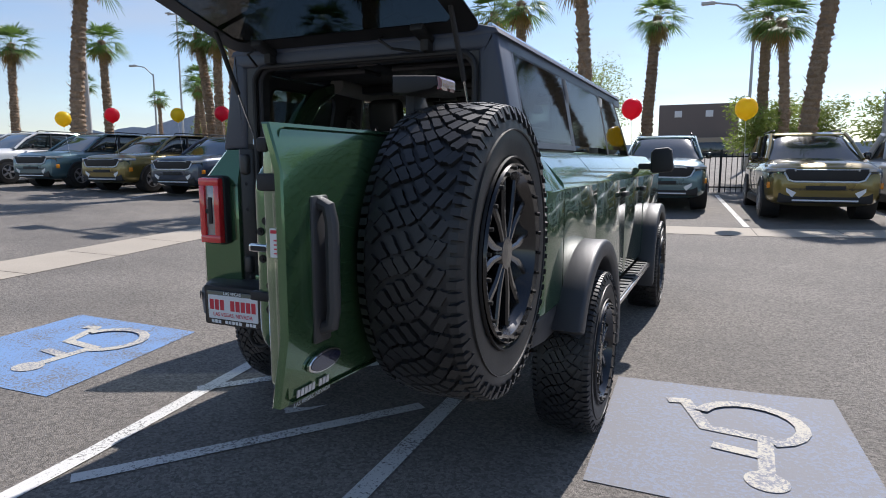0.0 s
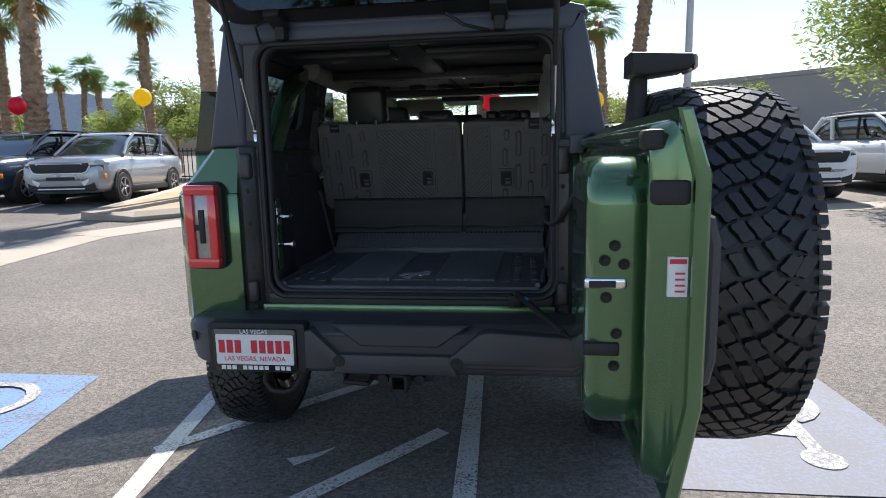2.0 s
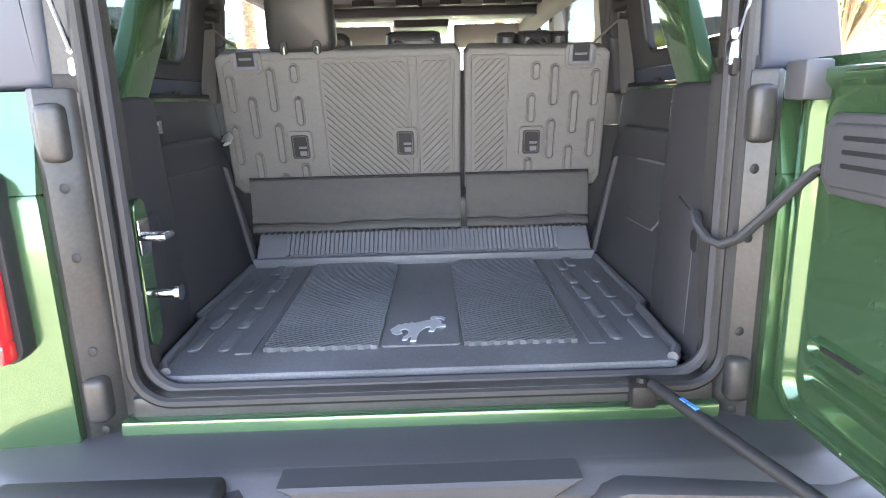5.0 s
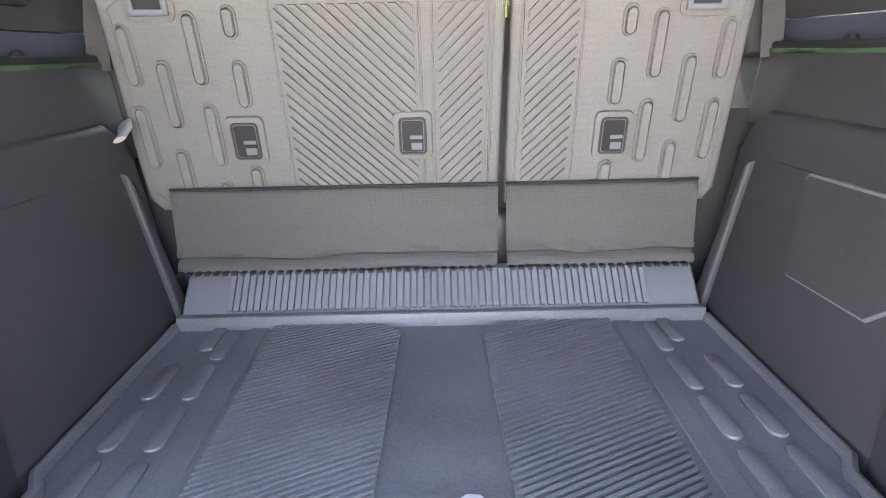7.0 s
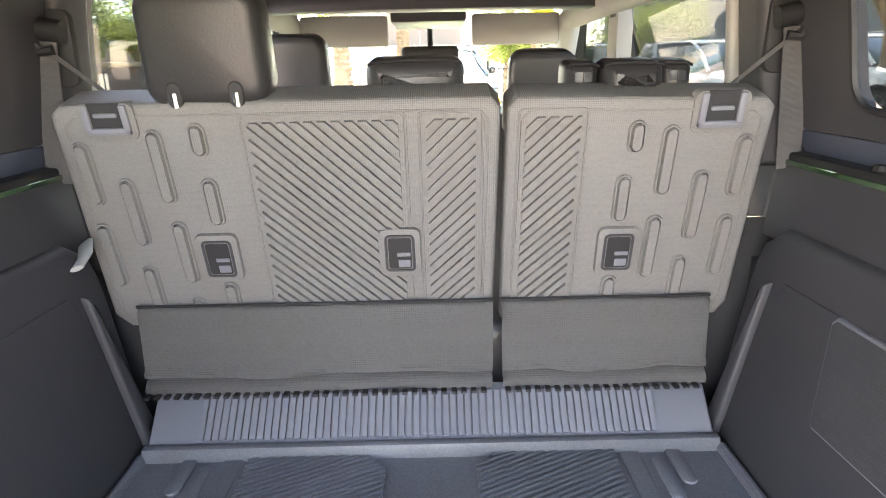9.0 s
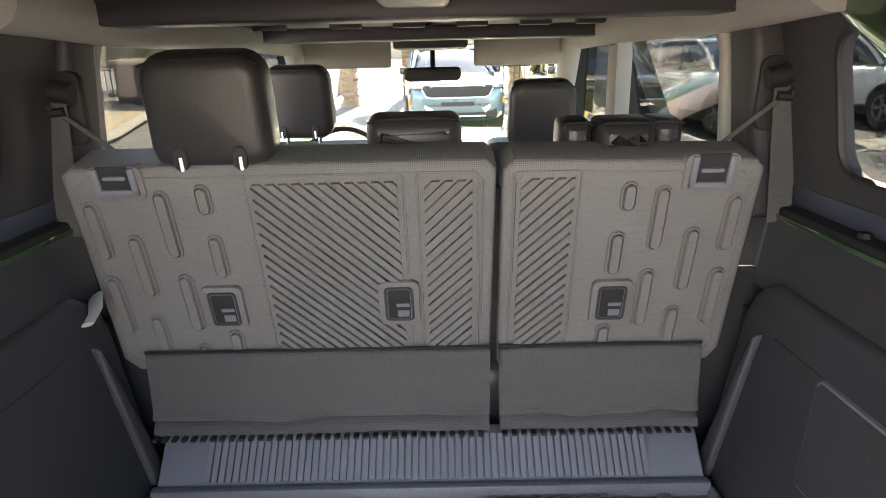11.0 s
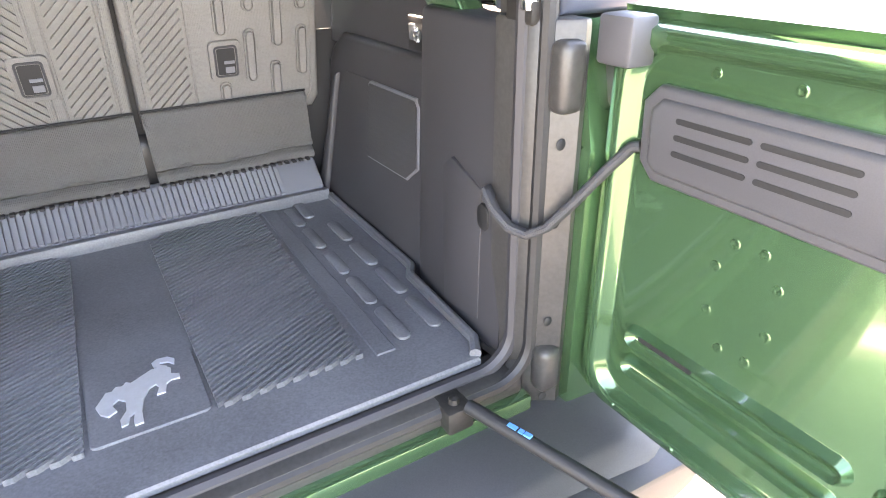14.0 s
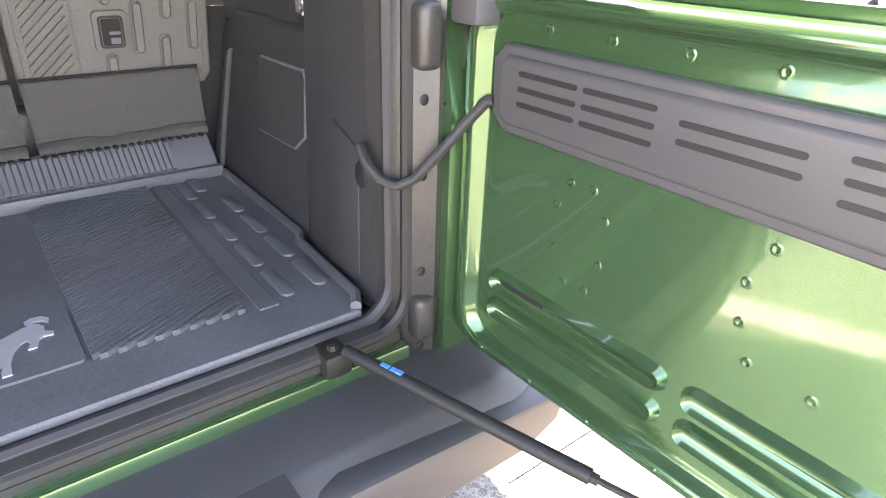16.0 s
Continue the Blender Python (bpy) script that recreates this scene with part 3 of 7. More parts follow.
# flares, steps, arch liners
for s in (-1, 1):
    for c in (AX_R, AX_F):
        bm = bm_new()
        arc = [radians(a) for a in range(-12, 193 if c == AX_F else 158, 7)]
        poly = [(c + 0.56 * math.cos(a) * 1.03, 0.405 + 0.565 * math.sin(a)) for a in arc] + [(c + 0.48 * math.cos(a), 0.405 + 0.48 * math.sin(a)) for a in reversed(arc)]
        add_prism(bm, poly, "x", s * 0.87, s * 1.015, 0.02, 3)
        part("wheel_arch_flare", bm, BUMPER, suv, "satin black moulded wheel arch flare")
        bm = bm_new()
        poly = [(c + 0.49 * math.cos(a), 0.405 + 0.49 * math.sin(a)) for a in arc] + [(c + 0.475 * math.cos(a), 0.405 + 0.475 * math.sin(a)) for a in reversed(arc)]
        add_prism(bm, poly, "x", s * 0.615, s * 0.88)
        part("arch_liner", bm, BLACK, suv)
    bm = bm_new()
    add_box(bm, s * 0.88, s * 0.98, AX_R + 0.62, AX_F - 0.62, 0.47, 0.52, 0.015)
    for i in range(14):
        y = AX_R + 0.72 + i * 0.12
        add_box(bm, s * 0.89, s * 0.97, y, y + 0.05, 0.52, 0.528, 0.002, 1)
    step = part("side_step", bm, BLACK, suv, "black tubular side step")
    bm = bm_new()
    add_box(bm, s * 0.978, s * 0.99, AX_R + 0.64, AX_F - 0.64, 0.485, 0.515, 0.004)
    part("step_edge", bm, CHROME, step, "bright step edge")
    bm = bm_new()
    add_prism(bm, [(s * x, z) for x, z in ((0.96, 1.28), (0.98, 1.26), (1.12, 1.27), (1.14, 1.3), (1.12, 1.45), (1.09, 1.47), (0.99, 1.46), (0.96, 1.43))], "y", 2.93, 3.03, 0.02, 2)
    add_box(bm, s * 0.86, s * 1.02, 2.96, 3.02, 1.29, 1.34, 0.015)
    part("wing_mirror", bm, BLACK, suv, "black wing mirror")

# bumper
bm = bm_new()
half = [(0, -0.235), (0.70, -0.235), (0.80, -0.19), (0.875, -0.09), (0.895, 0.02), (0.895, 0.22), (0.80, 0.22), (0.60, 0.05), (0, 0.05)]
full = [(x, y) for x, y in half] + [(-x, y) for x, y in reversed(half) if x > 0]
verts = []
for z, k, off in ((0.575, 0.93, 0.02), (0.603, 0.985, 0.0), (0.725, 1.0, 0.0), (0.757, 0.985, 0.03), (0.768, 0.955, 0.06)):
    verts.append([bm.verts.new((x * k, y + (off if y < 0.04 else 0), z + (0.045 * max(0, abs(x) - 0.72) / 0.17 if z < 0.6 else 0))) for x, y in full])
for a, b in zip(verts, verts[1:]):
    for i in range(len(full)):
        bm.faces.new((a[i], a[(i + 1) % len(full)], b[(i + 1) % len(full)], b[i]))
bm.faces.new(verts[0][::-1])
bm.faces.new(verts[-1])
bmesh.ops.bevel(bm, geom=[e for e in bm.edges], offset=0.008, segments=2, affect="EDGES")
bump = part("rear_bumper", bm, BUMPER, suv, "black moulded steel rear bumper")
bm = bm_new()
# raised outer blocks and the sunken trapezoid step between them
for s in (-1, 1):
    blk = [(0.16, 0.625), (0.70, 0.625), (0.78, 0.66), (0.80, 0.725), (0.34, 0.752), (0.305, 0.742), (0.215, 0.665)] if s > 0 else [(0.16, 0.625), (0.245, 0.60), (0.335, 0.60), (0.335, 0.745), (0.305, 0.75), (0.215, 0.665)]
    add_prism(bm, [(s * x, z) for x, z in blk], "y", -0.262, -0.2, 0.012, 2)
add_prism(bm, [(-0.23, 0.585), (0.23, 0.585), (0.2, 0.66), (-0.2, 0.66)], "y", -0.262, -0.2, 0.012, 2)
part("bumper_face", bm, BUMPER, bump)
bm = bm_new()
add_prism(bm, [(-0.235, 0.766), (0.27, 0.766), (0.16, 0.685), (-0.125, 0.685)], "y", -0.243, -0.15, 0.006, 1)
part("step_pad", bm, BUMPER, bump, "grey trapezoid step pad")
for x in (-0.203, 0.228, -0.80):
    bm = bm_new()
    yy = -0.2635 if x > -0.5 else -0.19
    add_lathe(bm, [(0.0001, 0.004), (0.008, 0.004), (0.009, 0.002), (0.02, 0.003), (0.022, 0)], 20, Matrix.Translation((x, yy, 0.635 if x > -0.5 else 0.70)) @ (Matrix.Rotation(radians(-40), 4, "Z") if x < -0.5 else Matrix.Identity(4)) @ Matrix.Rotation(radians(90), 4, "X"))
    part("parking_sensor", bm, BLACK, bump)

# number plate in its holder
bm = bm_new()
add_prism(bm, rounded(-0.705, -0.327, 0.583, 0.772, 0.012), "y", -0.262, -0.2, 0.008)
part("plate_holder", bm, BLACK, bump)
bm = bm_new()
add_prism(bm, rounded(-0.68, -0.358, 0.593, 0.753, 0.012), "y", -0.272, -0.255, 0.003)
plate = part("plate_frame", bm, RIM, bump, "white dealer plate in a black frame")
bm = bm_new()
add_prism(bm, rounded(-0.668, -0.369, 0.618, 0.732, 0.006), "y", -0.2745, -0.268, 0.001, 1)
part("plate", bm, WHITE, plate)
FACE = Matrix.Rotation(radians(90), 4, "X")


def bars(name, boxes, material, parent, y=-0.2755, th=0.002):
    b = bm_new()
    for x0, x1, z0, z1 in boxes:
        add_box(b, x0, x1, y, y + th, z0, z1)
    return part(name, b, material, parent)


def letter_bars(x0, x1, z0, z1, n, rnd):
    out, w = [], (x1 - x0) / n
    for i in range(n):
        k = rnd[i % len(rnd)]
        if k:
            out.append((x0 + i * w + w * 0.12, x0 + (i + 1) * w - w * 0.12, z0, z1))
    return out


bars("name_bars", letter_bars(-0.66, -0.377, 0.662, 0.711, 9, (1, 1, 1, 0, 1, 1, 1, 1, 1)), PRINT_RED, plate)
bars("frame_bars", letter_bars(-0.654, -0.382, 0.598, 0.613, 13, (1, 1, 1, 0, 1, 1, 1, 1, 1, 0, 1, 1, 1)), WHITE, plate, -0.2735)
text_part("plate_town", "LAS VEGAS, NEVADA", 0.0255, PRINT_RED, Matrix.Translation((-0.519, -0.2752, 0.640)) @ FACE, plate)
text_part("frame_town", "LAS VEGAS", 0.022, WHITE, Matrix.Translation((-0.519, -0.2730, 0.742)) @ FACE, plate)

# hitch and underside
bm = bm_new()
for q in ((-0.034, 0.034, 0.552, 0.564), (-0.034, 0.034, 0.496, 0.508), (-0.034, -0.022, 0.496, 0.564), (0.022, 0.034, 0.496, 0.564)):
    add_box(bm, q[0], q[1], -0.2, 0.1, q[2], q[3], 0.003)
hitch = part("tow_hitch", bm, DARKMET, suv, "square black tow receiver")
bm = bm_new()
add_box(bm, -0.24, 0.12, -0.12, -0.04, 0.505, 0.55, 0.015)
add_tube(bm, [(-0.21, -0.14, 0.545), (-0.21, -0.18, 0.525), (-0.12, -0.18, 0.52), (-0.1, -0.14, 0.545)], 0.011, 8)
part("hitch_beam", bm, DARKMET, hitch)
for x in (-0.07, 0.07):
    bm = bm_new()
    add_lathe(bm, [(0.0001, 0.03), (0.02, 0.028), (0.024, 0)], 14, Matrix.Translation((x, -0.12, 0.525)) @ Matrix.Rotation(radians(90), 4, "X"))
    part("hitch_socket", bm, BLACK, hitch)
bm = bm_new()
add_tube(bm, [(-0.55, -0.1, 0.56), (-0.55, -0.13, 0.5), (-0.52, -0.14, 0.468), (-0.47, -0.14, 0.46), (-0.43, -0.14, 0.475), (-0.4, -0.12, 0.52), (-0.4, -0.1, 0.56)], 0.012, 8)
part("tow_loop", bm, DARKMET, suv, "black bent steel tow loop")
bm = bm_new()
add_box(bm, -0.66, 0.66, 0.06, 4.15, 0.62, 0.78, 0.02)
for s in (-1, 1):
    add_box(bm, s * 0.42, s * 0.56, 0.02, 4.1, 0.5, 0.63, 0.01)
add_tube(bm, [(-0.85, AX_R, 0.405), (0.85, AX_R, 0.405)], 0.05, 12)
add_lathe(bm, [(0.0001, -0.14), (0.12, -0.1), (0.15, 0), (0.12, 0.1), (0.0001, 0.14)], 18, Matrix.Translation((0.1, AX_R, 0.41)) @ Matrix.Rotation(radians(90), 4, "X"))
for s in (-1, 1):
    add_tube(bm, [(s * 0.6, AX_R - 0.1, 0.4), (s * 0.62, AX_R - 0.16, 0.72)], 0.035, 10)
part("underbody", bm, DARKMET, suv, "dark frame rails and axle")

# sill of the opening
bm = bm_new()
add_box(bm, -0.575, 0.58, -0.055, 0.05, 0.735, 0.795, 0.008)
part("sill_panel", bm, GREEN, suv)
bm = bm_new()
add_box(bm, -0.56, 0.575, -0.035, 0.09, 0.785, 0.835, 0.012)
part("sill_trim", bm, JAMB, suv)
ring = rounded(-0.552, 0.588, 0.82, 1.795, 0.075, 8)
bm = bm_new()
add_tube(bm, [(x, -0.028, z) for x, z in ring], 0.012, 8, close=True)
part("door_seal", bm, RUBBER, suv, "black rubber door seal")
bm = bm_new()
add_tube(bm, [(x * 0.975, 0.004, 0.82 + (z - 0.82) * 0.985 + 0.012) for x, z in ring], 0.013, 8, close=True)
part("door_seal", bm, TRIM, suv)
# jamb plates that fill round the seal
bm = bm_new()
outer = rounded(-0.645, 0.645, 0.75, 1.86, 0.03, 8)
n = len(ring)
a = [bm.verts.new((x, -0.018, z)) for x, z in ring]
b = [bm.verts.new((x, -0.018, z)) for x, z in outer]
c = [bm.verts.new((x * 0.985, 0.07, z)) for x, z in ring]
for i in range(n):
    bm.faces.new((a[i], a[(i + 1) % n], b[(i + 1) % n], b[i]))
    bm.faces.new((a[i], c[i], c[(i + 1) % n], a[(i + 1) % n]))
part("opening_flange", bm, JAMB, suv)

# strikers on the jamb
bm = bm_new()
add_prism(bm, stadium(0.055, 1.06, 0.30, 0.052, 90), "x", -0.545, -0.53, 0.002, 1)
stp = part("striker_plate", bm, GREEN, suv, "green latch striker plate")
bm = bm_new()
add_box(bm, -0.535, -0.525, 0.03, 0.075, 1.10, 1.17, 0.003)
add_tube(bm, [(-0.53, 0.035, 1.135), (-0.482, 0.035, 1.135), (-0.482, 0.07, 1.135), (-0.53, 0.07, 1.135)], 0.007, 8)
add_tube(bm, [(-0.535, 0.05, 1.02), (-0.478, 0.05, 1.02)], 0.01, 12)
add_tube(bm, [(-0.478, 0.05, 1.02), (-0.469, 0.05, 1.02)], 0.017, 12)
part("striker_pins", bm, CHROME, stp, "bright steel striker pins")


# ---------------- hardtop and glass ----------------
def top_x(z):
    return 0.765 - (z - 1.41) * 0.2


def slab(bm, y0, y1, z0, z1, s, th=0.04, lean0=0.0, lean1=0.0):
    vs = []
    for th2 in (0, th):
        for y, z, l in ((y0, z0, 0), (y1, z0, 0), (y1, z1, lean1), (y0, z1, lean0)):
            vs.append(bm.verts.new((s * (top_x(z) - th2), y + l, z)))
    for q in ((0, 1, 2, 3), (4, 7, 6, 5), (0, 4, 5, 1), (1, 5, 6, 2), (2, 6, 7, 3), (3, 7, 4, 0)):
        bm.faces.new([vs[i] for i in q])


bm = bm_new()
for s in (-1, 1):
    # rear pillar
    add_prism(bm, [(s * x, z) for x, z in ((0.765, 1.412), (0.61, 1.412), (0.598, 1.78), (0.60, 1.80), (0.66, 1.875), (0.675, 1.86))], "y", -0.03, 0.14, 0.02, 3)
    slab(bm, 0.12, 1.06, 1.412, 1.455, s)
    slab(bm, 0.12, 3.0, 1.80, 1.865, s)
    slab(bm, 0.10, 0.16, 1.45, 1.81, s)
    slab(bm, 0.98, 1.06, 1.45, 1.81, s)
add_box(bm, -0.665, 0.665, -0.03, 0.16, 1.795, 1.87, 0.018, 3)
hard = part("hardtop", bm, HARDTOP, suv, "dark grey moulded hardtop")
bm = bm_new()
prof = []
for x, z in ((-0.69, 1.855), (-0.675, 1.878), (-0.6, 1.897), (-0.3, 1.91), (0, 1.914), (0.3, 1.91), (0.6, 1.897), (0.675, 1.878), (0.69, 1.855), (0.6, 1.845), (-0.6, 1.845)):
    prof.append((x, z))
add_prism(bm, prof, "y", -0.03, 2.95, 0.01, 2)
part("roof", bm, HARDTOP, suv, "dark grey roof panel")
bm = bm_new()
for x in (-0.62, 0.62):
    add_tube(bm, [(x, 0.05, 1.905), (x, 2.8, 1.905)], 0.012, 8)
part("roof_rails", bm, CHROME, suv, "pale roof edge strips")
for s in (-1, 1):
    part("door_pillar", one(slab, 2.04, 2.11, 1.40, 1.81, s, 0.06), BLACK, suv)
    part("windscreen_pillar", one(slab, 3.05, 3.13, 1.38, 1.82, s, 0.06, -0.42, -0.42), BLACK, suv)
    bm = bm_new()
    o, i_ = rounded(0.17, 0.975, 1.458, 1.79, 0.02, 6), rounded(0.23, 0.825, 1.502, 1.735, 0.05, 6)
    rings = [[bm.verts.new((s * (top_x(z) - d), y, z)) for y, z in lp] for lp, d in ((o, 0.018), (o, 0.046), (i_, 0.04), (i_, 0.018))]
    for a, b in zip(rings, rings[1:]):
        for k in range(len(a)):
            bm.faces.new((a[k], a[(k + 1) % len(a)], b[(k + 1) % len(a)], b[k]))
    part("window_surround", bm, TRIM, hard, "dark moulded window surround")
    bm = bm_new()
    add_tube(bm, [(s * (top_x(z) - 0.04), y, z) for y, z in i_], 0.007, 6, close=True)
    part("window_seal", bm, RUBBER, hard)
    for y0, y1, l in ((0.15, 0.99, 0.0), (2.10, 3.06, -0.42)) + (((1.05, 2.05, 0.0),) if s > 0 else ()):
        bm = bm_new()
        slab(bm, y0, y1, 1.44, 1.81, s, 0.008, 0.0, l if y0 > 2 else 0)
        g = part("side_window", bm, TINT, suv, "dark tinted side window")
        g.visible_shadow = False
# windscreen
bm = bm_new()
v = [bm.verts.new(p) for p in ((-0.70, 3.10, 1.36), (0.70, 3.10, 1.36), (0.64, 2.68, 1.83), (-0.64, 2.68, 1.83), (-0.70, 3.108, 1.36), (0.70, 3.108, 1.36), (0.64, 2.688, 1.83), (-0.64, 2.688, 1.83))]
for q in ((0, 1, 2, 3), (4, 7, 6, 5), (0, 4, 5, 1), (2, 6, 7, 3), (1, 5, 6, 2), (0, 3, 7, 4)):
    bm.faces.new([v[i] for i in q])
g = part("windscreen", bm, CLEAR, suv)
g.visible_shadow = False
bm = bm_new()
add_loft(bm, [(3.02, 0.62, 1.30, 0.80), (3.1, 0.6, 1.33, 0.81), (3.4, 0.58, 1.29, 0.82), (4.2, 0.58, 1.24, 0.81), (4.32, 0.6, 1.16, 0.79), (4.36, 0.66, 1.08, 0.74)], 28, 7)
part("bonnet", bm, GREEN, suv)
bm = bm_new()
add_box(bm, -0.85, 0.85, 4.34, 4.52, 0.56, 0.80, 0.03)
part("front_bumper", bm, BUMPER, suv)

# raised glass hatch
HM = Matrix.Translation((0, -0.055, 1.872)) @ Matrix.Rotation(radians(-17), 4, "X")
bm = bm_new()
add_prism(bm, rounded(-0.625, 0.625, -0.62, 0.0, 0.06, 6), "z", 0.0, 0.012, 0.004, 1, HM)
hatch = part("glass_hatch", bm, HATCHGL, suv, "raised smoked glass hatch")
bm = bm_new()
o, i_ = rounded(-0.628, 0.628, -0.623, 0.003, 0.062, 6), rounded(-0.54, 0.54, -0.55, -0.08, 0.05, 6)
for zz in (-0.006, 0.0):
    a, b = [bm.verts.new((x, y, zz)) for x, y in o], [bm.verts.new((x, y, zz)) for x, y in i_]
    for k in range(len(o)):
        bm.faces.new((a[k], a[(k + 1) % len(o)], b[(k + 1) % len(o)], b[k]))
bmesh.ops.transform(bm, matrix=HM, verts=bm.verts)
part("hatch_border", bm, BLACK, hatch, "black enamel glass border")
for x in (-0.43, 0.38):
    bm = bm_new()
    add_box(bm, x - 0.03, x + 0.03, -0.09, 0.03, -0.03, 0.0, 0.008, 2, HM)
    add_box(bm, x - 0.02, x + 0.02, -0.075, -0.02, 1.80, 1.88, 0.01)
    part("hatch_hinge", bm, BLACK, hatch)
bm = bm_new()
add_box(bm, -0.13, 0.13, -0.52, -0.46, -0.022, -0.004, 0.008, 2, HM)
part("hatch_latch", bm, BLACK, hatch)
for pts in ([(-0.52, -0.04, 1.80), (-0.5, -0.12, 1.84), (-0.46, -0.1, 1.87), (-0.44, -0.03, 1.86)], [(0.18, -0.06, 1.875), (0.2, -0.13, 1.85), (0.26, -0.13, 1.81), (0.34, -0.04, 1.805)]):
    part("hatch_wire", one(add_tube, pts, 0.006, 6), BLACK, hatch)
for s in (-1, 1):
    bm = bm_new()
    p0, p1 = Vector((s * 0.575, -0.005, 1.455)), Vector((s * 0.572, -0.24, 1.925))
    pm = p0.lerp(p1, 0.45)
    add_tube(bm, [pm, p1], 0.0105, 10)
    st = part("gas_strut", bm, BLACK, suv, "black gas strut holding the hatch")
    bm = bm_new()
    add_tube(bm, [p0, pm], 0.0045, 8)
    add_lathe(bm, [(0.0001, 0.03), (0.013, 0.03), (0.015, 0.02), (0.012, 0.012), (0.015, 0.006), (0.015, -0.03), (0.0001, -0.03)], 12, Matrix.Translation(p0))
    part("strut_rod", bm, CHROME, st, "bright strut rod")
    bm = bm_new()
    add_box(bm, s * 0.565, s * 0.62, -0.02, 0.04, 1.405, 1.44, 0.006)
    part("strut_bracket", bm, DARKMET, st)

# ---------------- open tailgate ----------------
TG = Matrix(((0, -1, 0, 0.735), (-1, 0, 0, -0.065), (0, 0, 1, 0), (0, 0, 0, 1)))


def tuck(bm):
    """Follow the inward slope of the lower door skin."""
    for v in bm.verts:
        v.co.y += max(0.0, 0.99 - v.co.z) * 0.147
    return bm


def tg(bm):
    bmesh.ops.transform(bm, matrix=TG, verts=bm.verts)
    return bm


bm = bm_new()


def rise(bm):
    """The lower edge climbs towards the free end."""
    for v in bm.verts:
        v.co.z += 0.042 * v.co.x / 1.363 * max(0.0, min(1.0, (0.93 - v.co.z) / 0.13))


SKIN = [(0.030, 1.43), (0.0, 1.335), (0.0, 0.99), (0.029, 0.79), (0.05, 0.79), (0.022, 0.992), (0.022, 1.33), (0.05, 1.43)]
add_prism(bm, SKIN, "x", 0.0, 1.363, 0.004, 1)
rise(bm)
gate = part("tailgate", tg(bm), GREEN, suv, "green side-hinged tailgate standing wide open")
bm = bm_new()
# inner pressing: flange, raised ridge with round corners, sunken field
loops = []
for d, w, r in ((0.004, 0.040, 0.02), (0.009, 0.043, 0.03), (0.013, 0.052, 0.04), (0.018, 0.073, 0.05), (0.023, 0.079, 0.055), (0.041, 0.079, 0.055), (0.047, 0.074, 0.055), (0.056, 0.060, 0.05), (0.062, 0.058, 0.05)):
    loops.append([bm.verts.new((u, w, z)) for u, z in rounded(d, 1.345 - d * 0.9, 0.795 + d * 0.75, 1.425 - d * 0.75, r, 8)])
for a, b in zip(loops, loops[1:]):
    for k in range(len(a)):
        bm.faces.new((a[k], a[(k + 1) % len(a)], b[(k + 1) % len(a)], b[k]))
bm.faces.new(loops[-1])
edge = [bm.verts.new((v.co.x, 0.02, v.co.z)) for v in loops[0]]
for k in range(len(edge)):
    bm.faces.new((edge[k], edge[(k + 1) % len(edge)], loops[0][(k + 1) % len(edge)], loops[0][k]))
rise(bm)
part("inner_pressing", tg(bm), GREEN, gate, angle=60)
for cu_, cz, ln in ((0.265, 0.957, 0.35), (0.265, 0.903, 0.35), (0.64, 0.957, 0.36), (0.64, 0.903, 0.36)):
    bm = bm_new()
    o, i_ = stadium(cu_, cz, ln, 0.044), stadium(cu_, cz, ln - 0.03, 0.012)
    k = len(o)
    a = [bm.verts.new((x, 0.0575, z)) for x, z in o]
    b = [bm.verts.new((x * 0.5 + x2 * 0.5, 0.071, z * 0.5 + z2 * 0.5)) for (x, z), (x2, z2) in zip(o, i_)]
    c = [bm.verts.new((x, 0.059, z)) for x, z in i_]
    for j in range(k):
        bm.faces.new((a[j], a[(j + 1) % k], b[(j + 1) % k], b[j]))
        bm.faces.new((b[j], b[(j + 1) % k], c[(j + 1) % k], c[j]))
    bm.faces.new(c)
    part("pressed_bead", tg(bm), GREEN, gate, angle=70)
bm = bm_new()
add_prism(bm, stadium(0.165, 0.958, 0.10, 0.009), "y", 0.056, 0.0605)
part("drain_slot", tg(bm), BLACK, gate)
dim = []
spots = [(0.048, 1.165), (0.048, 1.115), (0.048, 1.06), (0.048, 1.005), (0.235, 1.172), (0.275, 1.174), (0.215, 1.133), (0.30, 1.138), (0.215, 1.066), (0.30, 1.072), (0.243, 1.02), (0.283, 1.022), (0.50, 1.14), (0.505, 1.09), (0.525, 1.045), (0.52, 1.19), (0.6, 1.04), (0.72, 1.12), (0.79, 1.06)]
for u, z in spots:
    dim.append(one(add_lathe, [(0.0001, 0.0583), (0.003, 0.0584), (0.0045, 0.0589), (0.0062, 0.0587), (0.0085, 0.0577)], 12, TG @ Matrix(((1, 0, 0, u), (0, 0, 1, 0), (0, 1, 0, z), (0, 0, 0, 1)))))
for i in range(9):
    dim.append(one(add_lathe, [(0.0001, 0.0583), (0.0035, 0.0584), (0.005, 0.0589), (0.0065, 0.0587), (0.009, 0.0577)], 10, TG @ Matrix(((1, 0, 0, 0.06 + i * 0.105), (0, 0, 1, 0), (0, 1, 0, 1.366), (0, 0, 0, 1)))))
    dim.append(one(add_lathe, [(0.0001, 0.0815), (0.003, 0.0813), (0.006, 0.078)], 10, TG @ Matrix(((1, 0, 0, 0.1 + i * 0.12), (0, 0, 1, 0), (0, 1, 0, 0.82 + (0.1 + i * 0.12) * 0.026), (0, 0, 0, 1)))))
each("dimple", dim, GREEN, gate)
bm = bm_new()
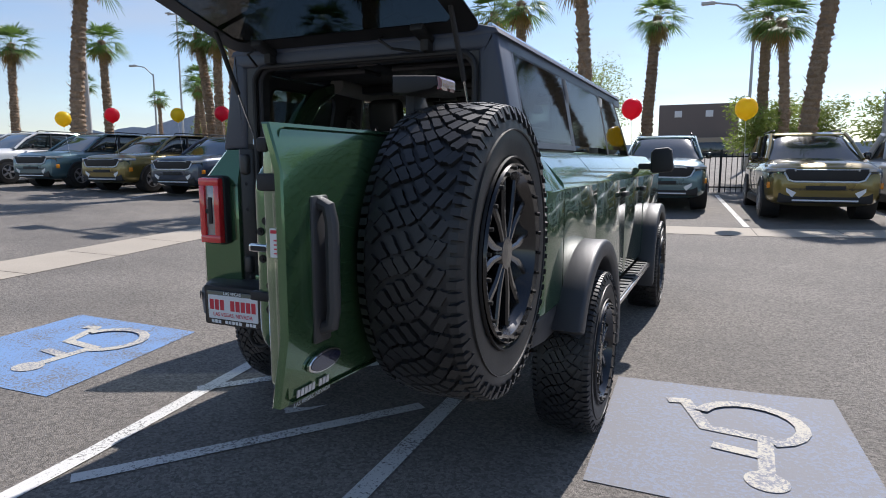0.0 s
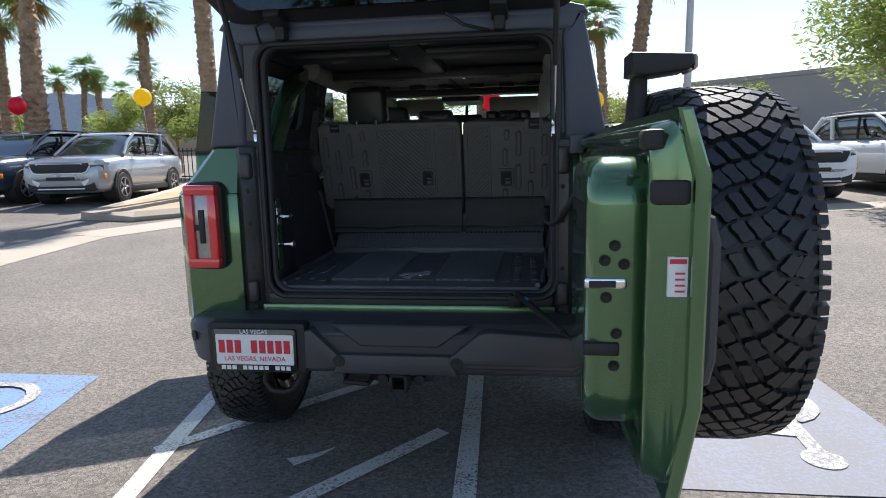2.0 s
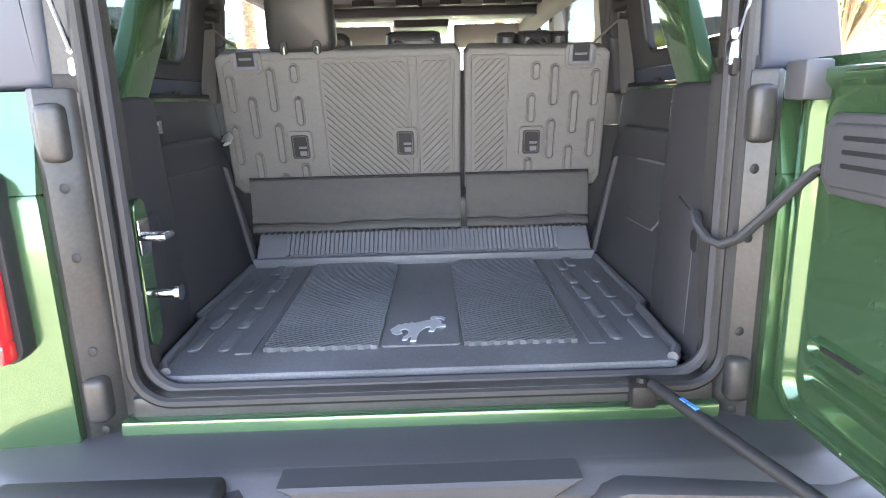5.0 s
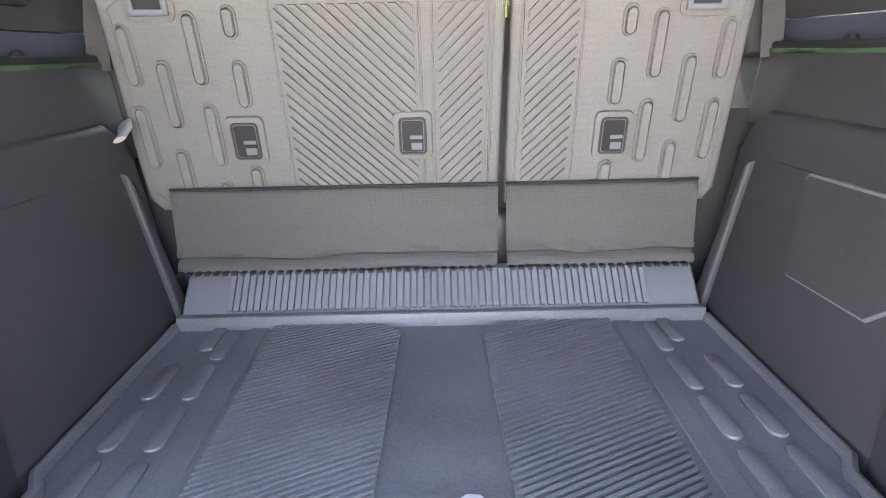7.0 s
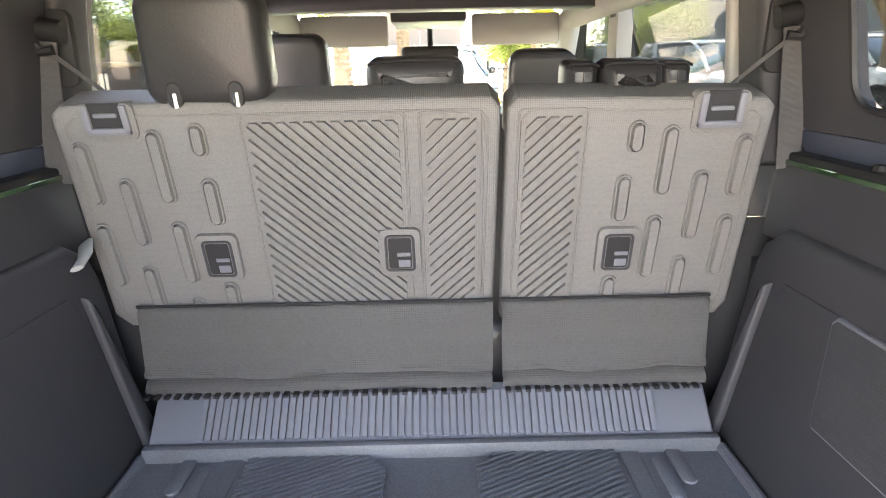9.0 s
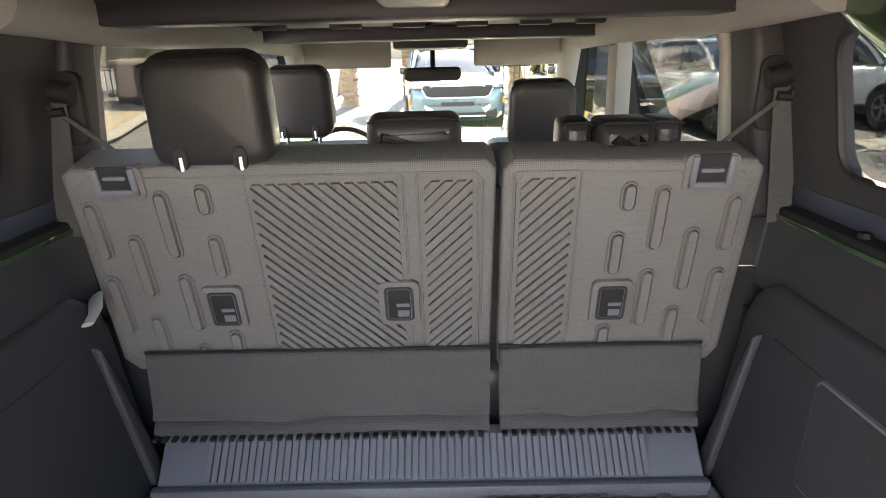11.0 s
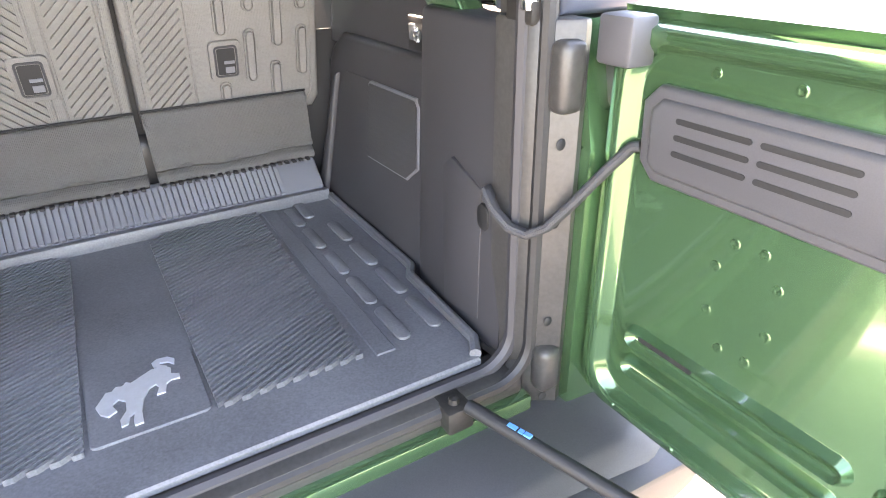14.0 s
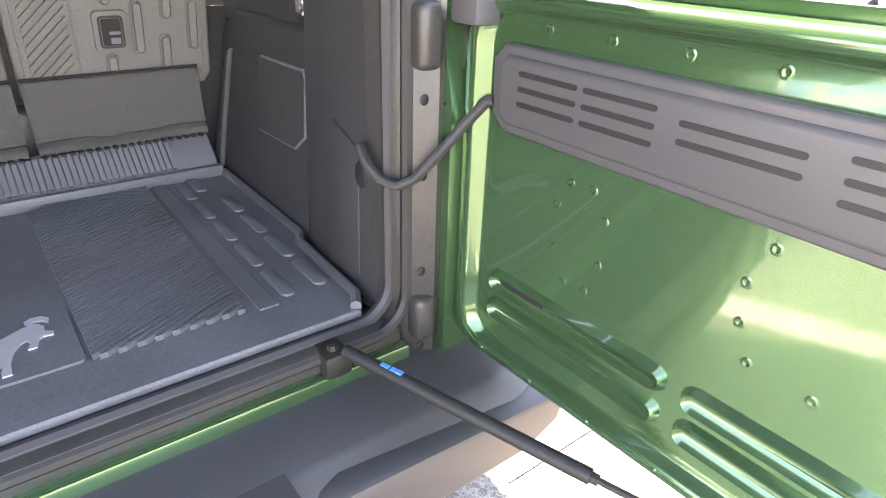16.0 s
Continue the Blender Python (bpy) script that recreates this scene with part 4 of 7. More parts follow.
add_prism(bm, rounded(0.945, 1.275, 0.90, 1.362, 0.075, 8), "y", 0.045, 0.165, 0.034, 5)
latchbox = part("latch_housing", tg(bm), GREEN, gate, "bulging green latch housing")
bm = bm_new()
add_prism(bm, rounded(0.905, 0.94, 0.87, 1.25, 0.012), "y", 0.055, 0.095, 0.006, 2)
for i in range(14):
    add_box(bm, 0.902, 0.938, 0.093, 0.1, 0.96 + i * 0.018, 0.968 + i * 0.018, 0.002, 1)
part("edge_guard", tg(bm), TRIM2, gate, "ribbed charcoal edge guard")
EDGE = [(0.135, 1.198), (0.105, 1.192), (0.12, 1.222), (0.132, 1.137), (0.115, 1.077), (0.118, 1.022)]
each("latch_bolt", [one(add_lathe, [(0.0001, 0.006), (0.004, 0.006), (0.0045, 0.003), (0.0085, 0.004), (0.0098, 0.0)], 16, TG @ Matrix(((0, 0, 1, 1.274), (1, 0, 0, w), (0, 1, 0, z), (0, 0, 0, 1)))) for w, z in EDGE], DARKMET, latchbox)
part("latch_plate", tg(one(add_box, 1.262, 1.281, 0.10, 0.168, 1.152, 1.170, 0.004)), CHROME, latchbox, "bright latch plate")
part("latch_mouth", tg(one(add_box, 1.27, 1.2825, 0.118, 0.16, 1.155, 1.166)), BLACK, latchbox)
part("latch_claw", tg(one(add_box, 1.262, 1.282, 0.11, 0.168, 1.04, 1.062, 0.004)), BLACK, latchbox)
bm = bm_new()
add_prism(bm, [(0.076, 1.238), (0.10, 1.214), (0.86, 1.212), (0.885, 1.236), (0.885, 1.318), (0.86, 1.342), (0.095, 1.342), (0.072, 1.318)], "y", 0.05, 0.071, 0.006, 3)
add_prism(bm, [(0.092, 1.242), (0.108, 1.228), (0.85, 1.226), (0.868, 1.242), (0.868, 1.312), (0.85, 1.328), (0.106, 1.328), (0.09, 1.312)], "y", 0.06, 0.077, 0.008, 3)
vent = part("vent_trim", tg(bm), VENT, gate, "charcoal plastic vent trim")
slots = []
for u0, u1, rows in ((0.134, 0.24, (0, 1, 2)), (0.25, 0.36, (0, 1, 2)), (0.39, 0.53, (0.4, 1.4)), (0.565, 0.685, (0, 1, 2)), (0.695, 0.82, (0, 1, 2))):
    for r in rows:
        slots.append(one(add_prism, stadium((u0 + u1) / 2, 1.306 - r * 0.021, u1 - u0, 0.0075), "y", 0.070, 0.0778, m=TG))
each("vent_slot", slots, BLACK, vent, "dark vent slot")
bm = bm_new()
add_prism(bm, rounded(0.605, 0.628, 1.326, 1.346, 0.004), "y", 0.066, 0.0805)
part("plastic_clip", tg(bm), WHITE, vent, "white plastic clip")
bm = bm_new()
add_box(bm, 0.865, 0.90, 0.0575, 0.0605, 0.90, 0.955)
part("tape_patch", tg(bm), LIME, gate, "pale green tape patch")
bm = bm_new()
add_box(bm, 1.29, 1.35, 0.024, 0.078, 1.292, 1.328, 0.006)
part("rubber_buffer", tg(bm), BLACK, gate, "black rubber buffer")
bm = bm_new()
add_box(bm, 1.275, 1.335, 0.06, 0.088, 1.372, 1.402, 0.006)
part("rubber_buffer", tg(bm), BLACK, gate, "black rubber buffer")
bm = bm_new()
add_box(bm, 0.018, 0.078, 0.065, 0.112, 1.362, 1.425, 0.006)
part("guide_block", tg(bm), VENT, gate, "grey guide block")
bm = bm_new()
add_box(bm, 1.336, 1.3435, 0.024, 0.052, 1.155, 1.215)
stk = part("info_sticker", tg(bm), WHITE, gate, "white information sticker")
bm = bm_new()
add_box(bm, 1.3436, 1.3442, 0.026, 0.05, 1.205, 1.212)
for i in range(4):
    add_box(bm, 1.3436, 1.3442, 0.028, 0.042, 1.162 + i * 0.009, 1.165 + i * 0.009)
part("sticker_bars", tg(bm), PRINT_RED, stk)
# outer face: handle, badge, lettering, hinges
bm = bm_new()
add_tube(bm, [(1.245, 0.0, 1.265), (1.245, -0.026, 1.255), (1.245, -0.034, 1.22), (1.245, -0.034, 1.03), (1.245, -0.028, 0.995), (1.245, 0.0, 0.985)], 0.016, 10)
add_box(bm, 1.215, 1.275, -0.006, 0.004, 0.955, 1.28, 0.005)
part("grab_handle", tg(bm), BUMPER, gate, "black upright grab handle")
bm = bm_new()
e = [(1.225 + 0.062 * math.cos(a * math.pi / 16), 0.905 + 0.026 * math.sin(a * math.pi / 16)) for a in range(32)]
add_prism(bm, e, "y", -0.008, 0.002, 0.002, 1)
badge = part("badge", tg(tuck(bm)), CHROME, gate, "dark blue oval badge with a bright rim")
bm = bm_new()
e = [(1.225 + 0.056 * math.cos(a * math.pi / 16), 0.905 + 0.021 * math.sin(a * math.pi / 16)) for a in range(32)]
add_prism(bm, e, "y", -0.0095, -0.006)
part("badge_field", tg(tuck(bm)), BLUE_OVAL, badge)
bm = bm_new()
for u0, u1, z0, z1 in letter_bars(1.195, 1.315, 0.843, 0.86, 9, (1, 1, 1, 0, 1, 1, 1, 1, 1)):
    add_box(bm, u0, u1, -0.0012, 0.001, z0, z1)
part("dealer_bars", tg(tuck(bm)), SATIN, gate)
text_part("dealer_town", "LAS VEGAS, NEVADA", 0.0145, SATIN, Matrix.Translation((0.7125, -1.32, 0.828)) @ Matrix.Rotation(radians(8.4), 4, "Y") @ Matrix.Rotation(radians(90), 4, "Z") @ FACE, gate)
for z in (0.90, 1.33):
    bm = bm_new()
    add_box(bm, -0.03, 0.05, 0.0, 0.06, z - 0.04, z + 0.04, 0.01)
    add_tube(bm, [(-0.02, 0.03, z - 0.05), (-0.02, 0.03, z + 0.05)], 0.014, 10)
    part("gate_hinge", tg(bm), JAMB, gate)
bm = bm_new()
pts = [(0.58, 0.08, 1.135), (0.548, 0.05, 1.147), (0.542, 0.02, 1.13), (0.55, -0.01, 1.11), (0.564, -0.035, 1.105), (0.585, -0.055, 1.12), (0.615, -0.08, 1.165), (0.645, -0.105, 1.215), (0.668, -0.125, 1.25), (0.676, -0.14, 1.255)]
fine_pts = []
for p, q in zip(pts, pts[1:]):
    for i in range(4):
        fine_pts.append(Vector(p).lerp(Vector(q), i / 4))
add_tube(bm, fine_pts, 0.0135, 10, 0.6)
part("check_strap", bm, WEBBING, suv, "dark woven door check strap")
bm = bm_new()
p0, p1 = Vector((0.43, -0.035, 0.845)), Vector((0.68, -0.735, 0.805))
add_tube(bm, [p0.lerp(p1, 0.04), p0.lerp(p1, 0.63)], 0.0118, 12)
chk = part("tailgate_strut", bm, BLACK, suv, "black gas strut holding the tailgate")
bm = bm_new()
add_tube(bm, [p0.lerp(p1, 0.63), p1], 0.005, 8)
add_tube(bm, [p0.lerp(p1, 0.625), p0.lerp(p1, 0.645)], 0.008, 8)
part("strut_rod", bm, DARKMET, chk, "thin dark strut rod")
bm = bm_new()
add_box(bm, 0.405, 0.455, -0.06, 0.0, 0.79, 0.836, 0.006)
add_lathe(bm, [(0.0001, 0.012), (0.009, 0.01), (0.011, 0)], 8, Matrix.Translation((0.43, -0.035, 0.835)))
part("strut_bracket", bm, DARKMET, chk, "bolted steel strut bracket")
bm = bm_new()
for dx, w in ((-0.012, 0.008), (0.004, 0.004), (0.016, 0.006)):
    add_box(bm, dx - w, dx + w, -0.004, 0.004, -0.002, 0.0018, 0, 2, Matrix.Translation(p0.lerp(p1, 0.17) + Vector((0, 0, 0.0115))) @ Matrix.Rotation(radians(-71), 4, "Z"))
part("strut_print", bm, BLUE_PRINT, chk)

# spare wheel and its lamp arm
spare = wheel(Matrix.Translation((0.876, -0.795, 1.10)) @ Matrix.Rotation(radians(1.0), 4, "Z") @ Matrix.Rotation(0.4, 4, "X"), suv, 1, False)
spare.name = "spare_wheel"
tagged(spare, "spare wheel with chunky all-terrain tyre on the tailgate")
bm = bm_new()
add_box(bm, 0.68, 0.80, -0.92, -0.72, 1.0, 1.2, 0.02)
part("spare_carrier", bm, BLACK, suv)
bm = bm_new()
add_prism(bm, [(-0.80, 1.36), (-0.70, 1.36), (-0.745, 1.46), (-0.80, 1.53), (-0.80, 1.575), (-0.865, 1.58), (-0.87, 1.52), (-0.875, 1.44)], "x", 0.715, 0.745, 0.006, 2)
add_prism(bm, [(0.70, 1.535), (0.74, 1.53), (0.82, 1.54), (0.835, 1.55), (0.83, 1.575), (0.70, 1.582)], "y", -0.92, -0.80, 0.01, 2)
arm = part("lamp_arm", bm, BLACK, suv, "black high brake lamp arm over the spare")
bm = bm_new()
add_prism(bm, [(-0.91, 1.54), (-0.81, 1.54), (-0.81, 1.572), (-0.91, 1.572)], "x", 0.826, 0.842, 0.006, 1)
part("high_brake_lamp", bm, DARKRED, arm, "red high brake lamp")

# left rear door, standing open
LD = Matrix.Translation((-0.885, 2.05, 0)) @ Matrix.Rotation(radians(-64), 4, "Z")
bm = bm_new()
add_box(bm, -0.045, 0.035, -0.97, 0.0, 0.58, 1.40, 0.02, 2)
bmesh.ops.transform(bm, matrix=LD, verts=bm.verts)
ldoor = part("rear_door", bm, GREEN, suv, "green rear door standing open")
bm = bm_new()
add_box(bm, 0.03, 0.09, -0.9, -0.06, 0.62, 1.33, 0.03, 2)
add_box(bm, 0.08, 0.13, -0.75, -0.3, 0.95, 1.02, 0.02, 2)
bmesh.ops.transform(bm, matrix=LD, verts=bm.verts)
part("door_card", bm, TRIM, ldoor)
bm = bm_new()
add_prism(bm, [(-0.97, 1.39), (-0.02, 1.39), (-0.02, 1.82), (-0.90, 1.82)], "x", -0.01, -0.003, 0, 2, LD)
g = part("door_glass", bm, TINT, ldoor, "tinted frameless door glass")
g.visible_shadow = True
# ---------------- load space ----------------
bm = bm_new()
add_box(bm, -0.70, 0.70, 0.04, 3.1, 0.78, 0.835)
part("load_floor", bm, TRIM, suv)

cargo = thing("cargo_mat", "dark ribbed rubber cargo mat with silver emblem", "mat")
bm = bm_new()
outline = [(-0.577, 0.86), (-0.577, 0.37), (-0.555, 0.34), (-0.545, 0.06), (-0.52, 0.02), (0.52, 0.02), (0.545, 0.06), (0.555, 0.34), (0.577, 0.37), (0.577, 0.86)]
add_prism(bm, outline, "z", 0.835, 0.852, 0.004, 1)
part("mat_sheet", bm, MAT_RUB, cargo)
bm = bm_new()
rim_pts = [(-0.568, 0.852), (-0.568, 0.37), (-0.547, 0.335), (-0.537, 0.07), (-0.515, 0.03)]
add_tube(bm, [(x, y, 0.857) for x, y in rim_pts], 0.011, 8)
add_tube(bm, [(-x, y, 0.857) for x, y in rim_pts], 0.011, 8)
add_box(bm, -0.565, 0.565, 0.845, 0.868, 0.845, 0.882, 0.006)
part("mat_lip", bm, MAT_RUB, cargo, "raised mat lip")
for s in (-1, 1):
    reg = [(0.095, 0.13), (0.345, 0.13), (0.355, 0.845), (0.125, 0.845), (0.085, 0.805)]
    reg = [(s * x, y) for x, y in reg]
    if s < 0:
        reg = reg[::-1]
    each("rib", [one(add_prism, q, "z", 0.851, 0.862) for q in ribs(reg, 27, 0.0128, 0.0058)], MAT_RUB, cargo, smooth=False)
    lugs = []
    for x, y0 in ((0.435, 0.198), (0.505, 0.198)):
        for i in range(4 if x > 0.47 else 5):
            lugs.append(one(add_prism, stadium(s * x, y0 + i * 0.142 + (0.0 if x < 0.47 else 0.004), 0.122, 0.03, 90), "z", 0.851, 0.8585, 0.004, 2))
    lugs.append(one(add_prism, stadium(s * 0.47, 0.80, 0.11, 0.03, 90), "z", 0.851, 0.8585, 0.004, 2))
    each("raised_lug", lugs, MAT_RUB, cargo, "raised oblong rubber lug")
    bm = bm_new()
    add_box(bm, s * 0.366, s * 0.405, 0.12, 0.85, 0.851, 0.8555, 0.002, 1)
    part("smooth_band", bm, MAT_RUB, cargo)
bm = bm_new()
add_prism(bm, rounded(-0.088, 0.088, 0.135, 0.318, 0.012), "z", 0.851, 0.8565, 0.002, 1)
pad = part("emblem_pad", bm, MAT_RUB, cargo)
bm = bm_new()
body = [(-0.073, 0.229), (-0.068, 0.208), (-0.057, 0.196), (-0.044, 0.204), (-0.05, 0.222), (-0.04, 0.232), (-0.03, 0.222), (-0.031, 0.197), (-0.042, 0.178), (-0.042, 0.162), (-0.032, 0.164), (-0.028, 0.18), (-0.02, 0.186), (-0.024, 0.166), (-0.024, 0.155), (-0.011, 0.155), (-0.01, 0.185), (-0.004, 0.213), (0.007, 0.235), (0.018, 0.241), (0.022, 0.23), (0.016, 0.212), (0.029, 0.212), (0.034, 0.234), (0.042, 0.24), (0.056, 0.238), (0.057, 0.25), (0.045, 0.257), (0.047, 0.273), (0.036, 0.287), (0.016, 0.285), (-0.003, 0.274), (-0.017, 0.266), (-0.024, 0.272), (-0.031, 0.264), (-0.04, 0.268), (-0.047, 0.258), (-0.056, 0.26), (-0.062, 0.248)]
add_prism(bm, body, "z", 0.8562, 0.8595)
add_prism(bm, [(0.034, 0.283), (0.022, 0.29), (0.02, 0.304), (0.03, 0.312), (0.047, 0.31), (0.057, 0.298), (0.054, 0.282), (0.046, 0.294), (0.033, 0.298), (0.032, 0.292), (0.042, 0.283)], "z", 0.8562, 0.8592)
part("emblem", bm, SATIN, pad, "pale silver animal-shaped emblem")

# ribbed threshold in front of the mat
bm = bm_new()
add_prism(bm, [(0.866, 0.84), (0.866, 0.876), (0.935, 0.945), (0.96, 0.95), (0.96, 0.84)], "x", -0.56, 0.56, 0.004, 1)
thr = part("threshold_strip", bm, TRIM2, suv, "ribbed grey threshold strip")
RM = Matrix.Translation((0, 0.874, 0.880)) @ Matrix.Rotation(radians(45), 4, "X")
each("threshold_rib", [one(add_box, -0.455 + i * 0.0147 - 0.0052, -0.455 + i * 0.0147 + 0.0052, 0.0, 0.088, -0.004, 0.011, 0, 1, RM) for i in range(62)], TRIM2, thr)

for s in (-1, 1):
    def lean(bm, k=0.19):
        for v in bm.verts:
            v.co.x += s * (v.co.z - 0.84) * k
        return bm
    bm = bm_new()
    add_prism(bm, [(0.33, 0.80), (0.935, 0.80), (0.955, 1.0), (0.968, 1.2), (0.955, 1.245), (0.90, 1.283), (0.33, 1.288)], "x", s * 0.578, s * 0.70, 0.016, 4)
    wh = part("wheelhouse_trim", lean(bm), TRIM, suv, "dark grey moulded wheelhouse trim")
    bm = bm_new()
    add_prism(bm, [(0.35, 0.865), (0.885, 0.865), (0.876, 1.15), (0.845, 1.197), (0.35, 1.203)], "x", s * 0.574, s * 0.60, 0.006, 2)
    part("trim_inset", lean(bm), TRIM, wh)
    bm = bm_new()
    add_prism(bm, [(0.892, 0.862), (0.945, 0.858), (0.9, 1.175), (0.882, 1.185)], "x", s * 0.562, s * 0.60, 0.011, 3)
    part("trim_crease", lean(bm), TRIM, wh)
    if s > 0:
        bm = bm_new()
        add_prism(bm, [(0.405, 1.062), (0.448, 1.026), (0.655, 1.022), (0.664, 1.032), (0.694, 1.187), (0.685, 1.198), (0.455, 1.202), (0.436, 1.186)], "x", 0.5705, 0.59, 0.003, 2)
        gr = part("speaker_surround", lean(bm), TRIM2, wh)
        bm = bm_new()
        add_prism(bm, [(0.411, 1.064), (0.451, 1.031), (0.651, 1.027), (0.659, 1.034), (0.688, 1.185), (0.681, 1.193), (0.458, 1.197), (0.441, 1.184)], "x", 0.5685, 0.58)
        part("speaker_grille", lean(bm), GRILLE, gr, "fine mesh speaker grille")
    # ledge and upper panel
    bm = bm_new()
    add_prism(bm, [(s * x, z) for x, z in ((0.672, 1.25), (0.70, 1.25), (0.71, 1.392), (0.688, 1.392))], "y", 0.33, 1.0, 0.004, 1)
    add_prism(bm, [(s * x, z) for x, z in ((0.655, 0.84), (0.71, 0.84), (0.71, 1.392), (0.69, 1.392), (0.672, 1.25))], "y", 1.004, 1.5, 0.004, 1)
    up = part("upper_side_trim", bm, TRIM, suv)
    # added black sheet: stands in for the shaded gap between seat and wheelhouse
    part("gap_shade_sheet", one(add_box, s * 0.572, s * 0.72, 1.0, 1.016, 0.84, 1.28), BLACK, suv)
    if s < 0:
        bm = bm_new()
        add_tube(bm, [(-0.64, 0.92, 1.27), (-0.625, 0.9, 1.285), (-0.6, 0.85, 1.275), (-0.6, 0.82, 1.262)], 0.016, 8, 0.3)
        part("belt_guide", bm, GREYTRIM, up, "pale grey belt guide")
    bm = bm_new()
    add_box(bm, s * 0.672, s * 0.70, 0.455, 0.54, 1.29, 1.36, 0.004)
    sock = part("power_socket", bm, BLACK, up)
    bm = bm_new()
    add_lathe(bm, [(0.006, 0), (0.014, 0.002), (0.016, 0.01)], 14, Matrix.Translation((s * 0.672, 0.48, 1.325)) @ Matrix.Rotation(radians(-90 * s), 4, "Y"))
    add_box(bm, s * 0.668, s * 0.68, 0.505, 0.53, 1.31, 1.345, 0.003)
    part("socket_ring", bm, CHROME, sock, "bright socket ring")
    # rear pillar column
    bm = bm_new()
    add_prism(bm, [(s * x, y) for x, y in ((0.562, 0.03), (0.556, 0.06), (0.568, 0.31), (0.578, 0.35), (0.70, 0.36), (0.70, 0.03))], "z", 0.835, 1.40, 0.012, 3)
    col = part("rear_pillar_trim", lean(bm, 0.05), TRIM, suv, "dark grey rear pillar trim")
    bm = bm_new()
    add_prism(bm, [(0.09, 0.88), (0.21, 0.86), (0.225, 1.14), (0.20, 1.16), (0.10, 1.13)], "x", s * 0.555, s * 0.60, 0.004, 2)
    part("pillar_panel", lean(bm, 0.05), TRIM, col)
    bm = bm_new()
    add_box(bm, s * 0.592, s * 0.62, 0.055, 0.1, 1.28, 1.385, 0.006)
    rc = part("pillar_recess", bm, BLACK, col)
    bm = bm_new()
    add_box(bm, s * 0.588, s * 0.60, 0.065, 0.09, 1.295, 1.375, 0.003)
    part("recess_paint", bm, GREEN, rc)
    if s > 0:
        bm = bm_new()
        add_prism(bm, stadium(0.09, 1.085, 0.05, 0.034, 90), "x", 0.565, 0.60, 0.004, 2)
        part("strap_grommet", bm, BLACK, col)
    # belt line ledge with green edge
    bm = bm_new()
    add_box(bm, s * 0.69, s * 0.755, 0.3, 1.05, 1.388, 1.415, 0.006)
    lg = part("window_ledge", bm, BLACK, suv)
    bm = bm_new()
    add_box(bm, s * 0.685, s * 0.70, 0.36, 1.0, 1.392, 1.402, 0.002)
    part("ledge_paint", bm, GREEN, lg)
    each("ledge_bolt", [one(add_lathe, [(0.0001, 0.01), (0.01, 0.008), (0.013, 0)], 8, Matrix.Translation((s * 0.71, y, 1.415))) for y in (0.5, 0.75, 0.98)], DARKMET, lg)
    # roll bar
    bm = bm_new()
    add_prism(bm, [(0.225, 1.39), (0.355, 1.39), (0.60, 1.66), (0.86, 1.80), (0.84, 1.84), (0.56, 1.76), (0.40, 1.62)], "x", s * 0.615, s * 0.668, 0.014, 3)
    part("roll_bar", bm, GREEN, suv, "body-coloured rear roll bar")
    bm = bm_new()
    add_tube(bm, [(s * 0.60, 0.74, 1.80), (s * 0.60, 1.1, 1.785), (s * 0.60, 2.0, 1.785), (s * 0.60, 2.6, 1.77), (s * 0.64, 3.0, 1.45)], 0.048, 12)
    part("roof_bar_padding", bm, GREYTRIM, suv, "grey cloth-covered roof bar")
    bm = bm_new()
    add_prism(bm, [(s * x + (0.01 if s > 0 else -0.04), z) for x, z in ((0.635, 1.385), (0.72, 1.385), (0.70, 1.72), (0.68, 1.80), (0.585, 1.80), (0.60, 1.70))], "y", 0.985, 1.09, 0.022, 4)
    cp = part("belt_pillar_trim", bm, TRIM, suv, "dark moulded belt pillar trim")
    bm = bm_new()
    add_prism(bm, [(s * x + (0.0 if s > 0 else -0.05), z) for x, z in ((0.63, 1.385), (0.70, 1.385), (0.68, 1.80), (0.575, 1.80), (0.605, 1.70))], "y", 1.092, 1.125, 0.012, 3)
    part("pillar_cloth", bm, GREYTRIM, cp, "pale cloth-faced pillar edge")
    bm = bm_new()
    add_prism(bm, rounded(s * 0.662 - 0.035, s * 0.662 + 0.035, 1.56, 1.695, 0.018), "y", 0.979, 1.0, 0.003, 2)
    part("belt_recess", bm, BLACK, cp)
    bm = bm_new()
    add_tube(bm, [(s * 0.632, 0.965, 1.655), (s * 0.682, 0.965, 1.665)], 0.02, 12)
    add_tube(bm, [(s * 0.678, 0.962, 1.665), (s * 0.682, 0.955, 1.64), (s * 0.672, 0.955, 1.622), (s * 0.65, 0.957, 1.625)], 0.009, 8)
    part("belt_anchor", bm, BLACK, cp, "black belt guide loop")
    for nm, pa, pb, wd in (("seat_belt", (0.668, 0.957, 1.63), (0.51, 0.985, 1.49), Vector((0.015, 0, 0.017))), ("seat_belt", (0.668, 0.963, 1.64), (0.692, 0.972, 1.385), Vector((0.023, 0, 0.002)))):
        bm = bm_new()
        q = [Vector(pa) - wd, Vector(pa) + wd, Vector(pb) + wd, Vector(pb) - wd]
        lo = [bm.verts.new((s * c.x, c.y, c.z)) for c in q]
        hi = [bm.verts.new((s * c.x, c.y - 0.0022, c.z)) for c in q]
        bm.faces.new(lo)
        bm.faces.new(hi[::-1])
        for k in range(4):
            bm.faces.new((lo[k], hi[k], hi[(k + 1) % 4], lo[(k + 1) % 4]))
        part(nm, bm, BELT, cp, "grey seat belt")
    bm = bm_new()
    add_prism(bm, [(2.02, 0.9), (2.14, 0.9), (2.14, 1.8), (2.02, 1.8)], "x", s * 0.64, s * 0.70, 0.015, 2)
